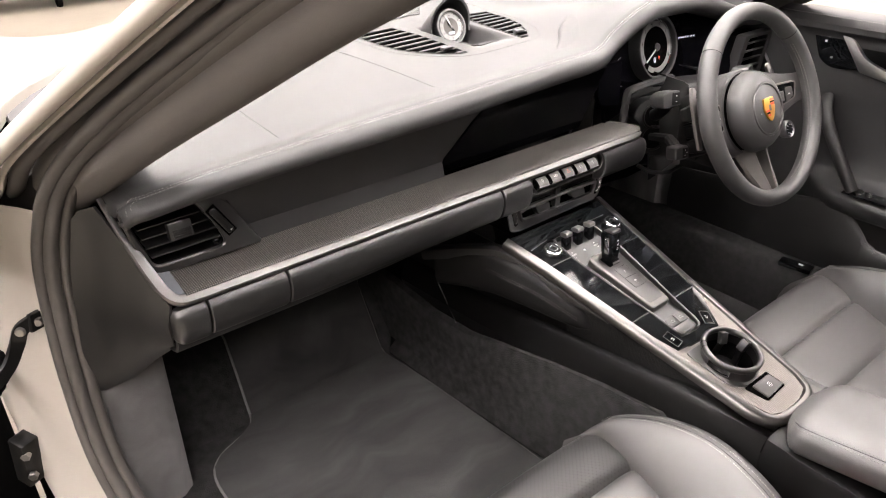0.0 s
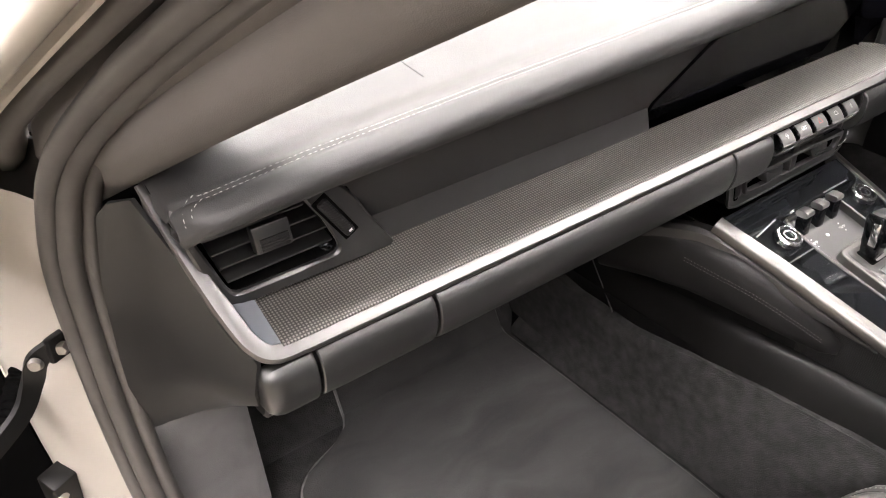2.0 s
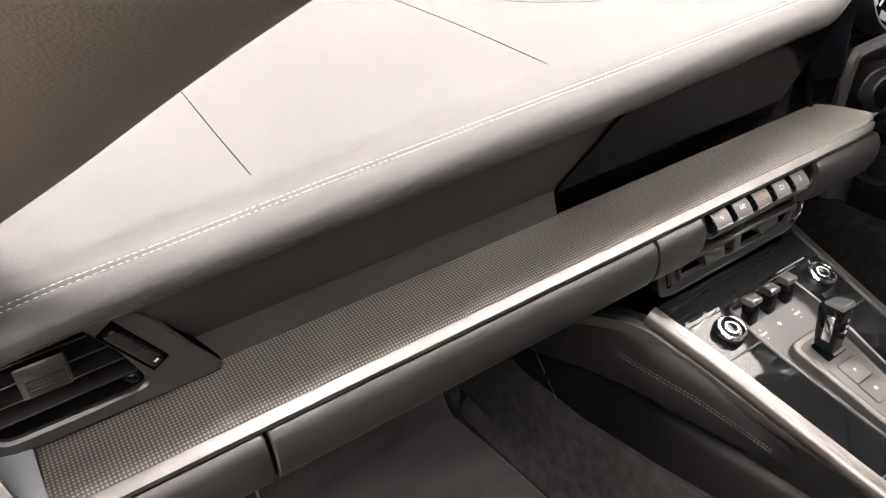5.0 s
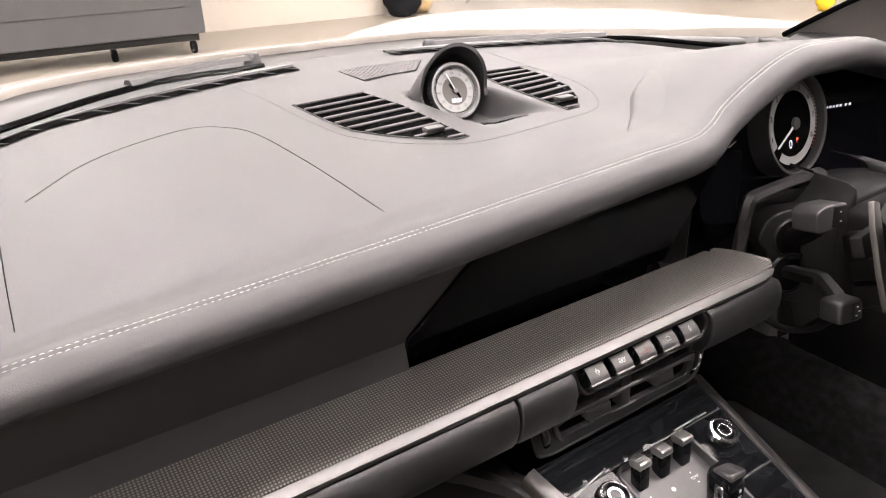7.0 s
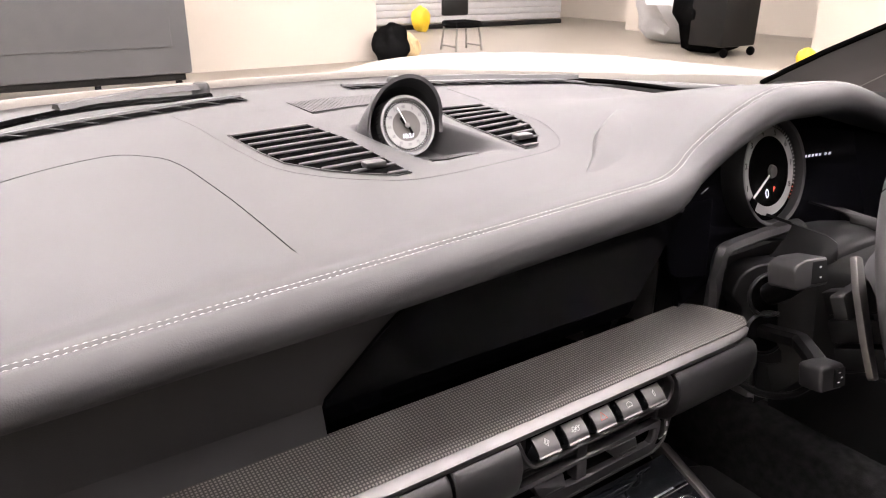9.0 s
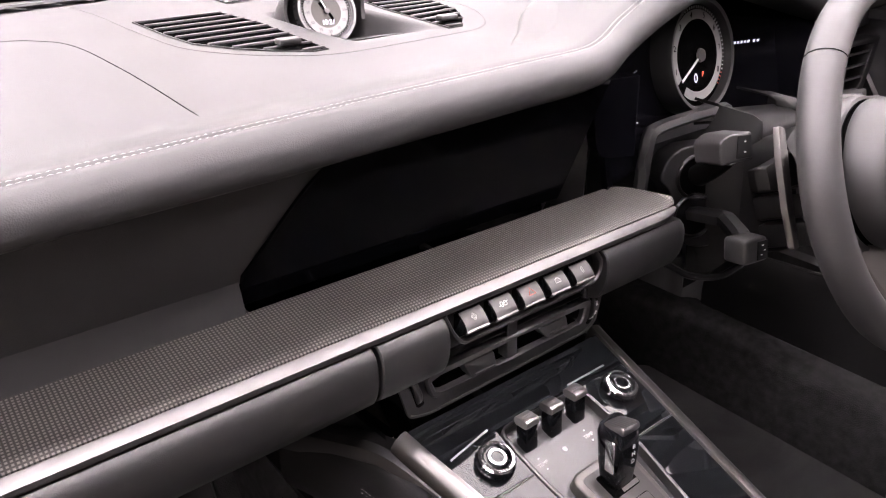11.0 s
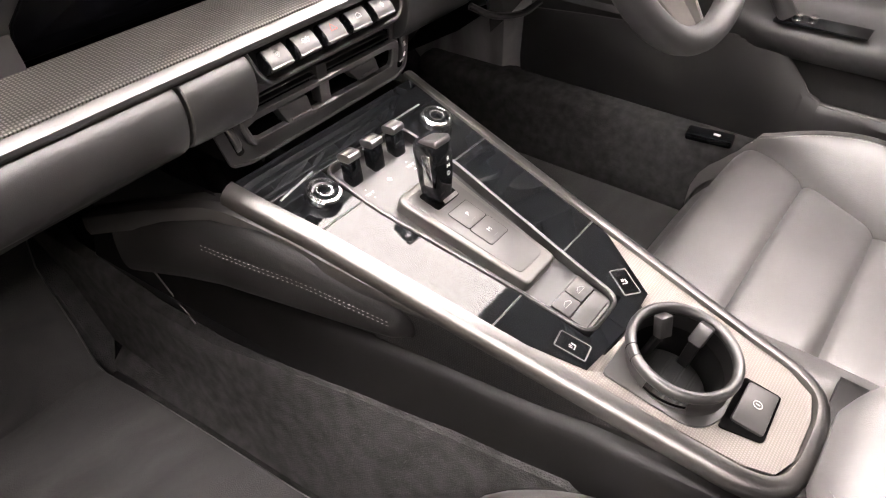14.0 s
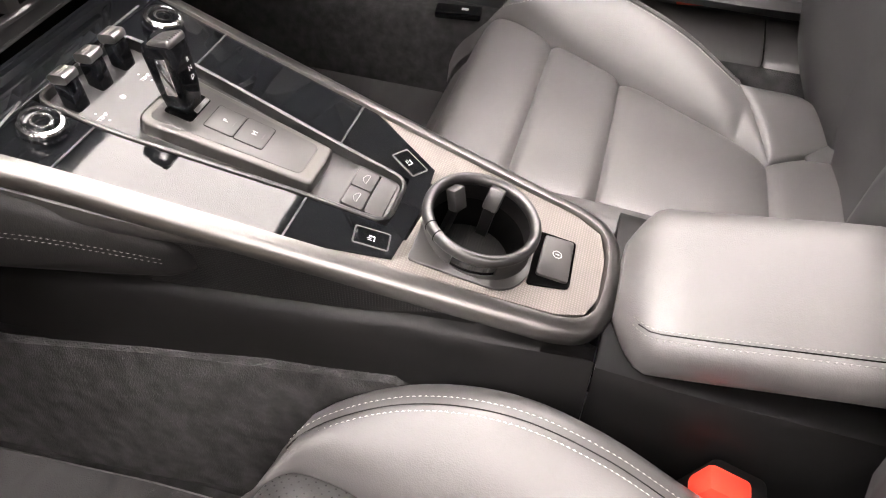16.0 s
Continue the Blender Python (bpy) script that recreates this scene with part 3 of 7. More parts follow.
def ring_plate(outer, inner, h0, h1, at, bevel=0.0012):
    """A frame between two outlines with the same number of points after resampling."""
    def even(o, n=96):
        pts = [Vector((*p, 0)) for p in o] + [Vector((*o[0], 0))]
        lens = [(b - a).length for a, b in zip(pts, pts[1:])]
        total, out = sum(lens), []
        for i in range(n):
            d = total * i / n
            for a, b, L in zip(pts, pts[1:], lens):
                if d <= L:
                    out.append(a + (b - a) * (d / L if L else 0))
                    break
                d -= L
        return out
    a = even(outer)
    b0 = even(inner, 400)
    c = sum((v for v in b0), Vector()) / len(b0)
    b = []
    for p in a:
        ang = math.atan2(p.y - c.y, p.x - c.x)
        b.append(min(b0, key=lambda q: abs(math.remainder(math.atan2(q.y - c.y, q.x - c.x) - ang, 2 * math.pi))))
    rows = []
    for p, q in zip(a, b):
        d = (q - p).normalized() * bevel
        rows.append([at(p.x, p.y, h0), at(p.x, p.y, h1 - bevel), at(p.x + d.x, p.y + d.y, h1), at(q.x - d.x, q.y - d.y, h1), at(q.x, q.y, h1 - bevel), at(q.x, q.y, h0)])
    return grid(rows, wrap_u=True)


into(vent, part("frame", ring_plate(outer, inner, -0.003, 0.002, at_vent, 0.002), VENT_GREY, label="satin black vent frame"))
into(vent, part("throat", ring_plate(outer, inner, -0.03, -0.0035, at_vent, 0.0004), VOID))
into(vent, part("duct", prism(outer, -0.05, -0.026, at_vent), VOID))
for z, lo, hi in ((0.8215, -0.6755, -0.603), (0.8085, -0.6728, -0.598), (0.7955, -0.6698, -0.589), (0.7825, -0.6668, -0.582), (0.7695, -0.6635, -0.579)):
    into(vent, part("slat", box(hi - lo, 0.022, 0.0018, pose((lo + hi) / 2, 0.0605, z + 0.0012, 7, 0, 1.5), 0.0007), VENT_GREY))
tm0 = pose(-0.6265, 0.0475, 0.7965, -14, 0, 0)
tab = part("tab", box(0.028, 0.011, 0.021, tm0, 0.002), VENT_GREY, label="grey adjuster tab")
into(vent, tab)
into(tab, part("knurled_face", box(0.0215, 0.0015, 0.0095, tm0 @ pose(0.0005, -0.0056, -0.0042), 0.0006), MESH, label="finely knurled face"))
into(vent, part("stop_knob", lathe([(0, 0.004), (0.003, 0.0036), (0.0055, 0.0015), (0.006, -0.002)], 18, facing((-0.5825, 0.056, 0.7625), (-0.3, -0.8, 0.5))), PIANO, label="small gloss black knob"))
wm0 = pose(-0.5765, 0.0452, 0.792, 0, -31, 0)
into(vent, part("wheel_slot", box(0.0135, 0.002, 0.047, wm0, 0.0008), VOID))
into(vent, part("thumbwheel", box(0.0092, 0.007, 0.042, wm0, 0.0026, 3), MESH, label="knurled thumbwheel"))
into(vent, part("mark", box(0.003, 0.001, 0.0015, wm0 @ pose(0.001, -0.0036, -0.0165)), WHITE_INK))

# ---- centre screen ----
display = thing("centre_display", "wide black glossy touch screen, switched off", "screen", at=(-0.05, 0.06, 0.75))
outline = [(-0.2165, 0.7445), (0.103, 0.7445), (0.098, 0.862)] + [(p.x, p.y) for p in curve([(0.08, 0.864, 0), (-0.135, 0.858, 0), (-0.158, 0.852, 0), (-0.178, 0.833, 0), (-0.2, 0.798, 0), (-0.2165, 0.772, 0)], 5)]
into(display, part("glass", prism(outline, 0, 0.0035, lambda x, z, h: Vector((x, face_y(z) - 0.0025 - h, z)), 0.0008), SCREEN, label="gloss black glass", smooth=15))
into(display, part("bezel", box(0.318, 0.003, 0.0022, pose(-0.057, 0.0735, 0.7438), 0.0006), DARK_PLASTIC, label="thin lower bezel"))


# ---- centre console ----
def C(u, y, h=0.0):
    """A point on the console's sloping top."""
    return Vector((u, y - 0.271 * h, 0.603 + (y + 0.045) * 0.2815 + 0.9626 * h))


def left_x(y):
    return lerp(-y, [(-0.06, -0.126), (0.0, -0.1165), (0.068, -0.101), (0.215, -0.0765), (0.43, -0.04)])


def right_x(y):
    return lerp(-y, [(-0.03, 0.112), (0.0, 0.108), (0.21, 0.0855), (0.43, 0.066)])


console = thing("centre_console", "sloping centre console with gloss black panels and an aluminium rim", "console", at=(0, -0.2, 0.23))
# rim
path = [C(left_x(y) - 0.003, y, 0.001) for y in steps(0.012, -0.375, 16)]
path += [p for p in curve([C(left_x(-0.375) - 0.003, -0.375, 0.001), C(-0.046, -0.408, 0.001), C(-0.034, -0.4285, 0.001), C(-0.01, -0.4365, 0.001), C(0.036, -0.437, 0.001), C(0.06, -0.429, 0.001), C(0.0705, -0.408, 0.001), C(right_x(-0.37) + 0.002, -0.37, 0.001)], 5)[1:]]
path += [C(right_x(y) + 0.002, y, 0.001) for y in steps(-0.35, 0.02, 14)]
width = [1.0] * len(path)
into(console, part("rim", sweep(path, [(-0.0035, -0.001), (-0.002, 0.0015), (0.004, 0.0015), (0.0095, -0.0015), (0.0125, -0.007), (0.012, -0.0135), (0.006, -0.0165), (-0.0035, -0.0165)], up=(0, -0.27, 0.96)), RIM_METAL, label="satin aluminium rim"))

# central tray that carries the selector
tray = rounded([(-0.052, -0.024), (0.044, -0.026), (0.047, -0.085), (0.0295, -0.215), (0.0235, -0.272), (-0.0265, -0.272), (-0.032, -0.215), (-0.052, -0.078)], [0.012, 0.012, 0.02, 0.03, 0.013, 0.013, 0.03, 0.02])
into(console, part("tray", prism(tray, -0.022, -0.0085, C), GREY_PANEL, label="satin grey tray"))
edge = [C(x, y, 0.0008) for x, y in tray]
into(console, part("tray_edge", sweep(edge, [(-0.0016, -0.012), (-0.0016, 0.0005), (0.0, 0.0016), (0.0016, 0.0005), (0.0016, -0.012)], up=(0, -0.27, 0.96), closed=True), VENT_GREY, label="satin grey edge"))


def span(outer_fn, inner_pts, y0, y1, flip):
    """The outline of a glass panel between the rim and the tray."""
    ys = steps(y0, y1, 8)
    a = [(outer_fn(y), y) for y in ys]
    b = [(lerp(-y, inner_pts), y) for y in reversed(ys)]
    return a + b


IN_L = [(0.02, -0.0535), (0.075, -0.054), (0.09, -0.0515), (0.215, -0.0345), (0.255, -0.029)]
IN_R = [(0.02, 0.046), (0.085, 0.0485), (0.1, 0.047), (0.215, 0.0315), (0.255, 0.026)]
glasses = [
    [(left_x(0.012), 0.012), (right_x(0.012), 0.012), (right_x(-0.022), -0.022), (left_x(-0.022), -0.022)],
    span(left_x, IN_L, -0.0225, -0.067, 0), span(right_x, IN_R, -0.0225, -0.087, 0),
    span(left_x, IN_L, -0.0685, -0.213, 0), span(right_x, IN_R, -0.0885, -0.213, 0),
]
for g in glasses:
    into(console, part("glass_panel", prism(g, -0.006, 0.0, C, 0.0005), PIANO, label="gloss black glass panel", smooth=12))
for sgn, fn, inn in ((-1, left_x, IN_L), (1, right_x, IN_R)):
    ys = steps(-0.2145, -0.272, 6)
    tail = [(lerp(-y, inn), y) for y in reversed(ys)]
    first = [(fn(-0.2145), -0.2145), (fn(-0.232) + (0 if sgn > 0 else 0), -0.232), (sgn * 0.056, -0.2855), (0, -0.2905)] if sgn < 0 else [(fn(-0.2145), -0.2145), (fn(-0.222), -0.222), (0.0795, -0.2335), (0.0475, -0.287), (0, -0.2905)]
    into(console, part("glass_panel", prism(first + [(0, -0.2735)] + tail, -0.006, 0.0, C, 0.0005), PIANO, label="gloss black glass panel", smooth=12))
# slim bright inlays on the front panel
for a, b in ((-0.104, -0.06), (0.036, 0.085)):
    into(console, part("inlay", prism([(a, -0.0265), (b, -0.0195), (b, -0.018), (a, -0.025)] if a < 0 else [(a, -0.0195), (b, -0.0195), (b, -0.018), (a, -0.018)], 0, 0.0006, C), DARK_CHROME))
for x0, x1, y in ((left_x(-0.068), -0.054, -0.0678), (0.0485, right_x(-0.0878), -0.0878), (left_x(-0.2137), -0.0345, -0.2137), (0.0315, right_x(-0.2137), -0.2137)):
    into(console, part("joint_line", prism([(x0, y - 0.0006), (x1, y - 0.0006), (x1, y + 0.0006), (x0, y + 0.0006)], -0.004, 0.0003, C), JOINT))

# decor plate behind the glass, cup well and parking switch
decor = [(left_x(-0.234), -0.234), (-0.0575, -0.287), (0, -0.292), (0.0475, -0.29), (0.0805, -0.235), (right_x(-0.225), -0.225), (right_x(-0.41), -0.405), (0.058, -0.427), (0.034, -0.4335), (-0.01, -0.4335), (-0.031, -0.4255), (-0.041, -0.405)]
well = rounded([(-0.05, -0.2945), (0.0435, -0.2945), (0.0445, -0.345), (0.03, -0.374), (-0.02, -0.3805), (-0.043, -0.366)], [0.004, 0.004, 0.02, 0.02, 0.014, 0.02])
into(console, part("decor_plate", ring_plate(decor, well, -0.006, -0.0008, C, 0.0004), CONSOLE_DECOR, label="champagne metal plate embossed with tiny squares"))
mouth = [(0.0415 * math.cos(2 * math.pi * i / 48), -0.3345 + 0.04 * math.sin(2 * math.pi * i / 48)) for i in range(48)]
into(console, part("cup_well", ring_plate(well, mouth, -0.006, 0.0008, C, 0.0005), GREY_PANEL, label="satin grey cup well surround"))

# body sides
def foot_x(y):
    return lerp(-y, [(-0.3, 0.12), (0.0, 0.112), (0.1, 0.104), (0.25, 0.088), (0.43, 0.064)])


def ridge(y):
    return lerp(-y, [(-0.3, 0.118), (0.0, 0.102), (0.1, 0.09), (0.25, 0.077), (0.43, 0.055)]), lerp(-y, [(-0.3, 0.452), (-0.1, 0.46), (0.1, 0.476), (0.3, 0.486), (0.44, 0.482)])


for sgn in (-1, 1):
    rows = []
    for y in (0.3, 0.2, 0.12, 0.05, 0.0, -0.05, -0.1, -0.15, -0.2, -0.25, -0.3, -0.35, -0.4, -0.43, -0.4395):
        x = left_x(max(y, -0.43)) if sgn < 0 else right_x(max(y, -0.43))
        z = C(0, min(y, 0.02)).z
        xr, zr = ridge(y)
        rows.append([(x + sgn * 0.006, y, z - 0.0145), (x + sgn * 0.001, y, z - 0.0165), (x + sgn * 0.0005, y, z - 0.02), (sgn * (xr - 0.007), y, min(zr + 0.004, z - 0.021)), (sgn * (xr - 0.002), y, min(zr + 0.0015, z - 0.0215)),
                     (sgn * (xr + 0.003), y, zr - 0.003), (sgn * (xr + 0.0065), y, zr - 0.011), (sgn * (foot_x(y) + 0.012), y, zr - 0.04), (sgn * min(foot_x(y) + 0.016, 0.118), y, 0.38), (sgn * min(foot_x(y) + 0.018, 0.118), y, 0.24)])
    into(console, part("side_panel", grid(rows), SIDE_PLASTIC, label="dark grained side panel"))
    if sgn < 0:
        rows = []
        for y in steps(-0.1, -0.4, 18):
            x, z = left_x(y), C(0, y).z
            out = 0.003 * (1 - smoothstep(0.3, 0.41, -y)) - 0.0006
            xr, zr = ridge(y)
            up, low = Vector((x - 0.0005 - out, y, z - 0.0195)), Vector((-(xr - 0.0065) - out, y, min(zr + 0.0045, z - 0.0205) + out * 0.4))
            rows.append([up, low.lerp(up, 0.96 * smoothstep(0.26, 0.4, -y))])
        into(console, part("mesh_insert", thick(grid(rows), 0.001), MESH, label="fine black mesh insert"))

# leather knee pads, with shade put into their colour, and the shoulders that run into the dash
for sgn in (-1, 1):
    knots = [((0.162, 0.14, 0.53), 0.014, 0.035), ((0.15, 0.07, 0.552), 0.0155, 0.038), ((0.14, 0.02, 0.5605), 0.016, 0.038), ((0.131, -0.02, 0.559), 0.016, 0.036), ((0.118, -0.06, 0.5505), 0.015, 0.032), ((0.105, -0.1, 0.539), 0.0125, 0.026), ((0.096, -0.13, 0.5285), 0.009, 0.018), ((0.0915, -0.145, 0.523), 0.004, 0.008)]
    rows = []
    for (x, y, z), rx, rz in knots:
        rows.append([(sgn * (x - 0.004 + rx * math.copysign(abs(math.cos(a)) ** 0.8, math.cos(a))), y, z - 0.004 + rz * math.copysign(abs(math.sin(a)) ** 0.75, math.sin(a))) for a in (2 * math.pi * i / 20 for i in range(20))])
    into(console, part("knee_pad", grid(rows, wrap_v=True, cap=True), SHADE_LEATHER, label="padded black leather knee rest", smooth=60))
    if sgn < 0:
        path = curve([(-0.1545, 0.025, 0.572), (-0.1435, -0.02, 0.5665), (-0.1285, -0.06, 0.557), (-0.1135, -0.1, 0.543), (-0.101, -0.13, 0.53)], 8)
        for dz in (0, -0.0042):
            into(console, stitches([p + Vector((0, 0, dz)) for p in path], (-0.9, 0, 0.4), None, pitch=0.0042, length=0.003, r=0.0003, thread=GREY_THREAD, label="grey stitching"))
    fn = left_x if sgn < 0 else right_x
    path = [(sgn * 0.172, 0.17, 0.548), (sgn * 0.16, 0.128, 0.564), (sgn * 0.146, 0.07, 0.586), (sgn * 0.131, 0.02, 0.598)] + [(fn(y) + sgn * 0.0055, y, C(0, y).z - 0.022) for y in (-0.03, -0.06, -0.1, -0.14, -0.18)]
    prof = [(-0.012, 0.006), (0.002, 0.008), (0.008, 0.004), (0.011, -0.005), (0.01, -0.013), (-0.01, -0.015)]
    if sgn > 0:
        prof = [(-a, b) for a, b in prof]
    pts = curve(path, 5)
    into(console, part("shoulder", sweep(pts, prof, scale=[1.0 if i < len(pts) - 14 else max(0.15, (len(pts) - i) / 14) for i in range(len(pts))]), PLASTIC, label="satin grey shoulder moulding"))
into(console, part("trim_line", tube([(-0.1315, 0.182, 0.46), (-0.1222, 0.133, 0.378)], 0.0009, 6), SILVER, label="thin bright trim line"))


# controls set into the console
def knob(x):
    t = thing("rotary_knob", "chrome-rimmed rotary knob on the gloss console panel", "knob", "console knobs", at=C(x, -0.045))
    m = facing(C(x, -0.045), (0, -0.27, 0.96), (0, 1, 0))
    into(t, part("base", lathe([(0, 0), (0.0165, 0), (0.0165, 0.003), (0.0155, 0.004), (0, 0.004)], 32, m), PIANO))
    into(t, part("ring", lathe([(0.0145, 0.002), (0.0155, 0.005), (0.0153, 0.0085), (0.014, 0.0098), (0.0122, 0.01), (0.0118, 0.0088)], 40, m), CHROME, label="polished chrome ring"))
    into(t, part("cap", lathe([(0.0121, 0.0086), (0.0108, 0.0092), (0.0104, 0.0082), (0.0085, 0.008), (0.008, 0.0088), (0, 0.0092)], 32, m), PIANO, label="gloss black cap"))
    into(t, part("cap_ring", lathe([(0.0073, 0.0091), (0.0073, 0.0099), (0.0056, 0.0099), (0.0056, 0.0091)], 32, m), CHROME))
    return t


knob(-0.0752)
knob(0.0755)
for x in (-0.0335, -0.0045, 0.0245):
    t = thing("toggle_switch", "small black toggle switch with a ribbed chrome cap", "switch", "climate switches", at=C(x, -0.045, -0.0085))
    m = facing(C(x, -0.042, -0.009), (0, 0.1, 1), (0, 1, 0))
    into(t, part("stem", box(0.0142, 0.0125, 0.026, m @ pose(0, 0, 0.008), 0.0025), PIANO))
    cap = into(t, part("cap", prism(rounded([(-0.0075, 0.021), (0.0075, 0.021), (0.0075, 0.0285), (-0.0075, 0.0285)], 0.0034, 6), -0.0071, 0.0071, lambda p, q, h: m @ Vector((h, p, q)), 0.0006), KNURL, label="rounded metal cap"))
    for k in range(6):
        for e in range(6):
            ang = radians(-60 + 24 * e)
            into(cap, part("knurl", box(0.0013, 0.0013, 0.0009, m @ pose(-0.0053 + k * 0.0021 + (e % 2) * 0.001, 0.0066 * math.sin(ang), 0.0235 + 0.005 * math.cos(ang) + 0.0001, -math.degrees(ang) * 0.6, 0, 45)), KNURL))


def text(word, size, m, material, parent, name="lettering"):
    cu = bpy.data.curves.new(name, "FONT")
    cu.body, cu.size, cu.align_x, cu.align_y, cu.extrude = word, size, "CENTER", "CENTER", 0.0001
    tmp = bpy.data.objects.new(name, cu)
    scene.collection.objects.link(tmp)
    me = bpy.data.meshes.new_from_object(tmp.evaluated_get(bpy.context.evaluated_depsgraph_get()))
    bpy.data.objects.remove(tmp)
    me.transform(m)
    me.materials.append(material)
    ob = new(name, me)
    return into(parent, ob)


def on_console(u, y, h):
    return facing(C(u, y, h), (0, -0.2707, 0.9626), (0, 1, 0))


for word, x in (("TEMP", -0.035), ("TEMP", 0.02)):
    text(word, 0.0045, on_console(x, -0.062, -0.0083), KEY_INK, console)
for x in (-0.035, 0.02):
    for y in (-0.0565, -0.067):
        into(console, part("mark", box(0.0012, 0.0012, 0.0002, on_console(x, y, -0.0083)), WHITE_INK))
for k in range(3):
    into(console, part("mark", box(0.0016, 0.0044, 0.0002, on_console(-0.0085, -0.061, -0.0083) @ Matrix.Rotation(radians(60 * k), 4, "Z")), WHITE_INK, label="white fan symbol"))

# gear selector
selector = thing("gear_selector", "short gloss black gear lever on a satin grey plate", "gear lever", at=C(0, -0.1, -0.0085))
plate = rounded([(-0.0345, -0.085), (0.0315, -0.085), (0.027, -0.13), (0.0205, -0.213), (-0.0235, -0.213), (-0.03, -0.13)], [0.012, 0.012, 0.02, 0.006, 0.006, 0.02])
into(selector, part("base", prism(plate, -0.012, 0.003, C, 0.0025, 3), SELECTOR_METAL, label="satin silver selector border"))
inner = rounded([(-0.0275, -0.0915), (0.0245, -0.0915), (0.021, -0.14), (0.016, -0.2025), (-0.019, -0.2025), (-0.024, -0.14)], 0.006)
into(selector, part("inlay", prism(inner, 0.001, 0.0034, C, 0.0004), SWITCH_GREY, label="dark grey inlay"))
into(selector, part("gate", prism(rounded([(-0.0165, -0.0965), (0.016, -0.0965), (0.0145, -0.1175), (-0.016, -0.1175)], 0.003), 0.003, 0.0037, C), VOID))
into(selector, part("gate_plate", prism(rounded([(-0.004, -0.113), (0.0145, -0.113), (0.0135, -0.1165), (-0.005, -0.1165)], 0.001), 0.0033, 0.0042, C), KEY_METAL, label="bright gate plate"))
for y, w in ((-0.136, "P"), (-0.1585, "M")):
    into(selector, part("gap", prism(rounded([(-0.0136, y + 0.0113), (0.0132, y + 0.0113), (0.0127, y - 0.0113), (-0.0132, y - 0.0113)], 0.0026), 0.003, 0.0036, C), VOID))
    into(selector, part("button", prism(rounded([(-0.0131, y + 0.0108), (0.0127, y + 0.0108), (0.0122, y - 0.0108), (-0.0127, y - 0.0108)], 0.0022), 0.003, 0.0041, C, 0.0004), SWITCH_GREY, label="grey push button"))
    text(w, 0.0056, on_console(0, y, 0.0042), KEY_INK, selector)
    into(selector, part("mark", box(0.006, 0.0003, 0.0002, on_console(0.0, y - 0.0065, 0.0041)), KEY_METAL))
# the lever: a tapering block with a ribbed metal top
lm = facing(C(-0.002, -0.106, 0.004), (-0.05, 0.05, 1), (0, 1, 0))
rows = []
for h, hx, hy, off in ((0, 0.0105, 0.009, 0), (0.006, 0.012, 0.0095, 0), (0.02, 0.0132, 0.0108, 0), (0.038, 0.0135, 0.0118, 0), (0.049, 0.0132, 0.0118, 0.001), (0.0545, 0.0118, 0.01, 0.002)):
    rows.append([lm @ Vector((a * hx, b * hy + off, h)) for a, b in rounded([(-1, -1), (1, -1), (1, 1), (-1, 1)], 0.5, 4)])
into(selector, part("lever", grid(rows, wrap_v=True, cap=True), PIANO, label="gloss black lever"))
into(selector, part("lever_cap", box(0.021, 0.021, 0.007, lm @ pose(0.0015, -0.0008, 0.0533, -14, 6, 0), 0.003, 3), SILVER, label="ribbed metal cap"))
for k in range(7):
    into(selector, part("rib", box(0.0009, 0.0175, 0.0012, lm @ pose(-0.006 + k * 0.0025, -0.0015, 0.0573 - k * 0.00026, -14, 6, 0)), DARK_CHROME))
into(selector, part("release", box(0.002, 0.0085, 0.03, lm @ pose(-0.0132, -0.003, 0.033), 0.0008), CHROME, label="chrome release strip"))
for k, w in enumerate("RND"):
    text(w, 0.0052, lm @ pose(0.0035, -0.0121 + k * 0.0002, 0.039 - k * 0.0072, 90, 0, 0), WHITE_INK, selector)

# roof switches: two keys side by side and a blank behind them, in a raised frame
frame_line = rounded([(-0.0245, -0.2335), (0.0215, -0.2335), (0.0195, -0.268), (-0.0235, -0.268)], [0.003, 0.003, 0.006, 0.006])
into(console, part("switch_frame", sweep([C(x, y, -0.006) for x, y in frame_line], [(-0.0012, -0.004), (-0.0012, 0.0022), (0.0012, 0.0022), (0.0012, -0.004)], up=(0, -0.27, 0.96), closed=True), GREY_PANEL, label="grey frame round the switches"))
for pts in ([(-0.0225, -0.235), (-0.002, -0.235), (-0.002, -0.2515), (-0.022, -0.2515)], [(-0.001, -0.235), (0.0197, -0.235), (0.019, -0.2515), (-0.001, -0.2515)], [(-0.0222, -0.2525), (0.0187, -0.2525), (0.0182, -0.2665), (-0.0218, -0.2665)]):
    t = part("roof_switch", prism(rounded(pts, 0.0022), -0.009, -0.0025, C, 0.0007), SWITCH_GREY)
    tagged(t, "flat grey roof switch in the console tray", "switch", "roof switches")
for x in (-0.0118, 0.0095):
    outline = [(-0.005, -0.0015), (-0.0035, 0.0008), (0, 0.0022), (0.003, 0.001), (0.005, -0.001), (0.004, -0.002)]
    into(console, part("symbol", sweep([C(x + p, -0.2435 + q, -0.0023) for p, q in outline], [(-0.00028, 0), (0.00028, 0), (0, 0.0002)], up=(0, -0.27, 0.96), closed=True), KEY_INK, label="thin car outline symbol"))

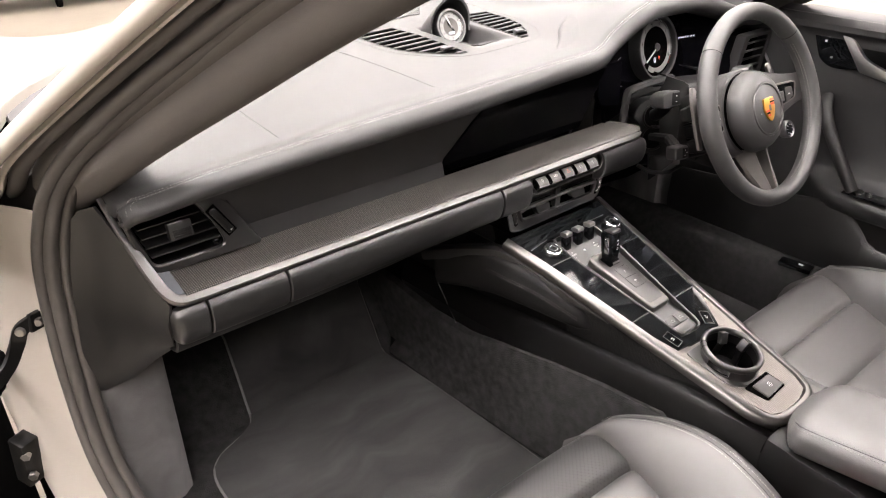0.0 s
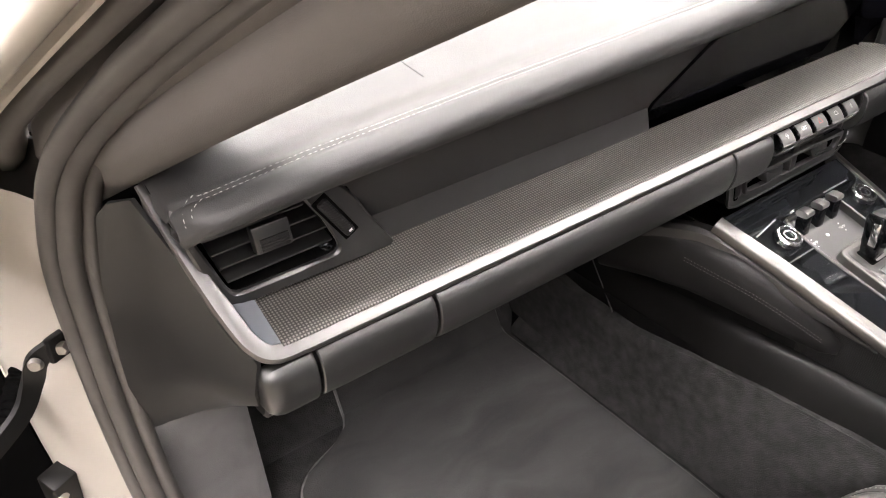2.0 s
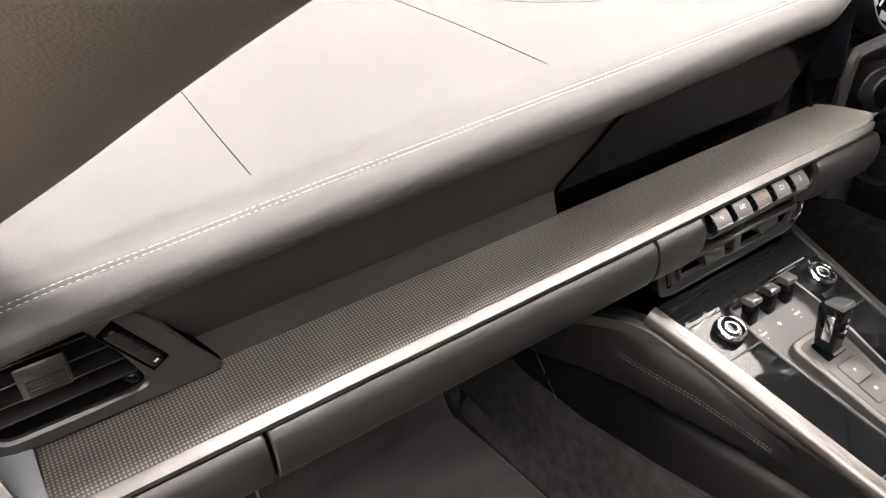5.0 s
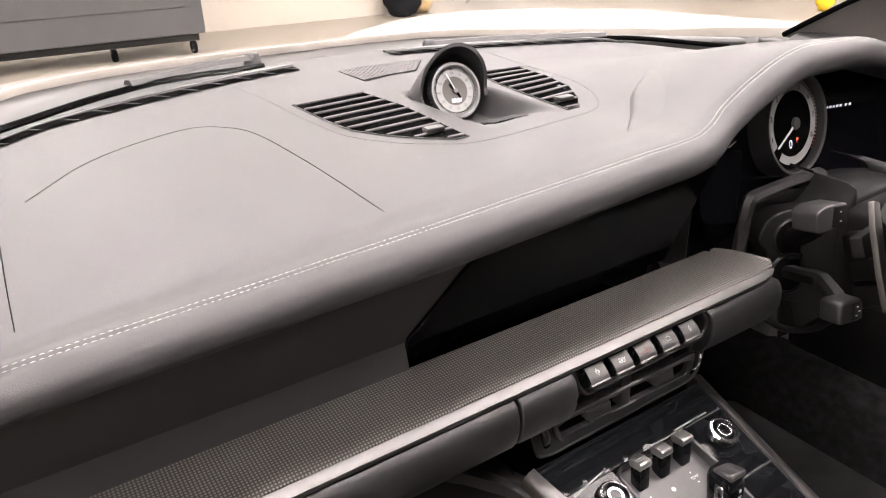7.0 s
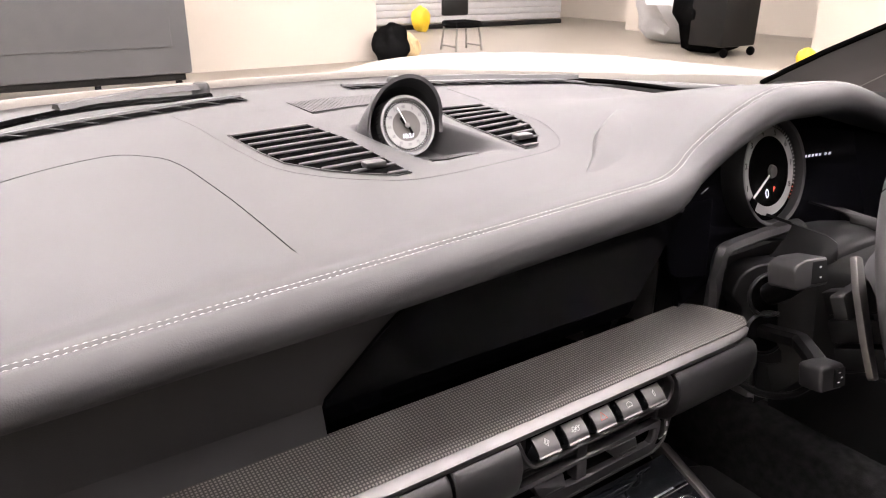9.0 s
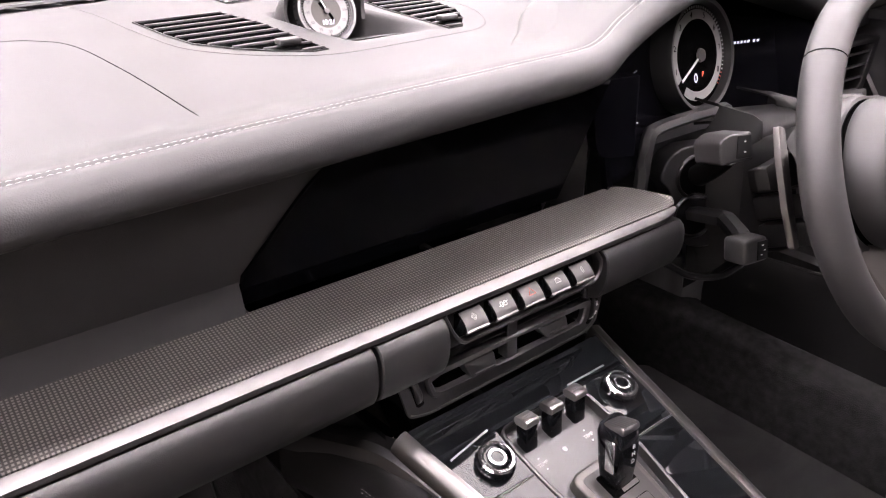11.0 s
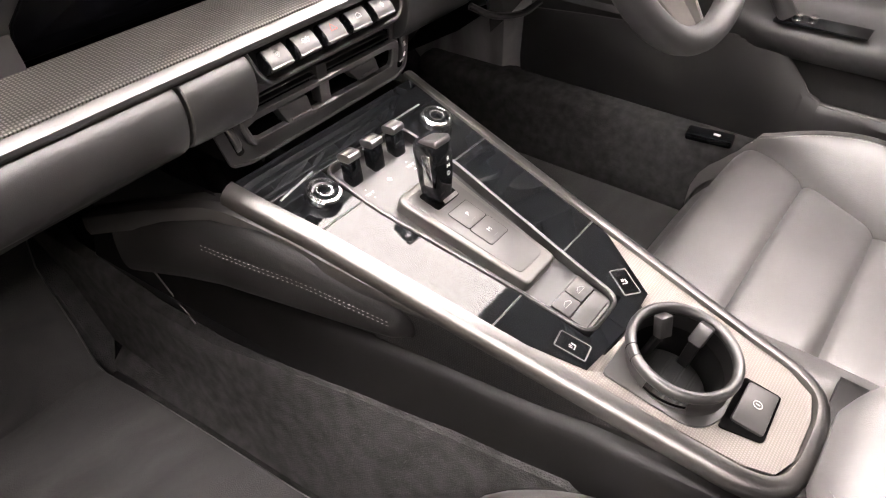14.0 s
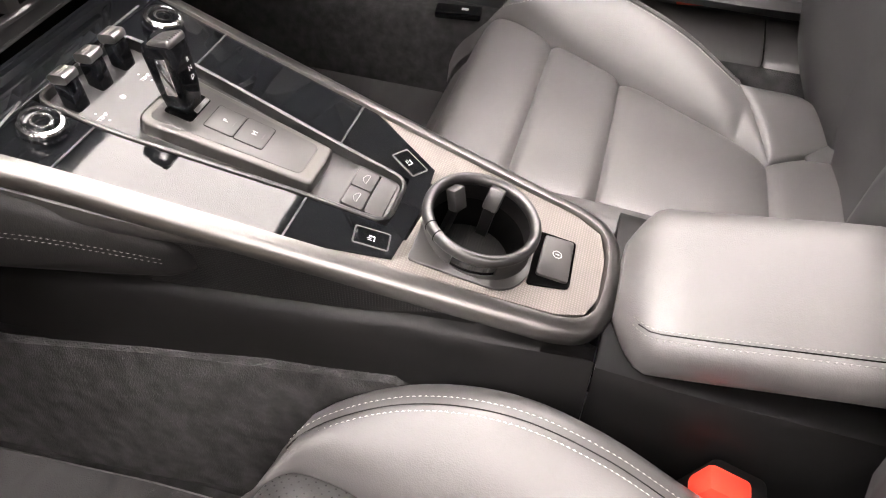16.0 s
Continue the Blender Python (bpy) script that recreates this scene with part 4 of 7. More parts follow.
# seat heating switches: a key in a thin bright frame, with a seat symbol
for x, tilt in ((-0.0455, 10), (0.0435, -31)):
    t = thing("seat_heating_switch", "small square seat heating switch with a bright frame", "switch", "seat heating switches", at=C(x, -0.267))
    ca, sa = math.cos(radians(tilt)), math.sin(radians(tilt))

    def key_at(p, q):
        return x + p * ca - q * sa, -0.267 + p * sa + q * ca

    square = [(-0.0078, 0.0125), (0.0078, 0.0125), (0.0078, -0.0125), (-0.0078, -0.0125)]
    line = rounded([key_at(p, q) for p, q in square], 0.0016)
    into(t, part("frame", sweep([C(p, q, 0.0004) for p, q in line], [(-0.0006, -0.0003), (-0.0004, 0.0003), (0.0004, 0.0003), (0.0006, -0.0003)], up=(0, -0.27, 0.96), closed=True), KEY_METAL, label="thin bright frame"))
    key = into(t, part("key", prism(rounded([key_at(0.91 * p, 0.88 * q) for p, q in square], 0.0012), -0.001, 0.0009, C, 0.0003), PIANO, label="dark grey key", smooth=15))
    for p, q, w, h in ((-0.0015, -0.002, 0.0045, 0.0008), (0.0008, 0.0, 0.0009, 0.0042), (-0.0028, 0.0012, 0.0005, 0.003), (-0.0012, 0.0016, 0.0005, 0.003)):
        u, v = key_at(p, q)
        into(key, part("symbol", box(w, h, 0.0003, on_console(u, v, 0.0011) @ Matrix.Rotation(radians(tilt), 4, "Z")), KEY_INK))

# parking brake switch
t = thing("parking_brake_switch", "square satin grey parking brake switch", "switch", at=C(0.008, -0.395))
into(t, part("recess", prism(rounded([(-0.026, -0.379), (0.032, -0.379), (0.036, -0.4085), (-0.014, -0.4105)], 0.004), -0.004, 0.0004, C), VOID))
into(t, part("key", prism(rounded([(-0.014, -0.3835), (0.029, -0.3835), (0.033, -0.4065), (-0.0105, -0.408)], 0.003), -0.002, 0.0028, C, 0.001), SWITCH_GREY, label="satin grey key"))
into(t, part("symbol", sweep([C(0.0125 + 0.0035 * math.cos(a), -0.3955 + 0.0035 * math.sin(a), 0.003) for a in (i * math.pi / 6 for i in range(12))], [(-0.00035, 0), (0.00035, 0), (0, 0.0003)], up=(0, -0.27, 0.96), closed=True), KEY_INK))
into(t, part("symbol", box(0.0007, 0.0032, 0.0003, on_console(0.0125, -0.3955, 0.0031)), KEY_INK))

# cup holder
cup = thing("cup_holder", "round grey cup holder with two spring arms", "cup holder", at=C(0, -0.333))
cm = facing(C(0.0, -0.3335, 0.0), (0, -0.2, 0.98), (0, 1, 0))
prof = [(0.0415 + 0.0042 * math.cos(a), 0.0185 + 0.0052 * math.sin(a)) for a in (2 * math.pi * i / 14 for i in range(14))]
rows = [[cm @ Vector((r * math.cos(b), r * math.sin(b), h)) for r, h in prof] for b in (2 * math.pi * i / 64 for i in range(64))]
into(cup, part("ring", grid(rows, wrap_u=True, wrap_v=True), VENT_GREY, label="satin grey ring"))
for b in (128, 142):
    a = radians(b)
    into(cup, part("ring_joint", tube([cm @ Vector(((0.0415 + 0.00435 * math.cos(e)) * math.cos(a), (0.0415 + 0.00435 * math.cos(e)) * math.sin(a), 0.0185 + 0.0054 * math.sin(e))) for e in steps(-1.6, 3.4, 12)], 0.00035, 5), VOID))


def cup_wall(b0, b1, h0, h1):
    """A stretch of the holder's wall, flaring at its foot."""
    rows = []
    for b in steps(radians(b0), radians(b1), max(2, int((b1 - b0) / 5))):
        rows.append([cm @ Vector((r * math.cos(b), r * math.sin(b), h)) for h in steps(h0, h1, 4) for r in (0.0408 + 0.005 * max(0, (0.004 - h) / 0.008) ** 2,)])
    return thick(grid(rows), 0.002)


into(cup, part("wall", cup_wall(214, 524, -0.004, 0.016), VENT_GREY, label="satin grey wall with a cut-out"))
into(cup, part("wall_foot", cup_wall(164, 214, -0.004, 0.0015), VENT_GREY))
into(cup, part("liner", lathe([(0.0385, 0.002), (0.038, -0.028), (0.0385, -0.034), (0.0, -0.034)], 48, cm), VOID, label="black liner"))
into(cup, part("inner_shell", grid([[cm @ Vector((0.0382 * math.cos(b), 0.0382 * math.sin(b), h)) for h in (0.0, 0.015)] for b in steps(radians(216), radians(522), 50)]), DARK_PLASTIC, label="black inner shell"))
into(cup, part("floor_pad", lathe([(0, -0.0255), (0.0335, -0.0255), (0.0345, -0.03)], 40, cm), MESH, label="finely ribbed rubber pad"))
for ang in (62, -8):
    a = radians(ang)
    m = cm @ Matrix.Rotation(a, 4, "Z") @ pose(0.033, 0, -0.002)
    arm_head = into(cup, part("spring_arm", box(0.0095, 0.0122, 0.0185, m @ pose(-0.0065, 0, 0.0185, 0, 26, 0), 0.0016), VENT_GREY, label="grey spring arm"))
    into(arm_head, part("hinge_pin", tube([m @ Vector((-0.0085, y, 0.0125)) for y in (-0.0058, 0.0058)], 0.0014, 8), DARK_CHROME))
    into(cup, part("arm_stem", box(0.005, 0.0095, 0.034, m @ pose(-0.0065, 0, -0.006, 0, -6, 0), 0.001), DARK_PLASTIC))

# armrest on its base
base = thing("rear_console", "dark plastic tunnel console that carries the armrest", "console", at=(0.02, -0.6, 0.23))
rows = []
for y in (-0.4405, -0.46, -0.5, -0.6, -0.75, -0.95):
    zb = lerp(-y, [(0.43, 0.4835), (0.5, 0.478), (0.95, 0.47)])
    rows.append([(-0.084, y, 0.24), (-0.078, y, 0.4), (-0.068, y, zb - 0.012), (-0.063, y, zb - 0.003), (-0.056, y, zb), (0.1, y, zb), (0.108, y, zb - 0.003), (0.114, y, zb - 0.012), (0.12, y, 0.4), (0.122, y, 0.24)])
into(base, part("body", grid(rows, wrap_v=True, cap=True), SIDE_PLASTIC))
into(base, part("joint", tube([(-0.0715, -0.44, 0.461), (-0.069, -0.44, 0.471), (-0.056, -0.44, 0.4836), (-0.03, -0.441, 0.4836)], 0.0008, 6), VOID, label="thin joint in the plastic"))
arm = thing("armrest", "padded black leather armrest with white stitching", "armrest", at=(0.02, -0.6, 0.47))


def arm_at(y, a):
    """A point of the armrest's skin at y, a degrees round."""
    k = smoothstep(0.4465, 0.475, -y) ** 0.5
    zc = lerp(-y, [(0.445, 0.4925), (0.5, 0.499), (0.66, 0.524), (0.95, 0.555)])
    hx, hz = 0.036 + 0.041 * k, 0.0255 * (0.45 + 0.55 * k)
    cx = lerp(-y, [(0.445, 0.013), (0.9, 0.024)])
    c, s = math.cos(radians(a)), math.sin(radians(a))
    return Vector((cx + hx * math.copysign(abs(c) ** 0.45, c), y, zc + hz * math.copysign(abs(s) ** 0.65, s) + (0.005 * (1 - c * c) if s > 0 else 0)))


rows = [[arm_at(y, 360 * i / 44) for i in range(44)] for y in (-0.4468, -0.448, -0.4505, -0.455, -0.46, -0.467, -0.475, -0.49, -0.52, -0.6, -0.7, -0.8, -0.95)]
into(arm, part("cushion", grid(rows, wrap_v=True, cap=True), SEAT_LEATHER, label="soft black leather"))
for a in (130, 141):
    path = [arm_at(y, a) + Vector((-0.0003, 0, 0)) for y in steps(-0.9, -0.458, 90)]
    into(arm, stitches(path, (-1, 0, 0.3), None, pitch=0.0044, length=0.0034, r=0.00055, lift=0.0004, thread=GREY_THREAD, label="grey stitching"))
path = [arm_at(y, 135) for y in steps(-0.9, -0.462, 60)]
into(arm, part("seam", tube(path, 0.0005, 6), VOID, label="dark seam"))


# ---- button row and centre vent ----
row_thing = thing("switch_bar", "row of five chrome-edged toggle switches under the trim", "switch", at=(0, 0.01, 0.7))
o = rounded([(-0.0935, 0.7285), (0.0725, 0.7285), (0.0865, 0.7145), (0.083, 0.6945), (-0.0745, 0.6925), (-0.084, 0.704)], [0.002, 0.01, 0.008, 0.008, 0.008, 0.01])


def at_row(x, z, h):
    return Vector((x, 0.004 - h, z))


into(row_thing, part("backing", prism(o, -0.03, 0.0, at_row), DARK_PLASTIC, label="black backing"))
edge = [at_row(x, z, 0.0075) for x, z in rounded([(-0.0935, 0.7245), (-0.084, 0.704), (-0.0745, 0.693), (0.081, 0.695), (0.086, 0.713), (0.0735, 0.7265)], [0.0, 0.012, 0.008, 0.01, 0.01, 0.0])]
into(row_thing, part("raised_edge", sweep(edge, [(-0.0022, -0.008), (-0.002, 0.0), (-0.0008, 0.0016), (0.001, 0.0014), (0.0022, -0.0005), (0.003, -0.008)], up=(0, -1, 0.12)), PLASTIC, label="raised edge of the switch recess"))
for i in range(5):
    x = -0.0668 + i * 0.0304
    m = facing((x, -0.0055, 0.7145), (0, -0.62, 0.78), (0, 1, 0))
    rows = []
    for xx in (-0.0112, -0.0106, 0.0106, 0.0112):
        e = 0.0007 if abs(xx) > 0.011 else 0.0
        rows.append([m @ Vector((xx, y, h - e)) for y, h in ((0.0085, -0.016), (0.0085, -0.002), (0.007, -0.0004), (0.0, 0.0006), (-0.006, 0.0003), (-0.0085, -0.0012), (-0.0092, -0.004), (-0.006, -0.016))])
    key = into(row_thing, part("key", grid(rows, wrap_v=True, cap=True), PIANO, label="gloss black toggle key"))
    rows = [[m @ Vector((xx, y, h)) for y, h in ((0.0072, 0.0006), (0.004, 0.0013), (0.0, 0.0015), (-0.004, 0.0012), (-0.0072, 0.0004), (-0.0086, -0.0006))] for xx in steps(-0.0107, 0.0107, 2)]
    into(key, part("top_plate", thick(grid(rows), 0.0006), KEY_METAL, label="satin metal top"))
    zig = [(-0.0109 + k * 0.0218 / 32, -0.0092 if k % 2 else -0.0104) for k in range(33)]
    into(key, part("lip", prism([(0.0109, -0.008)] + [(-0.0109, -0.008)] + zig, -0.0042, -0.0004, m), RIM_METAL, label="ribbed metal lip"))

    def sign(pts, material=KEY_INK, closed=True):
        rows = sweep([m @ Vector((a, b, 0.00175 - 6 * b * b)) for a, b in pts], [(-0.00032, 0), (0.00032, 0), (0, 0.0002)], up=(0, -0.62, 0.78), closed=closed)
        into(key, part("symbol", rows, material))

    if i == 2:
        sign([(-0.0036, -0.0025), (0.0036, -0.0025), (0, 0.0035)], RED_INK)
    elif i == 0:
        sign([(-0.0024, 0), (0, -0.003), (0.0024, 0), (0, 0.003)])
        sign([(-0.0012, 0), (0, -0.0015), (0.0012, 0), (0, 0.0015)])
    elif i == 1:
        for d in (-0.0018, 0.0018):
            sign([(d + 0.0016 * math.cos(a), 0.0021 * math.sin(a)) for a in steps(0, 5.6, 8)])
        sign([(-0.005, -0.0012), (0.005, 0.0014)], closed=False)
    elif i == 3:
        sign([(-0.003, -0.002), (-0.0022, 0.0012), (0.0006, 0.0022), (0.003, 0.0006), (0.003, -0.002)])
    else:
        sign([(0.001, 0.0028), (-0.001, 0.001), (-0.0006, -0.0025), (0.0008, -0.0025), (0.0012, 0.0008)])

cvent = thing("centre_air_vent", "black centre air vent with slats and two tabs", "air vent", at=(-0.01, 0.03, 0.64))


def at_cv(x, z, h):
    return Vector((x, 0.009 + (0.66 - z) * 0.05 - h, z))


o = rounded([(-0.133, 0.688), (-0.13, 0.6915), (0.1, 0.6915), (0.105, 0.676), (0.101, 0.6375), (0.088, 0.631), (-0.098, 0.6285), (-0.1165, 0.634)], [0.002, 0.002, 0.004, 0.008, 0.01, 0.008, 0.006, 0.004])
i1 = rounded([(-0.105, 0.6835), (0.079, 0.6845), (0.0825, 0.6445), (-0.0945, 0.6455)], [0.004, 0.003, 0.006, 0.006])
into(cvent, part("housing", ring_plate(o, i1, -0.003, 0.0005, at_cv), VENT_GREY, label="satin grey vent housing"))
into(cvent, part("throat", ring_plate(o, i1, -0.032, -0.0035, at_cv, 0.0004), VOID))
into(cvent, part("edge", sweep([at_cv(x, z, 0.0006) for x, z in o], [(-0.0012, -0.002), (-0.0011, 0.0007), (0.0011, 0.0007), (0.0012, -0.002)], up=(0, -1, 0), closed=True), VENT_GREY, label="raised edge"))
into(cvent, part("duct", prism(o, -0.06, -0.028, at_cv), VOID))
fo = rounded([(-0.1065, 0.6715), (0.0895, 0.671), (0.0865, 0.6415), (-0.0965, 0.6425)], 0.009)
fi = rounded([(-0.099, 0.6655), (0.0805, 0.6655), (0.078, 0.647), (-0.0915, 0.648)], 0.005)
into(cvent, part("rim", ring_plate(fo, fi, -0.002, 0.0042, at_cv, 0.0018), VENT_GREY, label="satin raised rim"))
for z, h, lo, hi in ((0.6795, -0.002, -0.104, 0.077), (0.6745, -0.001, -0.104, 0.08), (0.6565, -0.012, -0.097, 0.079)):
    into(cvent, part("slat", box(hi - lo, 0.008, 0.0011, pose((lo + hi) / 2, at_cv(0, z, h).y + 0.004, z, 4, 0, 0), 0.0004), VENT_GREY))
into(cvent, part("divider", box(0.0115, 0.012, 0.034, pose(-0.012, at_cv(0, 0.666, 0).y + 0.0025, 0.666, -3, 0, 0), 0.0008), PLASTIC))
for q in ([(-0.0665, 0.6655), (-0.034, 0.6645), (-0.0285, 0.6465), (-0.056, 0.6465)], [(0.018, 0.665), (0.053, 0.665), (0.058, 0.651), (0.031, 0.6505)]):
    tab = into(cvent, part("tab", prism(rounded(q, 0.002), -0.008, 0.0045, at_cv, 0.0014), VENT_GREY, label="grey adjuster tab"))
    (ax, az), (bx, bz), (cx0, cz), (dx0, dz) = q
    into(tab, part("tab_ridge", prism([(dx0 + 0.003, dz + 0.0022), (cx0 - 0.003, cz + 0.0022), (cx0 - 0.003, cz + 0.0038), (dx0 + 0.003, dz + 0.0038)], 0.004, 0.0052, at_cv), GREY_PANEL))
for (xa, za), (xb, zb) in (((-0.1165, 0.6755), (-0.1065, 0.641)), ((0.0945, 0.6785), (0.0915, 0.64))):
    q = [(xa - 0.0045, za), (xa + 0.0035, za + 0.001), (xb + 0.004, zb), (xb - 0.003, zb - 0.001)]
    into(cvent, part("wheel_slot", prism(rounded(q, 0.003), -0.002, 0.0012, at_cv), VOID))
    lean = math.degrees(math.atan2(xb - xa, za - zb))
    m = pose((xa + xb) / 2, at_cv(0, 0.658, 0).y + 0.0135, (za + zb) / 2, 0, -lean, 0)
    wheel_part = into(cvent, part("thumbwheel", lathe([(0.0, -0.0026), (0.019, -0.0026), (0.0202, -0.0014), (0.0202, 0.0014), (0.019, 0.0026), (0.0, 0.0026)], 40, m @ pose(0, 0, 0, 0, 90, 0)), VENT_GREY, label="slim thumbwheel"))
    if xa > 0:
        for k in (-38, -14, 14, 38):
            mm = m @ Matrix.Rotation(radians(k), 4, "X") @ pose(0, -0.0203, 0)
            into(wheel_part, part("mark", box(0.0022, 0.0006, 0.0042, mm), WHITE_INK))


# ---- top of the dash: vents, clock, grilles ----
def on_top(x, y, h=0.0):
    return Vector((x, y, top_z(x, y) + h))


def slotted(name, outline, n, label, tab_at):
    t = thing(name, label, "air vent", "dash top vents", at=on_top(*outline[0]))
    into(t, part("opening", prism(outline, -0.002, 0.0014, on_top), VOID))
    into(t, part("frame", sweep([on_top(x, y, 0.0015) for x, y in outline], [(-0.0006, -0.001), (-0.0006, 0.0004), (0.0006, 0.0004), (0.0006, -0.001)], closed=True), LEATHER))
    ys = [p[1] for p in outline]
    for y in steps(min(ys) + 0.006, max(ys) - 0.006, n - 1):
        xs = []
        for (xa, ya), (xb, yb) in zip(outline, outline[1:] + outline[:1]):
            if (ya - y) * (yb - y) < 0:
                xs.append(xa + (xb - xa) * (y - ya) / (yb - ya))
        if len(xs) == 2 and abs(xs[0] - xs[1]) > 0.01:
            a, b = min(xs) + 0.001, max(xs) - 0.001
            mid = (a + b) / 2
            into(t, part("slat", box(b - a, 0.0048, 0.0016, pose(mid, y, top_z(mid, y) + 0.0022, 0, math.degrees(math.atan2(top_z(a, y) - top_z(b, y), b - a)), 0), 0.0004), LEATHER))
    into(t, part("tab", box(0.02, 0.011, 0.005, pose(tab_at[0], tab_at[1], top_z(*tab_at) + 0.0055), 0.0015), GREY_PANEL, label="small grey adjuster"))
    return t


slotted("dash_vent", [(-0.163, 0.381), (-0.078, 0.381), (-0.07, 0.3), (-0.077, 0.168), (-0.09, 0.168), (-0.115, 0.19), (-0.136, 0.218), (-0.155, 0.255), (-0.16, 0.3)], 10, "slotted black air vent beside the clock", (-0.097, 0.197))
slotted("dash_vent", [(0.154, 0.378), (0.084, 0.378), (0.068, 0.3), (0.055, 0.174), (0.072, 0.176), (0.094, 0.2), (0.118, 0.24), (0.138, 0.3)], 10, "slotted black air vent beside the clock", (0.073, 0.2))
seam = curve([(-0.186, 0.509, 0), (-0.178, 0.44, 0), (-0.176, 0.37, 0), (-0.173, 0.309, 0), (-0.166, 0.246, 0), (-0.142, 0.2, 0), (-0.115, 0.172, 0), (-0.085, 0.152, 0), (-0.04, 0.148, 0), (0.03, 0.152, 0), (0.08, 0.16, 0), (0.107, 0.185, 0), (0.132, 0.235, 0), (0.155, 0.31, 0), (0.175, 0.4, 0), (0.19, 0.5, 0)], 6)
into(dash, part("surround_seam", tube([on_top(p.x, p.y, 0.0006) for p in seam], 0.0004, 6), LEATHER, label="thin seam round the clock and vents"))


# defroster slots along the windscreen
def slot_y(x):
    return 0.551 - 0.45 * x * x


for x0, x1 in ((-0.56, -0.085), (0.06, 0.44)):
    t = thing("defroster_slot", "long black defroster slot along the windscreen", "air vent", "defroster slots", at=on_top(x0, slot_y(x0)))
    xs = steps(x0, x1, 30)
    rows = [[on_top(x, slot_y(x) - 0.013, 0.0016), on_top(x, slot_y(x), 0.0018), on_top(x, slot_y(x) + 0.011, 0.0016)] for x in xs]
    into(t, part("slot", grid(rows), VOID))
    rail = [[on_top(x, slot_y(x) + d, h) for d, h in ((0.0112, 0.0012), (0.0122, 0.0042), (0.0185, 0.0046), (0.02, 0.001))] for x in xs]
    into(t, part("rail", grid(rail), VENT_GREY, label="pale satin rail behind the slot"))
    for x in steps(x0 + 0.008, x1 - 0.008, int((x1 - x0) / 0.034)):
        into(t, part("rib", box(0.0013, 0.027, 0.0012, pose(x, slot_y(x) - 0.001, top_z(x, slot_y(x)) + 0.0021, 0, 0, math.degrees(math.atan(-0.9 * x)) + 24)), LEATHER))
t = part("speaker_grille", prism(rounded([(-0.05, 0.5), (0.08, 0.496), (0.03, 0.43), (-0.049, 0.422)], 0.004), -0.001, 0.001, on_top), SHADE_LEATHER)
tagged(t, "ribbed grey speaker grille behind the clock", "grille")
for k in range(31):
    x = -0.048 + k * 0.004
    y0 = 0.4235 + 0.0065 * (x + 0.049) / 0.079 if x < 0.03 else 0.43 + (x - 0.03) * 1.32
    if 0.495 - y0 > 0.006:
        into(t, part("rib", box(0.0029, 0.494 - y0, 0.001, pose(x, (y0 + 0.496) / 2, top_z(x, 0.46) + 0.0013)), LEATHER))

clock = thing("dash_clock", "round black dashboard clock with a white dial ring under a hood", "clock", at=on_top(0, 0.31))
ck = Vector((0.002, 0.305, 0.8945))
km = facing(ck, (-0.05, -0.93, 0.36))
into(clock, part("housing", lathe([(0.031, 0.004), (0.0325, 0.001), (0.0325, -0.02), (0.025, -0.03), (0, -0.032)], 40, km), PLASTIC))
into(clock, part("bezel", lathe([(0.0265, 0.001), (0.029, 0.0055), (0.0315, 0.0055), (0.0325, 0.002), (0.0325, -0.004)], 48, km), DARK_CHROME, label="dark metal bezel"))
into(clock, part("dial_ring", lathe([(0.0242, 0.0018), (0.0162, 0.0018)], 48, km), DIAL_WHITE, label="white dial ring"))
into(clock, part("dial", lathe([(0.0268, 0.0012), (0.016, 0.0012)], 40, km), VOID))
into(clock, part("dial_centre", lathe([(0.0163, 0.0015), (0, 0.0015)], 40, km), SIDE_WALL, label="grey display in the dial"))
into(clock, part("hour_pointer", box(0.003, 0.011, 0.0004, km @ pose(-0.003, 0.004, 0.003, 0, 0, 35)), VOID))
into(clock, part("minute_pointer", box(0.0026, 0.012, 0.0004, km @ pose(0.003, -0.0035, 0.0026, 0, 0, 25)), VOID))
for i in range(12):
    a = radians(i * 30)
    into(clock, part("mark", box(0.0006, 0.0016, 0.0003, km @ Matrix.Rotation(a, 4, "Z") @ pose(0, 0.0235, 0.0021)), VOID))
    text(str(60 - 5 * i), 0.0042, km @ pose(-0.02 * math.sin(a), 0.02 * math.cos(a), 0.0021), CABINET, clock)
for i in range(60):
    a = radians(i * 6)
    into(clock, part("tick", box(0.0004, 0.0016, 0.0003, km @ Matrix.Rotation(a, 4, "Z") @ pose(0, 0.0258, 0.0016)), WHITE_INK))
into(clock, part("needle", box(0.0009, 0.024, 0.0005, km @ pose(-0.0035, 0.0085, 0.004, 0, 0, 22)), WHITE_INK))
into(clock, part("cap", lathe([(0, 0.0048), (0.0028, 0.0045), (0.003, 0.0025)], 20, km), SILVER))
text("10:27", 0.0064, km @ pose(0, -0.0108, 0.002), DISPLAY_WHITE, clock)
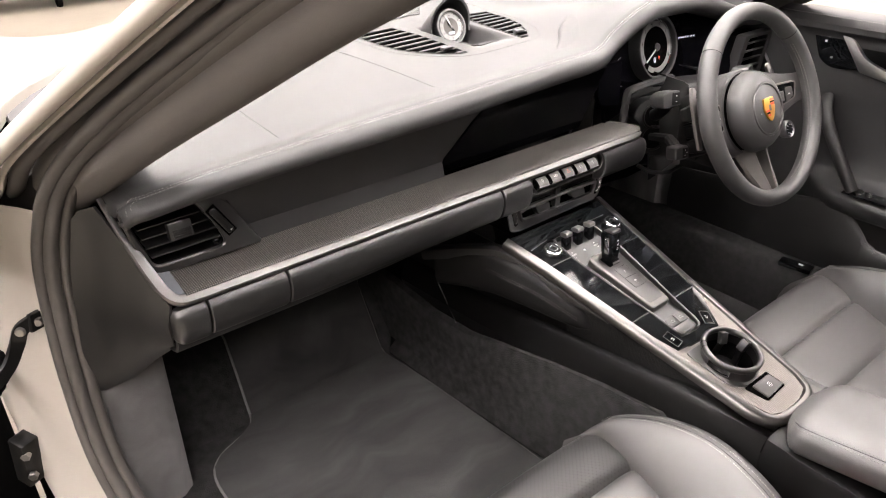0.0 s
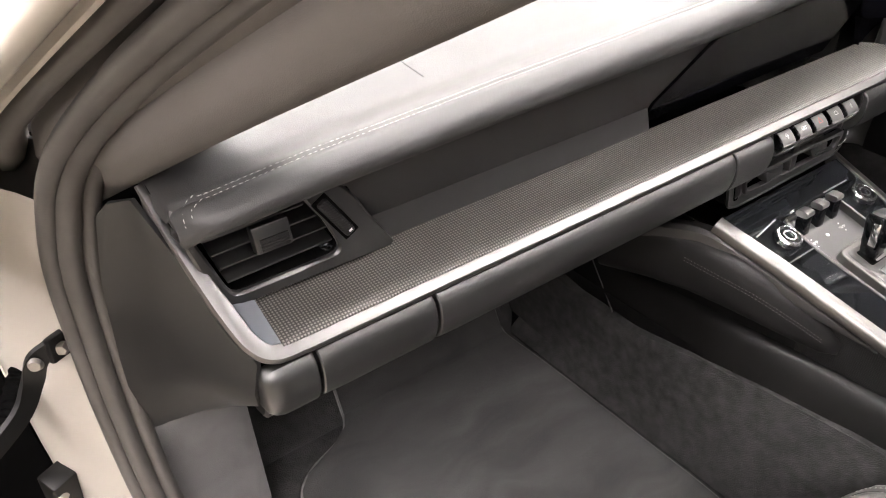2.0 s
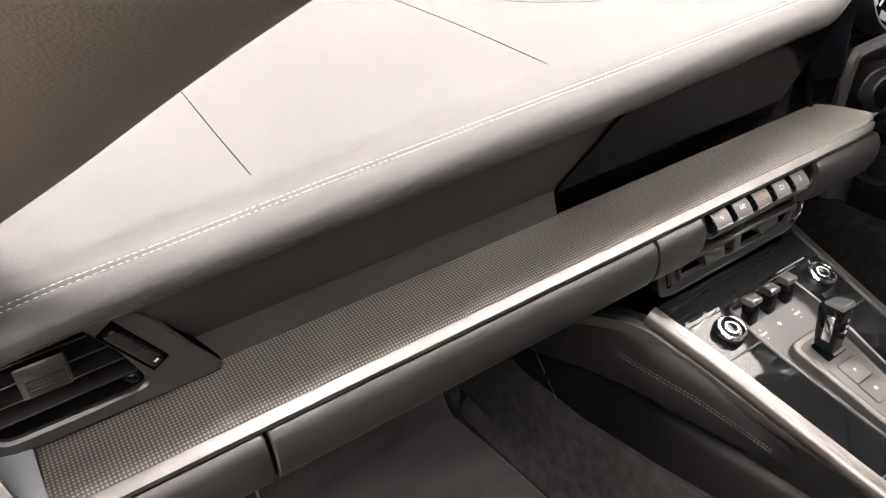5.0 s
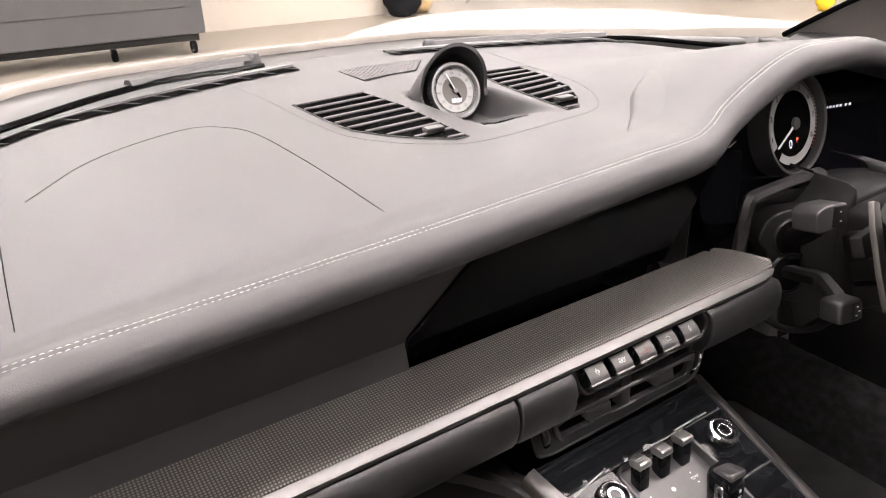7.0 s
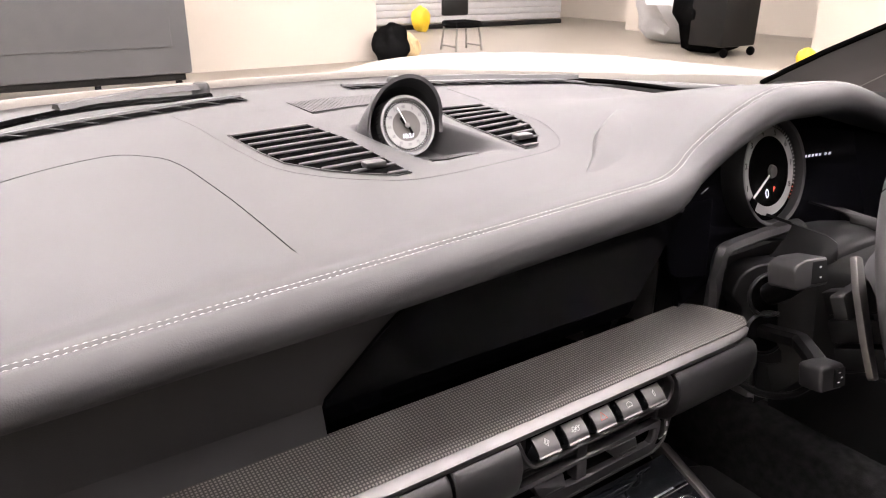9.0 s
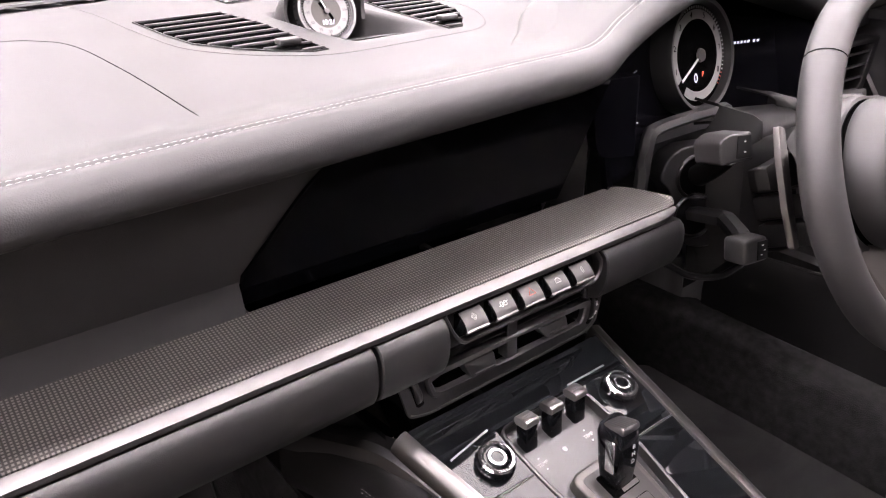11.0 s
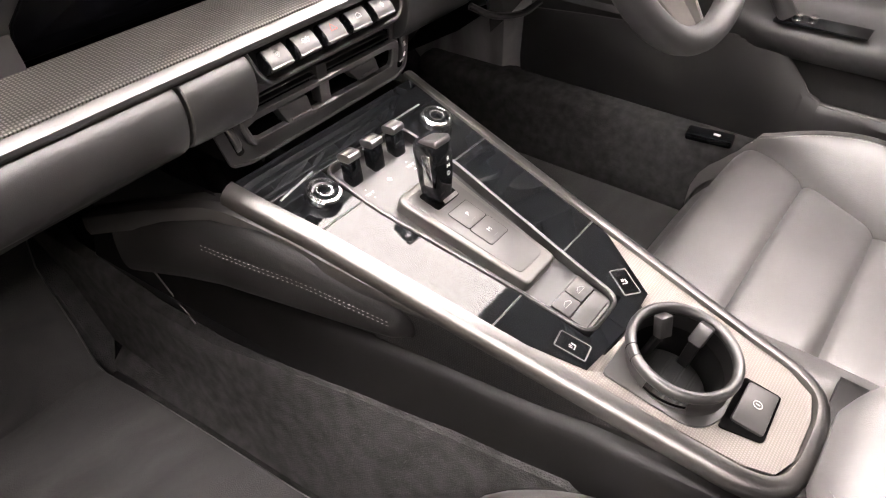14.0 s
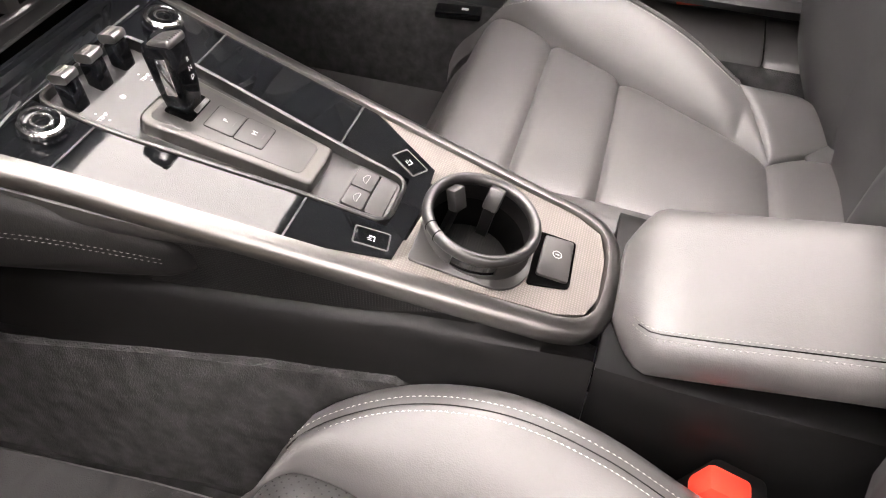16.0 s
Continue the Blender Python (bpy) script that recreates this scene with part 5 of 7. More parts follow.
# hood over the clock, swept back into the dash
rows = []
for s in steps(0, 1, 12):
    row = []
    for a in steps(-14, 194, 26):
        r = (0.0445 + 0.0045 * math.sin(radians(max(0, min(180, a))))) * (1 - 0.3 * s * s)
        lean = 0.024 * math.sin(radians(max(0, min(180, a))))
        row.append(km @ Vector((r * math.cos(radians(a)), r * math.sin(radians(a)) * (1 - 0.75 * s ** 1.6) - 0.012 * s, lean * (1 - s) - 0.09 * s)))
    rows.append(row)
inner_rows = [[km @ (Vector((v.x * 0.92, v.y * 0.92, v.z - 0.001))) for v in (km.inverted() @ p for p in rows[k])] for k in (0, 2)]
into(clock, part("hood", grid([inner_rows[1], inner_rows[0]] + rows), LEATHER, label="black leather hood", smooth=50))
# small grille in the valley before the dial
into(clock, part("grille", prism(rounded([(-0.03, 0.212), (0.012, 0.216), (0.022, 0.198), (-0.026, 0.188)], 0.004), 0.0004, 0.0016, on_top), VOID, label="small curved grille"))
for k in range(12):
    x = -0.026 + k * 0.0037
    into(clock, part("grille_rib", box(0.0016, 0.02, 0.0014, pose(x, 0.2025, top_z(x, 0.2025) + 0.0016, -8, 0, 20)), LEATHER))
into(clock, part("crown", lathe([(0.0262, 0.0022), (0.0274, 0.0034), (0.0286, 0.0024)], 60, km), SATIN, label="minute ring"))

# soft fold in the leather before the instruments
rows = []
fold = curve([(0.197, 0.192, 0), (0.15, 0.167, 0), (0.123, 0.149, 0), (0.086, 0.115, 0), (0.045, 0.084, 0)], 6)
for i, p in enumerate(fold):
    k = math.sin(math.pi * i / (len(fold) - 1)) ** 0.8
    rows.append([on_top(p.x + 0.58 * d * (0.25 + 0.75 * k), p.y - 0.82 * d * (0.25 + 0.75 * k), 0.0003 + h * k) for d, h in ((-0.003, 0.0), (-0.001, 0.0018), (0.0, 0.0042), (0.0025, 0.0052), (0.008, 0.0047), (0.016, 0.0028), (0.026, 0.001), (0.036, 0.0))])
into(dash, part("crease", grid(rows), LEATHER, label="soft fold in the leather", smooth=75))

# ---- instrument cluster ----
cluster = thing("instrument_cluster", "curved gloss black instrument display with a round rev counter", "instruments", at=(0.36, 0.1, 0.75))


def at_cl(x, z, h=0.0):
    u = (x - 0.36) / 0.2
    return Vector((x, 0.118 - 0.035 * u * u - h + (z - 0.83) * 0.25, z))


rows = [[at_cl(x, z) for z in steps(0.742, 0.742 + (0.175 if 0.2 < x < 0.53 else 0.15), 6)] for x in steps(0.155, 0.57, 26)]
into(cluster, part("glass", thick(grid(rows), 0.006), SCREEN, label="curved black glass"))
pm = facing((0.146, 0.05, 0.8165), (-0.42, -0.9, 0.1))
pod = rounded([(-0.022, 0.036), (0.026, 0.04), (0.026, -0.036), (-0.012, -0.037)], [0.014, 0.003, 0.003, 0.016])
into(cluster, part("end_pod", prism(pod, -0.02, 0.0, pm, 0.002, 3), SCREEN, label="gloss black rounded end"))
tm = facing((0.338, 0.0935, 0.8445), (0.02, -0.97, 0.24))
into(cluster, part("bezel", lathe([(0.0525, -0.012), (0.0565, 0.008), (0.0605, 0.009), (0.0625, 0.004), (0.0625, -0.03)], 56, tm), PLASTIC, label="dark metal bezel"))
into(cluster, part("dial", lathe([(0.054, 0.0), (0, 0.0)], 48, tm), VOID))
into(cluster, part("dial_ring", grid([[tm @ Vector((r * math.cos(radians(a)), r * math.sin(radians(a)), 0.0008)) for r in (0.0485, 0.0385)] for a in steps(-128, 214, 60)]), DIAL_WHITE, label="white dial ring"))
for i, w in enumerate("12345678"):
    a = radians(197 - i * 32)
    text(w, 0.009, tm @ pose(0.0435 * math.cos(a), 0.0435 * math.sin(a), 0.0011), VOID, cluster)
for i in range(50):
    a = radians(202 - i * 5)
    into(cluster, part("tick", box(0.0028, 0.0007, 0.0003, tm @ Matrix.Rotation(a, 4, "Z") @ pose(0.051, 0, 0.0008)), RED_INK if i > 45 else WHITE_INK))
into(cluster, part("needle", box(0.044, 0.0022, 0.0008, tm @ Matrix.Rotation(radians(212), 4, "Z") @ pose(0.022, 0, 0.005)), WHITE_INK))
into(cluster, part("needle_cap", lathe([(0, 0.0072), (0.0065, 0.0068), (0.0075, 0.004)], 24, tm), SILVER))
text("0", 0.014, tm @ pose(-0.006, -0.024, 0.0012), DISPLAY_WHITE, cluster)
text("P", 0.008, tm @ pose(0.008, -0.021, 0.0012), DISPLAY_RED, cluster)
for k, (a, b) in enumerate(((0.417, 0.4225), (0.4235, 0.43), (0.433, 0.4385), (0.44, 0.4445), (0.446, 0.4505), (0.452, 0.4565), (0.458, 0.4625), (0.467, 0.472), (0.4735, 0.479))):
    into(cluster, part("model_mark", box(0.8 * (b - a), 0.0006, 0.0028, pose((a + b) / 2, at_cl((a + b) / 2, 0.845, 0.009).y, 0.845, 0, -4, 0)), DISPLAY_WHITE, label="lit model mark"))
for z, w in ((0.838, 0.014), (0.79, 0.006)):
    into(cluster, part("readout", box(w, 0.0006, 0.0012, pose(0.232, at_cl(0.232, z, 0.009).y, z, 0, -25 if w > 0.01 else 0, 0)), KEY_INK))
# frame under the cluster
path = curve([(0.2, 0.047, 0.733), (0.2015, 0.048, 0.756), (0.2025, 0.048, 0.777), (0.2055, 0.0485, 0.79), (0.217, 0.0495, 0.796), (0.27, 0.05, 0.798), (0.332, 0.05, 0.797), (0.343, 0.049, 0.794), (0.35, 0.046, 0.786)], 6)
into(cluster, part("lower_frame", sweep(path, [(-0.007, -0.004), (-0.007, 0.002), (-0.003, 0.005), (0.004, 0.004), (0.007, -0.002), (0.004, -0.006)]), PLASTIC, label="satin black lower frame"))
into(cluster, part("lower_panel", thick(grid([[(x, 0.1, 0.62), (x, 0.09, 0.68), (x, 0.08, 0.72), (x, 0.085, 0.76), (x, 0.1, 0.775)] for x in (0.16, 0.25, 0.4, 0.58)]), 0.004), DARK_PLASTIC))
into(cluster, part("side_post", thick(grid([[(0.1035, face_y(z) + 0.001, z), (0.115, face_y(z) + 0.01, z), (0.128, face_y(z) + 0.024, z), (0.15, 0.078, z), (0.18, 0.098, z)] for z in steps(0.72, 0.862, 4)]), 0.003), GREY_PANEL))

# ---- steering wheel and column ----
W = Vector((0.35, -0.138, 0.777))
wm = facing(W, (0, -math.cos(radians(24)), math.sin(radians(24))))
wheel = thing("steering_wheel", "black leather steering wheel with a round hub", "steering wheel", at=W)
rows = []
for a in (2 * math.pi * i / 72 for i in range(72)):
    rows.append([wm @ Vector(((0.166 + (0.0145 + 0.002 * math.cos(4 * a) ** 2) * math.cos(b)) * math.cos(a), (0.163 + 0.0145 * math.cos(b)) * math.sin(a) + 0.008, 0.0165 * math.sin(b))) for b in (2 * math.pi * j / 14 for j in range(14))])
into(wheel, part("rim", grid(rows, wrap_u=True, wrap_v=True), WHEEL_LEATHER, label="smooth black leather rim"))
for k in (-1, 1):
    path = [wm @ Vector(((0.166 - 0.0152) * math.cos(radians(a)), (0.163 - 0.0142) * math.sin(radians(a)) + 0.008, 0.0024 * k + 0.003)) for a in steps(-75, 36, 90)]
    into(wheel, stitches(path, (-0.6, -0.5, 0.2), None, pitch=0.0052, length=0.0036, r=0.0007, thread=GREY_THREAD, label="grey lacing along the rim"))
for a in (42, 138):
    c, s = math.cos(radians(a)), math.sin(radians(a))
    into(wheel, part("rim_seam", tube([wm @ Vector(((0.166 + 0.0163 * math.cos(b)) * c, (0.163 + 0.0146 * math.cos(b)) * s + 0.008, 0.0165 * math.sin(b))) for b in (2 * math.pi * j / 16 for j in range(16))], 0.0005, 5, True), VOID))
into(wheel, part("hub", lathe([(0, 0.008), (0.041, 0.008), (0.0425, 0.0065), (0.0475, 0.007), (0.0535, 0.0055), (0.061, 0.001), (0.0665, -0.006), (0.07, -0.015), (0.072, -0.0255), (0.0708, -0.028)], 72, wm), WHEEL_LEATHER, label="grained black hub", smooth=60))
into(wheel, part("hub_groove", lathe([(0.0695, -0.026), (0.0695, -0.0335), (0.0755, -0.0345)], 64, wm), VOID, label="black gap behind the hub"))
into(wheel, part("hub_back", lathe([(0.0722, -0.0325), (0.0755, -0.0335), (0.0775, -0.04), (0.076, -0.07), (0.05, -0.082)], 56, wm), WHEEL_LEATHER))
into(wheel, part("hub_ring", lathe([(0.0428, 0.0068), (0.0436, 0.0092), (0.0458, 0.009), (0.047, 0.0066)], 56, wm), VENT_GREY, label="satin metal ring"))
into(wheel, part("horn_mark", box(0.004, 0.0016, 0.0003, wm @ pose(-0.025, -0.004, 0.0082)), GREY_THREAD))
shield = rounded([(-0.0155, 0.0195), (0.0155, 0.0195), (0.0165, 0.0), (0.0092, -0.016), (0, -0.0225), (-0.0092, -0.016), (-0.0165, 0.0)], 0.003)
into(wheel, part("emblem", prism(shield, 0.0078, 0.0112, wm, 0.001), GOLD, label="gold shield emblem"))
for x, y, w, h, mt in ((0.0082, 0.0155, 0.012, 0.0034, RED_INK), (0.0082, 0.0115, 0.012, 0.003, VOID), (0.0085, 0.0075, 0.012, 0.0034, RED_INK), (-0.0085, -0.0025, 0.012, 0.0034, RED_INK), (-0.0078, -0.0065, 0.0105, 0.003, VOID), (-0.006, -0.0105, 0.008, 0.0034, RED_INK), (0.0, 0.002, 0.0065, 0.0105, DARK_CHROME)):
    into(wheel, part("emblem_field", prism(rounded([(x - w / 2, y - h / 2), (x + w / 2, y - h / 2), (x + w / 2, y + h / 2), (x - w / 2, y + h / 2)], 0.001), 0.0108, 0.0117, wm), mt))
for sgn in (-1, 1):
    def spoke_z(x):
        return lerp(x, [(0.0, -0.036), (0.07, -0.035), (0.1, -0.031), (0.13, -0.022), (0.152, -0.011), (0.165, -0.003)])

    def on_spoke(x, y, h):
        return wm @ Vector((sgn * x, y, spoke_z(x) + h))

    rows = []
    for x, yt, yb in ((0.03, 0.073, -0.072), (0.055, 0.07, -0.066), (0.075, 0.064, -0.055), (0.09, 0.058, -0.043), (0.105, 0.053, -0.032), (0.12, 0.048, -0.023), (0.135, 0.044, -0.016), (0.148, 0.041, -0.011), (0.16, 0.04, -0.008)):
        k = lerp(x, [(0.09, 1.0), (0.125, 0.5), (0.16, 0.3)])
        rows.append([on_spoke(x, y, h * k) for y, h in ((yt - 0.004, -0.03), (yt + 0.001, -0.016), (yt, -0.006), (yt - 0.004, -0.001), (yt - 0.012, 0.0005), ((yt + yb) / 2, 0.001), (yb + 0.012, 0.0005), (yb + 0.004, -0.001), (yb, -0.006), (yb - 0.001, -0.016), (yb + 0.004, -0.03))])
    into(wheel, part("spoke", grid(rows), WHEEL_LEATHER, label="black spoke with switches", smooth=60))
    panel_line = rounded([(0.081, 0.031), (0.143, 0.028), (0.138, -0.002), (0.083, -0.016)], 0.006)
    into(wheel, part("switch_panel", prism(panel_line, -0.003, 0.002, on_spoke, 0.0008), PIANO, label="gloss black switch panel"))
    into(wheel, part("switch_frame", sweep([on_spoke(a, b, 0.0012) for a, b in panel_line], [(-0.002, -0.002), (-0.0012, 0.0018), (0.0012, 0.0018), (0.002, -0.002)], up=tuple(wm.col[2][:3]), closed=True), SPOKE, label="satin grey frame"))
    for x0, x1 in ((0.086, 0.1), (0.118, 0.134)):
        into(wheel, part("rocker", prism(rounded([(x0, 0.022), (x1, 0.02), (x1, 0.001), (x0, -0.007)], 0.003), 0.0018, 0.0042, on_spoke, 0.0008), SWITCH_GREY, label="grey rocker key"))
        into(wheel, part("symbol", prism([((x0 + x1) / 2 - 0.002, 0.0085), ((x0 + x1) / 2 + 0.002, 0.0085), ((x0 + x1) / 2 + 0.002, 0.0072), ((x0 + x1) / 2 - 0.002, 0.0072)], 0.0042, 0.0045, on_spoke), WHITE_INK))
    into(wheel, part("roller", tube([on_spoke(0.109, y, 0.0035) for y in steps(-0.002, 0.016, 4)], 0.0042, 12), DARK_CHROME, label="knurled chrome roller"))
    # lower spoke: a wedge with a front face turned inwards
    rows = []
    for y, x0, x1, h0, h1 in ((-0.05, 0.02, 0.05, -0.024, -0.044), (-0.1, 0.015, 0.035, -0.017, -0.03), (-0.148, 0.006, 0.022, -0.008, -0.012)):
        rows.append([wm @ Vector((sgn * x0, y, -0.05)), wm @ Vector((sgn * x0, y, h0)), wm @ Vector((sgn * (x0 + 0.002), y, h0 + 0.001)), wm @ Vector((sgn * x1, y, h1)), wm @ Vector((sgn * (x1 + 0.002), y, h1 - 0.006))])
    into(wheel, part("lower_spoke", thick(grid(rows), 0.003), SPOKE, label="satin grey lower spoke", smooth=20))
    blade = rounded([(sgn * 0.116, 0.069), (sgn * 0.1255, 0.073), (sgn * 0.133, 0.045), (sgn * 0.1385, 0.0), (sgn * 0.1395, -0.034), (sgn * 0.131, -0.036), (sgn * 0.127, 0.0)], 0.0035)
    into(wheel, part("shift_paddle", prism(blade, -0.052, -0.046, wm, 0.0015), STEEL_BLADE, label="slim metal shift paddle"))
    into(wheel, part("paddle_arm", prism(rounded([(sgn * 0.075, 0.045), (sgn * 0.134, 0.04), (sgn * 0.134, 0.018), (sgn * 0.075, 0.012)], 0.003), -0.072, -0.06, wm, 0.001), DARK_PLASTIC))
dm = wm @ pose(0.083, -0.052, -0.008)
into(wheel, part("mode_dial", lathe([(0, 0.002), (0.0105, 0.0015), (0.012, -0.001), (0.0125, -0.012)], 28, dm), PIANO, label="black mode dial with a chrome ring"))
for k in range(8):
    into(wheel, part("dial_mark", box(0.0012, 0.0024, 0.0003, dm @ Matrix.Rotation(radians(45 * k), 4, "Z") @ pose(0, 0.0088, 0.0019)), WHITE_INK))
into(wheel, part("mode_ring", lathe([(0.0125, 0.001), (0.0145, 0.0025), (0.016, 0.0), (0.016, -0.012)], 28, dm), DARK_CHROME))

column = thing("steering_column", "black plastic steering column shroud with two stalks", "steering column", at=(0.37, -0.05, 0.74))
rows = []
for h, hx, hy, dy in ((-0.062, 0.04, 0.04, 0.0), (-0.066, 0.056, 0.05, 0.0), (-0.085, 0.06, 0.055, 0.0), (-0.12, 0.062, 0.06, 0.0), (-0.24, 0.066, 0.062, 0.0)):
    rows.append([wm @ Vector((a * hx, b * hy + dy, h)) for a, b in rounded([(-1, -1), (1, -1), (1, 1), (-1, 1)], 0.35, 5)])
into(column, part("shroud", grid(rows, wrap_v=True, cap=True), COLUMN_BLACK, label="black inner shroud"))
for k in (-0.036, -0.008, 0.02):
    into(column, part("block", box(0.026, 0.024, 0.05, wm @ pose(-0.064, k, -0.09), 0.003), DARK_PLASTIC, label="stacked black block"))
for sgn in (-1, 1):
    def mx(x):
        return 0.35 + sgn * (0.35 - x)

    def P(x, y, z):
        return Vector((mx(x), y, z))

    # flange with the stalk sockets, cheek and upper shell
    fm = facing(P(0.255, 0.025, 0.722), (sgn * 0.45, -0.88, 0.15))
    sx = sgn
    o = rounded([(sx * 0.034, 0.02), (sx * 0.026, 0.042), (sx * 0.01, 0.052), (-sx * 0.05, 0.056), (-sx * 0.05, -0.05), (-sx * 0.02, -0.059), (sx * 0.008, -0.05), (sx * 0.02, -0.026), (sx * 0.021, 0.006)], [0.008, 0.012, 0.01, 0.004, 0.004, 0.014, 0.02, 0.02, 0.006])
    into(column, part("flange", prism(o, -0.03, 0.0, fm, 0.003, 3), COLUMN_BLACK, label="black stalk flange"))
    rows = []
    for x, yo in ((0.268, 0.04), (0.272, 0.02), (0.28, 0.004), (0.29, -0.008), (0.296, -0.014), (0.301, -0.015), (0.306, -0.01), (0.31, 0.02)):
        lo = max(0, 0.301 - x) * 2.6
        rows.append([P(x, yo + 0.05, 0.808 - lo), P(x, yo + 0.012, 0.806 - lo), P(x, yo + 0.002, 0.802 - lo), P(x, yo, 0.795 - lo)] + [P(x, yo - 0.0035 * k, 0.795 - 0.028 * k) for k in (1, 2, 3, 4)])
    into(column, part("cheek", thick(grid(rows), 0.003), COLUMN_BLACK, label="smooth black cheek", smooth=50))
    into(column, part("cheek_joint", tube([P(0.2685, 0.018, 0.757), P(0.278, 0.004, 0.754), P(0.292, -0.0145, 0.752), P(0.301, -0.0195, 0.752)], 0.0007, 6), VOID, label="thin joint"))
    for xx, yy in ((-0.008, 0.02), (-0.007, -0.021)):
        m = fm @ pose(sx * xx, yy, 0.0)
        into(column, part("collar", lathe([(0.0195, -0.004), (0.021, 0.002), (0.0225, 0.0028), (0.0245, 0.001), (0.025, -0.01)], 40, m), COLUMN_BLACK, label="round black collar"))
        into(column, part("socket", lathe([(0.02, 0.0006), (0, 0.0006)], 28, m), VOID))
    into(column, part("stalk", tube(curve([P(0.257, 0.02, 0.746), P(0.25, 0.002, 0.762), P(0.243, -0.014, 0.78)], 5), 0.0115, 14), DARK_PLASTIC, label="short black stalk"))
    hm = facing(P(0.2255, -0.02, 0.7915), (sgn * 0.25, -1, 0.25))
    head = into(column, part("stalk_head", prism(rounded([(-0.0205, 0.009), (-0.008, 0.0145), (0.0185, 0.0145), (0.0195, -0.011), (-0.019, -0.013)], [0.006, 0.004, 0.003, 0.003, 0.005]), -0.017, 0.015, hm, 0.004, 3), GREY_PANEL, label="satin grey stalk head"))
    into(head, part("key", prism(rounded([(-0.001 * sgn, 0.012), (-0.0165 * sgn, 0.012), (-0.0175 * sgn, -0.0085), (0.001 * sgn, -0.0085)], 0.001), 0.0142, 0.0158, hm), DARK_PLASTIC))
    for dy in (0.0065, -0.003):
        into(head, part("symbol", box(0.0022, 0.0014, 0.0003, hm @ pose(-sgn * 0.009, dy, 0.0161)), WHITE_INK))
    arm = curve([P(0.259, 0.02, 0.704), P(0.253, 0.004, 0.709), P(0.25, -0.02, 0.714), P(0.243, -0.03, 0.7155), P(0.229, -0.05, 0.7135), P(0.222, -0.058, 0.7115)], 5)
    into(column, part("stalk", sweep(arm, [(-0.008, -0.006), (-0.009, 0.003), (-0.005, 0.007), (0.005, 0.007), (0.009, 0.003), (0.008, -0.006)]), DARK_PLASTIC, label="bent black stalk"))
    hm = facing(P(0.2155, -0.064, 0.709), (sgn * 0.2, -1, 0.2))
    head = into(column, part("stalk_head", box(0.03, 0.024, 0.026, hm, 0.004, 3), PLASTIC, label="black stalk head"))
    into(head, part("key", box(0.013, 0.018, 0.002, hm @ pose(-sgn * 0.007, 0, 0.0132), 0.0006), DARK_PLASTIC))
    for dx, dy in ((0.006, 0.005), (0.009, 0.0), (0.005, -0.004)):
        into(head, part("symbol", box(0.0022, 0.0009, 0.0003, hm @ pose(-sgn * dx, dy, 0.0144)), WHITE_INK))
# top of the shroud between the cheeks, and the bolster behind it
rows = [[(x, y, z + 0.004 * math.sin(math.pi * (x - 0.298) / 0.104)) for y, z in ((-0.0165, 0.776), (-0.0155, 0.785), (-0.01, 0.7915), (0.005, 0.795), (0.03, 0.794), (0.06, 0.785))] for x in steps(0.298, 0.402, 10)]
into(column, part("top_shell", thick(grid(rows), 0.003), COLUMN_BLACK, label="smooth black top of the shroud", smooth=50))
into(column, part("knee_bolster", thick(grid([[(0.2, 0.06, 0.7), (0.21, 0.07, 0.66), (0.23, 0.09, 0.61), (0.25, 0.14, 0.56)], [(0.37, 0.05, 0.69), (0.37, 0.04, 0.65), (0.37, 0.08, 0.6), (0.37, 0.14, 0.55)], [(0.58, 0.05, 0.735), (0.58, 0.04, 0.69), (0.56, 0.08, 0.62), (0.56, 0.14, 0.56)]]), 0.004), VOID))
into(column, part("lower_rail", tube(curve([(0.225, 0.02, 0.655), (0.245, 0.002, 0.642), (0.28, -0.012, 0.636), (0.315, -0.015, 0.64)], 6), 0.004, 8), COLUMN_BLACK, label="curved black rail"))

# ---- driver side vent and trim seen through the wheel ----
dvent = thing("air_vent", "black side air vent with slats near the door", "air vent", at=(0.62, 0.05, 0.78))
into(dvent, part("frame", ring_plate(rounded([(0.56, 0.746), (0.672, 0.746), (0.69, 0.836), (0.585, 0.836)], 0.006), rounded([(0.58, 0.758), (0.658, 0.758), (0.676, 0.829), (0.6, 0.829)], 0.006), -0.02, 0.002, at_vent), PLASTIC))
into(dvent, part("duct", prism([(0.57, 0.75), (0.665, 0.75), (0.68, 0.832), (0.59, 0.832)], -0.05, -0.022, at_vent), VOID))
for z in (0.815, 0.7985, 0.782, 0.7655):
    into(dvent, part("slat", box(0.082, 0.02, 0.0032, pose(0.618 + (z - 0.758) * 0.25, 0.056, z, -22, 0, 0), 0.001), PLASTIC))
into(dvent, part("silver_trim", sweep(curve([(0.66, 0.0, 0.74), (0.676, 0.026, 0.761), (0.689, 0.062, 0.8), (0.7, 0.097, 0.838)], 6), [(-0.005, 0.0), (0.0, 0.003), (0.005, 0.0), (0.0, -0.003)], up=(0, -0.62, 0.78)), SILVER, label="aluminium trim strip"))


# ---- floor, carpets, mats ----
def floor_z(y):
    return 0.228 if y < 0.32 else 0.228 + (y - 0.32) * 1.15


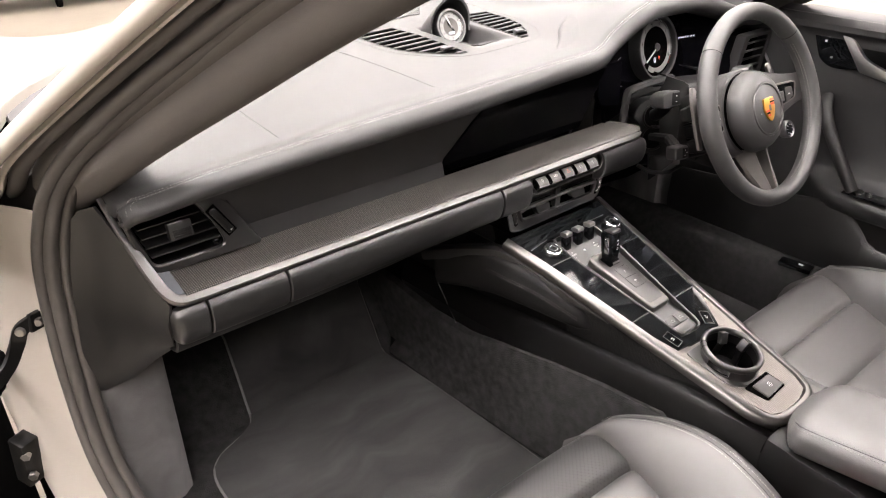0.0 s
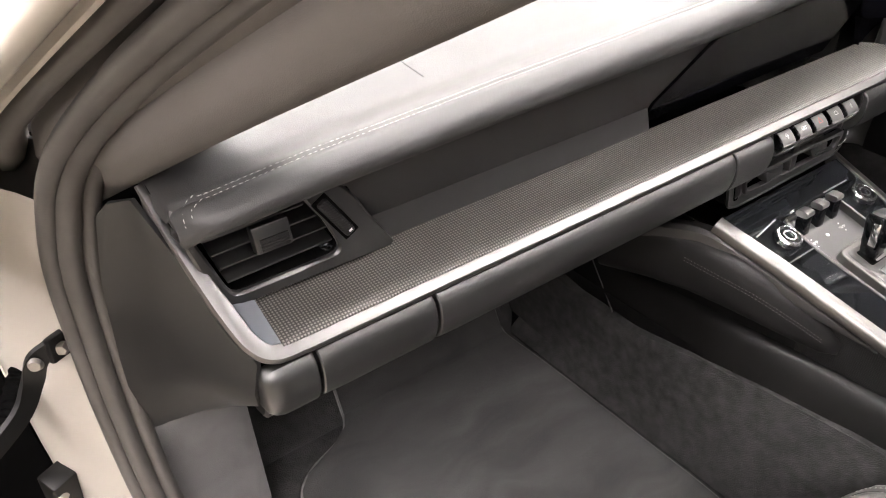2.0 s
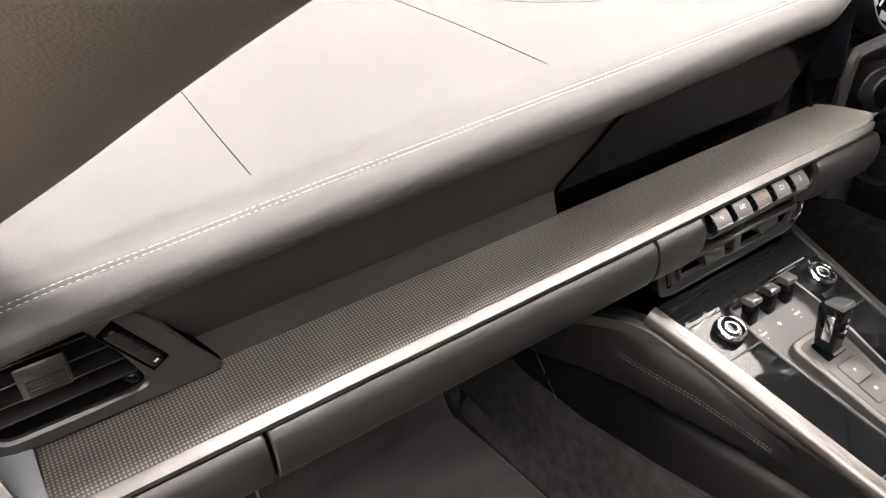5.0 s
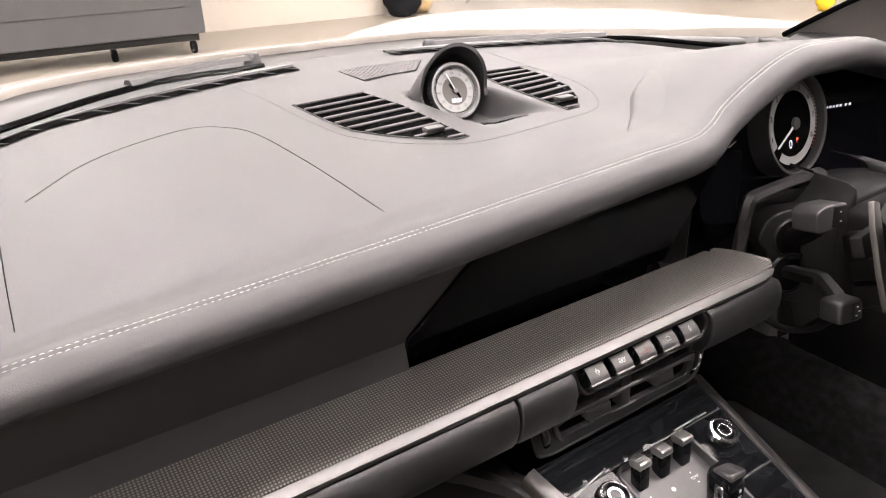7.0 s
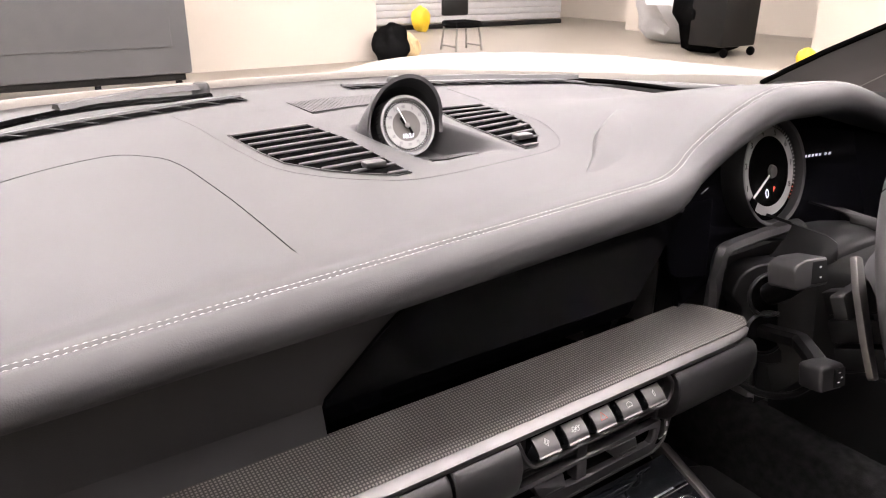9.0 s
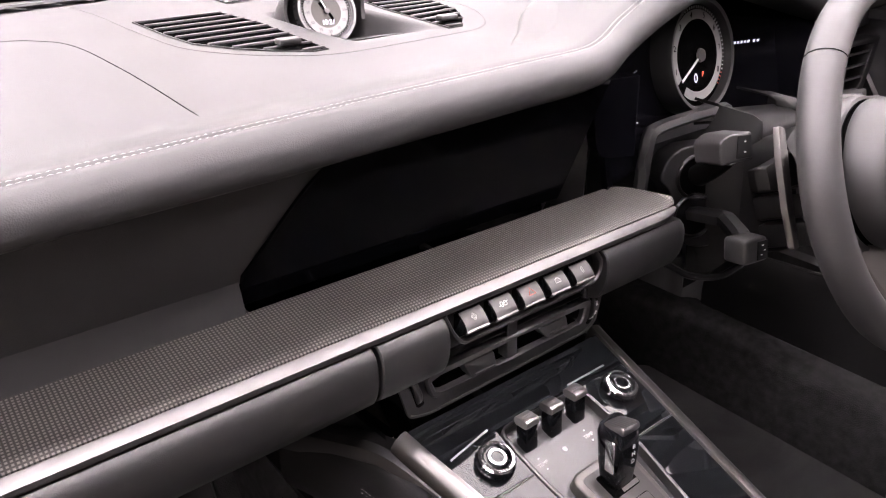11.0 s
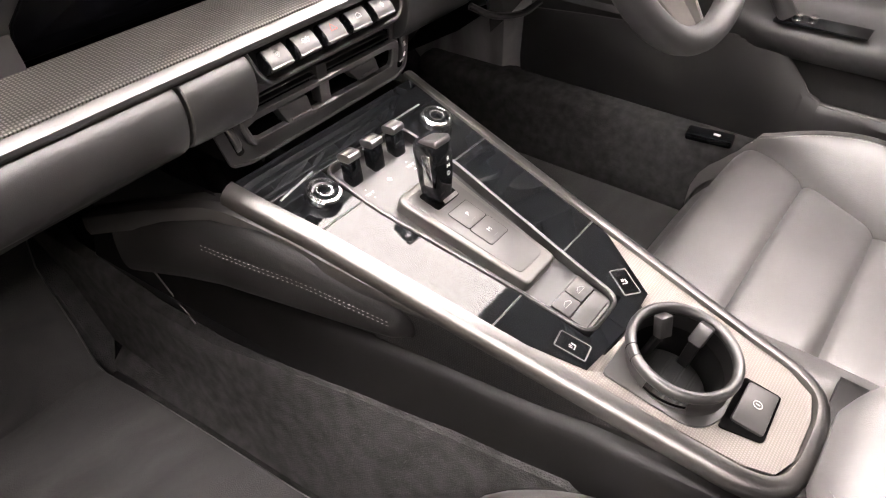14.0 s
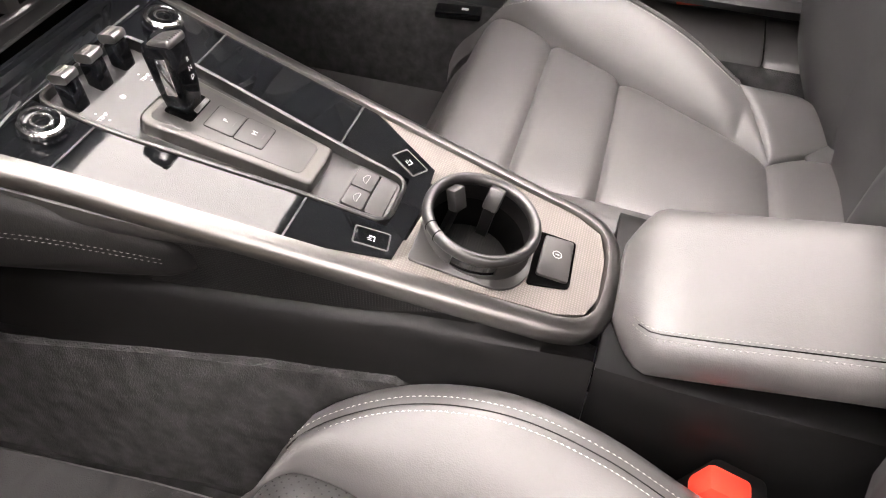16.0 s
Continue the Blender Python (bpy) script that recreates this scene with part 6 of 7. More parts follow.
for sgn in (-1, 1):
    rows = [[(sgn * x, y, floor_z(y) - (0.012 if 0.2 < x < 0.5 else 0)) for y in (-1.0, -0.5, 0.0, 0.2, 0.31, 0.34, 0.45, 0.56)] for x in (0.1, 0.16, 0.3, 0.5, 0.637, 0.74)]
    tagged(part("floor_carpet", grid(rows), CARPET), "charcoal carpet of the footwell floor", "carpet", kind="structure")
    rows = []
    for y in (-1.0, -0.6, -0.43, -0.3, -0.2, -0.1, 0.0, 0.1, 0.2, 0.32, 0.45, 0.56):
        xr = foot_x(max(y, -0.43))
        zt = lerp(-y, [(-0.3, 0.4), (-0.14, 0.376), (-0.04, 0.41), (0.1, 0.437), (0.27, 0.452), (0.4, 0.445), (0.46, 0.32), (1.0, 0.32)])
        rows.append([(sgn * (xr + 0.004), y, zt), (sgn * (xr + 0.017), y, zt - 0.004), (sgn * (xr + 0.022), y, zt - 0.02), (sgn * min(xr + 0.026, 0.135), y, 0.33), (sgn * min(xr + 0.032, 0.138), y, 0.25), (sgn * lerp(-y, [(-0.31, 0.16), (0.0, 0.14), (0.1, 0.131), (0.5, 0.125)]), y, floor_z(y) + 0.003)])
    tagged(part("tunnel_carpet", thick(grid(rows), 0.004), CARPET), "charcoal carpet on the side of the tunnel", "carpet", kind="structure")
    rows = [[(sgn * 0.742, 0.2, z), (sgn * 0.7, 0.215, z), (sgn * 0.655, 0.222, z), (sgn * 0.638, 0.235, z), (sgn * 0.634, 0.34, z), (sgn * 0.63, 0.56, z)] for z in (0.22, 0.35, 0.45, 0.56)]
    tagged(part("kick_panel", thick(grid(rows), 0.004), KICK_CARPET), "charcoal carpeted kick panel", "carpet", kind="structure")
# firewall in flat black, which stands for shade deep in the footwells
bulk = slab("bulkhead", 1.66, 0.03, 0.82, (0, 0.6, 0.43), VOID, "firewall behind the footwells, coloured black for their shade", "wall")
slab("rear_bulkhead", 1.5, 0.04, 0.8, (0, -1.15, 0.6), DARK_PLASTIC, "dark rear bulkhead behind the seats", "wall")


def over_floor(x, y, h):
    return Vector((x, y, floor_z(y) + h))


def floor_mat(sgn):
    o = [(-0.155, 0.5), (-0.165, 0.42), (-0.172, 0.36), (-0.177, 0.31), (-0.166, 0.2), (-0.152, 0.0), (-0.146, -0.1), (-0.148, -0.3), (-0.2, -0.42), (-0.5, -0.42), (-0.59, -0.3), (-0.6, 0.0), (-0.605, 0.15), (-0.598, 0.22), (-0.57, 0.255), (-0.51, 0.28), (-0.487, 0.305), (-0.48, 0.34), (-0.47, 0.42), (-0.462, 0.5)]
    o = [(p.x * -sgn, p.y) for p in curve([(x, y, 0) for x, y in o], 4, True)]
    t = thing("floor_mat", "black velour floor mat with a bound edge", "floor mat", "floor mats", at=(sgn * 0.38, 0, 0.23))
    rows = []
    for y in steps(-0.42, 0.505, 44):
        xs = []
        for (xa, ya), (xb, yb) in zip(o, o[1:] + o[:1]):
            if (ya - y) * (yb - y) <= 0 and ya != yb:
                xs.append(xa + (xb - xa) * (y - ya) / (yb - ya))
        if len(xs) < 2:
            continue
        rows.append([over_floor(x, y, 0.008) for x in steps(min(xs), max(xs), 12)])
    into(t, part("velour", thick(grid(rows), 0.006), MAT_CARPET, label="black velour surface"))
    into(t, part("binding", tube([over_floor(x, y, 0.009) for x, y in o], 0.0035, 8, True), BINDING, label="grey bound edge"))
    return t


floor_mat(-1)
floor_mat(1)


# ---- seats ----
SEAM_D = [(0.215, 0.15), (0.228, 0.172), (0.262, 0.2), (0.32, 0.221), (0.39, 0.226), (0.46, 0.217), (0.53, 0.2), (0.6, 0.19), (0.75, 0.185)]
SEAM_Z = [(0.215, 0.405), (0.228, 0.418), (0.262, 0.437), (0.32, 0.456), (0.39, 0.466), (0.46, 0.459), (0.548, 0.436), (0.6, 0.425), (0.75, 0.4)]
CREASE_D = [(0.22, 0.155), (0.236, 0.15), (0.31, 0.137), (0.384, 0.127), (0.46, 0.117), (0.54, 0.108), (0.61, 0.1), (0.75, 0.095)]
CREASE_OUT = [(0.2, 0.195), (0.246, 0.208), (0.321, 0.177), (0.418, 0.148), (0.5, 0.122), (0.56, 0.104), (0.6, 0.089), (0.622, 0.08), (0.66, 0.1), (0.708, 0.126), (0.75, 0.135)]
SEAM_OUT = [(0.2, 0.19), (0.215, 0.198), (0.228, 0.202), (0.262, 0.208), (0.32, 0.216), (0.36, 0.218), (0.396, 0.212), (0.435, 0.197), (0.475, 0.183), (0.505, 0.171), (0.541, 0.155), (0.568, 0.151), (0.6, 0.147)]
SEAM_OUT_Z = [(0.215, 0.405), (0.228, 0.418), (0.262, 0.437), (0.32, 0.456), (0.39, 0.465), (0.435, 0.459), (0.475, 0.448), (0.505, 0.437), (0.541, 0.42), (0.568, 0.404), (0.6, 0.39)]
CREASE_P = [(0.2, 0.14), (0.22, 0.15), (0.235, 0.163), (0.25, 0.169), (0.287, 0.167), (0.384, 0.15), (0.46, 0.13), (0.54, 0.115), (0.61, 0.105), (0.75, 0.1)]
MID_Z = [(0.2, 0.392), (0.22, 0.409), (0.245, 0.416), (0.31, 0.411), (0.384, 0.398), (0.46, 0.383), (0.54, 0.368), (0.61, 0.355), (0.75, 0.345)]


EDGE_D = [(0.3, 0.1), (0.345, 0.132), (0.358, 0.168), (0.372, 0.193), (0.41, 0.213), (0.447, 0.222), (0.491, 0.224), (0.6, 0.235), (0.75, 0.24), (0.98, 0.22)]
EDGE_F = [(0.3, -0.725), (0.345, -0.708), (0.372, -0.687), (0.41, -0.665), (0.447, -0.649), (0.491, -0.638), (0.6, -0.645), (0.75, -0.7), (0.98, -0.85)]
FOLD_F = [(0.3, -0.735), (0.345, -0.718), (0.42, -0.708), (0.47, -0.71), (0.6, -0.74), (0.75, -0.8), (0.98, -0.905)]
CORE_F = [(0.3, -0.735), (0.345, -0.722), (0.42, -0.735), (0.5, -0.75), (0.65, -0.79), (0.98, -0.92)]
FRONT = [(0.012, -0.012), (0.024, -0.03), (0.032, -0.055), (0.03, -0.085), (0.02, -0.12)]


def seat(sgn):
    """A seat: cushion panels, bolsters and backrest, built out from the tunnel."""
    cx = 0.337
    t = thing("driver_seat" if sgn > 0 else "passenger_seat", "black leather sports seat with raised bolsters and white stitching", "seat", "front seats", at=(sgn * cx, -0.5, 0.23))

    def at(d, y, z):
        return Vector((sgn * (cx + d), y, z))

    def crease(y, side):
        return spline(-y, CREASE_OUT if side > 0 else CREASE_P if sgn < 0 else CREASE_D)

    # middle panels, each a pillow of its own
    cuts = [-0.205, -0.32, -0.42, -0.619, -0.74] if sgn > 0 else [-0.205, -0.312, -0.432, -0.619, -0.74]
    for k, (y0, y1) in enumerate(zip(cuts, cuts[1:])):
        rows = []
        for f in [0.0, 0.015, 0.04, 0.08] + steps(0.15, 0.85, 10) + [0.92, 0.96, 0.985, 1.0]:
            y = y0 + (y1 - y0) * f
            z = spline(-y, MID_Z)
            pillow = 0.01 * (1 - (abs(2 * f - 1)) ** 8) - 0.01
            if k == 0 and f < 0.3:
                pillow = -0.045 * ((0.3 - f) / 0.3) ** 2.4
            row = []
            for s in [-1.0, -0.985, -0.95, -0.9] + steps(-0.8, 0.8, 10) + [0.9, 0.95, 0.985, 1.0]:
                dc = crease(y, s)
                row.append(at(s * dc, y, z + pillow - 0.005 * abs(s) ** 12 - 0.004 + 0.004 * (1 - s * s)))
            rows.append(row)
        if k == 0:
            first = rows[0]
            for dy, dz in FRONT if sgn > 0 else FRONT[-1:]:
                rows.insert(0, [v + Vector((0, dy, dz)) for v in first])
        into(t, part("cushion_panel", grid(rows), SEAT_PERFORATED if k in (0, 2) and sgn < 0 else SEAT_LEATHER, label="black leather cushion panel", smooth=60))
    # bolsters; the outer one ends on the slanting edge of the corner pad
    a, b = Vector((0.488, -0.568, 0.4045)), Vector((0.417, -0.622, 0.342))
    c, d = Vector((0.463, -0.71, 0.344)), Vector((0.513, -0.65, 0.386))

    def seam(y, side):
        fr = smoothstep(0.2, 0.245, -y)
        zc, zs = spline(-y, MID_Z) - 0.009, spline(-y, SEAM_OUT_Z if side > 0 else SEAM_Z)
        ds = spline(-y, SEAM_OUT if side > 0 else SEAM_D)
        return max(ds, crease(y, side) + 0.004), zc + (zs - zc) * fr - 0.03 * (1 - fr), fr

    for side in (-1, 1):
        rows = []
        ys = [-0.203, -0.207, -0.213, -0.22, -0.23, -0.245] + (steps(-0.26, -0.568, 32) if side > 0 else steps(-0.26, -0.72, 36))
        for y in ys:
            dc, zc = crease(y, side), spline(-y, MID_Z) - 0.009
            ds, zs, fr = seam(y, side)
            row = [at(side * (dc - 0.008), y, zc - 0.03), at(side * dc, y, zc - 0.004)]
            for f in (0.06, 0.14, 0.25, 0.4, 0.55, 0.7, 0.85, 0.94):
                row.append(at(side * (dc + (ds - dc) * f), y, zc + (zs - zc) * (f ** 0.8) + 0.008 * math.sin(math.pi * f) * fr))
            w = 0.012 + 0.022 * fr
            if side > 0:
                w *= 1 - 0.45 * smoothstep(0.46, 0.56, -y)
            row += [at(side * (ds - 0.001), y, zs - 0.0012), at(side * (ds + 0.001), y, zs - 0.0012)]
            for q in (18, 40, 62, 85, 105):
                row.append(at(side * (ds + w * math.sin(radians(q))), y, zs - w * 1.1 * (1 - math.cos(radians(q))) + 0.0015))
            row += [at(side * (ds + w * 0.9), y, zs - w * 2.2), at(side * (ds + w * 0.5), y, 0.3), at(side * (ds + w * 0.4), y, 0.24)]
            rows.append(row)
        if side > 0:
            for k in steps(0.12, 1.0, 8):
                y = -0.568 - 0.054 * k
                low = Vector((crease(y, 1) + cx, y, spline(-y, MID_Z) - 0.013))
                top = a.lerp(b, k) + Vector((-0.004, -0.004, 0)) * math.sin(math.pi * k)
                row = [low - Vector((0.008, 0, 0.026)), low]
                for f in (0.06, 0.14, 0.25, 0.4, 0.55, 0.7, 0.85, 0.94, 0.985):
                    row.append(low.lerp(top, f) + Vector((0, 0, 0.008 * math.sin(math.pi * f) * (1 - k))))
                row.append(top)
                row += [top - Vector((-0.001, 0.001, 0.003)) * q for q in range(1, 9)]
                rows.append([Vector((sgn * v.x, v.y, v.z)) for v in row])
        bolster = into(t, part("bolster", grid([[v + Vector((0, dy, dz)) for v in rows[0]] for dy, dz in (FRONT[::-1] if sgn > 0 else FRONT[-1:])] + rows), SEAT_LEATHER, label="raised black leather bolster", smooth=60))
        if side < 0 and sgn > 0:
            continue
        for off in (-0.006, 0.0052):
            path = []
            for y in steps(-0.236, -0.565 if side > 0 else -0.7, 120):
                ds, zs, fr = seam(y, side)
                path.append(at(side * (ds + off), y, zs + (0.0009 if off > 0 else -0.0012)))
            into(t, stitches(path, (0, 0, 1), None, pitch=0.0046, length=0.0035, r=0.00036))
        dark = [p - Vector((side * sgn * 0.0052, 0, 0.0018)) for p in path]
        into(bolster, part("seam", tube(dark, 0.0005, 6), SHADE_LEATHER, label="dark seam between the stitches"))
    # hinge cover pad at the outer rear corner
    n = (c - a).cross(d - b).normalized()
    n = -n if n.z < 0 else n
    rows = []
    lip = [-0.06, -0.025, -0.008, 0.0, 0.03, 0.08, 0.15, 0.25, 0.4, 0.55, 0.7, 0.85, 0.93, 0.98, 1.0, 1.01, 1.03, 1.06]
    for fu in lip:
        row = []
        for fv in lip:
            p = a.lerp(b, fu).lerp(d.lerp(c, fu), fv)
            over = max(0.0, -fu, fu - 1) + max(0.0, -fv, fv - 1)
            u, v = min(1.0, max(0.0, fu)), min(1.0, max(0.0, fv))
            bow = Vector((0.011, -0.004, 0.006)) * math.sin(math.pi * u) * v - Vector((0.004, 0.004, 0)) * math.sin(math.pi * u) * (1 - v)
            inside = (1 - abs(2 * u - 1) ** 4) * (1 - abs(2 * v - 1) ** 4)
            p = p + bow + n * (0.011 * inside ** 0.6 - 0.0012) - Vector((0, 0, 0.15 * over + 7 * over * over))
            row.append(Vector((sgn * p.x, p.y, p.z)))
        rows.append(row)
    into(t, part("corner_pad", grid(rows), SEAT_LEATHER, label="smooth black leather corner pad", smooth=70))
    into(t, part("seat_base", box(0.4, 0.46, 0.09, pose(sgn * cx, -0.5, 0.28), 0.02, 2), DARK_PLASTIC, label="dark plastic seat base"))
    # backrest: a hollow centre between two side bolsters that reach forward
    rows, rim = [], []
    for z in (0.3, 0.33, 0.345, 0.358, 0.372, 0.39, 0.41, 0.43, 0.45, 0.49, 0.54, 0.6, 0.68, 0.76, 0.85, 0.92, 0.98):
        e, ye, yk, yb = spline(z, EDGE_D), spline(z, EDGE_F), spline(z, FOLD_F), spline(z, CORE_F)
        kd = min(0.12, e - 0.012)
        half = [(0.0, yb), (0.05, yb), (kd * 0.8, yb + 0.004), (kd - 0.003, yk - 0.002), (kd, yk - 0.004), (kd + 0.004, yk), (kd + (e - kd) * 0.35, yk + (ye - yk) * 0.5), (kd + (e - kd) * 0.7, yk + (ye - yk) * 0.86), (e - 0.004, ye + 0.0005), (e, ye - 0.001), (e + 0.008, ye - 0.002), (e + 0.02, ye - 0.012), (e + 0.028, ye - 0.04), (e + 0.028, ye - 0.12)]
        rows.append([at(-q, y, z) for q, y in half[:0:-1]] + [at(q, y, z) for q, y in half])
        rim.append((e, ye, z))
    # darker LEATHER than the cushion: the backrest's shade is put into its colour
    back = into(t, part("backrest", thick(grid(rows), -0.02), LEATHER, label="leather backrest with deep side bolsters, darkened for its shade", smooth=50))
    for s in (-1, 1):
        for off in (-0.006, 0.006):
            path = curve([at(s * (e + off), y + 0.0012, z) for e, y, z in rim[2:]], 6)
            into(back, stitches(path, (0, 1, 0), None, pitch=0.0046, length=0.0034, r=0.00035))
    return t


seat(-1)
seat(1)
t = thing("seat_belt_buckle", "red seat belt buckle button in a black housing", "seat belt", at=(-0.1, -0.5, 0.4))
into(t, part("housing", box(0.03, 0.046, 0.09, pose(-0.094, -0.545, 0.386, 20, 0, 0), 0.006), DARK_PLASTIC))
into(t, part("button", box(0.022, 0.036, 0.03, pose(-0.099, -0.546, 0.42, 20, 0, 0), 0.005), RED, label="bright red release button"))

# ---- windscreen pillar, seals and door opening ----
pill = thing("windscreen_pillar", "windscreen pillar with taupe lining, rubber seals and pale paint", "pillar", kind="structure")
LOW = curve([(-0.715, 0.235, 0.775), (-0.692, 0.17, 0.806), (-0.673, 0.125, 0.833), (-0.633, 0.0, 0.912), (-0.591, -0.12, 0.985), (-0.546, -0.25, 1.063), (-0.47, -0.45, 1.17)], 8)
OUT = curve([(-0.765, 0.3, 0.76), (-0.752, 0.24, 0.8), (-0.742, 0.2, 0.832), (-0.735, 0.1, 0.899), (-0.679, -0.05, 1.001), (-0.611, -0.25, 1.123), (-0.53, -0.45, 1.24)], 8)
rows = []
for a, b in zip(LOW, OUT):
    n = Vector((-0.35, -0.75, -0.45)).normalized()
    row = [a + Vector((0.03, 0.03, 0.0)), a + Vector((0.006, 0.003, -0.002))]
    for f, bulge in ((0.0, 0.004), (0.12, 0.016), (0.25, 0.024), (0.38, 0.027), (0.5, 0.0255), (0.62, 0.021), (0.66, 0.012), (0.72, 0.014), (0.8, 0.015), (0.9, 0.012), (0.97, 0.005), (1.0, -0.008)):
        row.append(a + (b - a) * f + n * bulge)
    rows.append(row)
into(pill, part("lining", thick(grid(rows), 0.003), PILLAR, label="taupe fabric lining", smooth=50))


def outer_strip(name, d0, d1, material, label, bulge=0.008, end=4):
    rows = []
    off = Vector((-0.9, 0.36, -0.1)).normalized()
    n = Vector((-0.35, -0.75, -0.35)).normalized()
    for b in OUT[end:]:
        rows.append([b + off * d0 - n * 0.012, b + off * (d0 + (d1 - d0) * 0.06) + n * bulge * 0.4, b + off * (d0 + (d1 - d0) * 0.3) + n * bulge, b + off * (d0 + (d1 - d0) * 0.7) + n * bulge * 0.8, b + off * (d1 - (d1 - d0) * 0.06) + n * bulge * 0.2, b + off * d1 - n * 0.012])
    into(pill, part(name, thick(grid(rows), 0.002), material, label=label, smooth=60))


outer_strip("door_seal_strip", 0.003, 0.026, RUBBER, "grey-brown rubber strip", 0.01, 12)
outer_strip("drip_strip", 0.027, 0.036, PAINT, "narrow pale strip", 0.006, 12)
outer_strip("outer_skin", 0.0385, 0.066, PAINT, "pale painted outer skin", 0.01, 12)
into(pill, part("corner_cap", thick(grid([[(-0.777, 0.222, 0.83), (-0.745, 0.2, 0.845), (-0.728, 0.15, 0.86)], [(-0.782, 0.225, 0.8), (-0.755, 0.205, 0.8), (-0.738, 0.165, 0.8)], [(-0.77, 0.22, 0.782), (-0.757, 0.205, 0.772), (-0.744, 0.175, 0.765)]]), 0.004), PLASTIC, label="grey plastic corner cap"))

jamb = thing("door_jamb", "pale painted door jamb with the rubber door seal", "car body", kind="structure")
SEAL = curve([(-0.545, -0.4, 1.19), (-0.607, -0.22, 1.092), (-0.668, -0.05, 0.985), (-0.703, 0.05, 0.912), (-0.722, 0.11, 0.858), (-0.733, 0.145, 0.81), (-0.744, 0.178, 0.74), (-0.75, 0.193, 0.65), (-0.754, 0.196, 0.55), (-0.754, 0.184, 0.43), (-0.745, 0.155, 0.34), (-0.738, 0.08, 0.29), (-0.735, -0.1, 0.272), (-0.735, -0.4, 0.27), (-0.735, -0.9, 0.27)], 8)
for off, r in ((-0.017, 0.0075), (-0.004, 0.0095), (0.0115, 0.008)):
    into(jamb, part("seal_rib", sweep([p + Vector((off, -0.004 if off > -0.01 else 0.0, 0)) for p in SEAL], circle(r, 20), up=(1, 0.2, 0.1)), RUBBER, label="dark rubber door seal"))
rows = [[p + Vector((-0.015, 0.0, 0.0)), p + Vector((-0.02, 0.004, -0.001)), p + Vector((-0.032, 0.03, -0.002)), p + Vector((-0.062, 0.08, -0.004)), p + Vector((-0.078, 0.106, -0.004)), p + Vector((-0.086, 0.125, -0.004)), p + Vector((-0.088, 0.2, 0))] for p in SEAL[38:96]]
into(jamb, part("skin", grid(rows), PAINT, label="pale painted jamb", smooth=60))
slab("sill_passenger", 0.1, 1.3, 0.25, (-0.8, -0.55, 0.13), PAINT, "pale painted door sill", "sill")


# ---- driver's door ----
door = thing("car_door", "closed black leather driver's door with a pull handle and pocket", "car door", at=(0.72, -0.4, 0.3))
PROFILE = [(0.77, 0.884), (0.71, 0.888), (0.682, 0.882), (0.67, 0.87), (0.672, 0.858), (0.684, 0.852), (0.692, 0.83), (0.694, 0.78), (0.692, 0.74), (0.698, 0.725), (0.703, 0.7), (0.706, 0.62), (0.704, 0.575), (0.69, 0.56), (0.655, 0.552), (0.638, 0.545), (0.632, 0.53), (0.638, 0.512), (0.66, 0.498), (0.69, 0.49), (0.695, 0.4), (0.695, 0.28)]
rows = []
for y in steps(0.32, -1.0, 34):
    arm_in = smoothstep(0.06, 0.2, -y)
    rows.append([Vector((x if not 12 < i < 19 else 0.7 + (x - 0.7) * arm_in, y, z)) for i, (x, z) in enumerate(PROFILE)])
into(door, part("panel", grid(rows), LEATHER, label="black leather door panel", smooth=50))
into(door, stitches([(0.681, y, 0.8828) for y in steps(0.12, -0.7, 160)], (-0.5, 0, 0.8), None, pitch=0.0046, length=0.0034, r=0.0004))


def on_door(y, z, h, x=0.693):
    return Vector((x - h, y, z))


into(door, part("lock_panel", prism(rounded([(-0.044, 0.848), (-0.098, 0.85), (-0.147, 0.787), (-0.094, 0.781), (-0.066, 0.795)], [0.004, 0.003, 0.003, 0.02, 0.02]), -0.004, 0.005, on_door, 0.0015), PIANO, label="black lock switch panel"))
for y, z in ((-0.072, 0.833), (-0.09, 0.803)):
    into(door, part("symbol", box(0.0006, 0.0045, 0.004, pose(0.6876, y, z)), KEY_INK, label="small lock symbol"))
into(door, part("door_lever", prism(rounded([(-0.104, 0.85), (-0.126, 0.847), (-0.155, 0.812), (-0.22, 0.79), (-0.22, 0.775), (-0.152, 0.786)], [0.002, 0.01, 0.02, 0.003, 0.003, 0.004]), 0.0, 0.012, on_door, 0.003), KNURL, label="satin aluminium door lever"))
into(door, part("lever_recess", prism(rounded([(-0.13, 0.85), (-0.3, 0.85), (-0.3, 0.785), (-0.16, 0.8)], 0.01), -0.004, 0.001, on_door), VOID))
into(door, part("pull_handle", tube(curve([(0.697, -0.1, 0.722), (0.672, -0.112, 0.705), (0.657, -0.135, 0.67), (0.65, -0.175, 0.615), (0.648, -0.215, 0.558)], 7), 0.0125, 12), LEATHER, label="leather-covered pull handle"))
into(door, part("switch_plate", prism(rounded([(-0.2, 0.552), (-0.32, 0.552), (-0.32, 0.55), (-0.2, 0.55)], 0.0), -0.03, 0.03, lambda y, z, h: Vector((0.665 - h, y, z + 0.004))), PIANO, label="gloss black window switch plate"))
for y in (-0.225, -0.245):
    into(door, part("switch", box(0.012, 0.011, 0.006, pose(0.665, y, 0.558), 0.002), CHROME))
edge = curve([(0.655, 0.2, 0.476), (0.655, 0.08, 0.488), (0.655, -0.06, 0.498), (0.653, -0.17, 0.513), (0.652, -0.222, 0.502), (0.652, -0.255, 0.472), (0.652, -0.28, 0.45), (0.652, -0.36, 0.443), (0.652, -0.9, 0.45)], 8)
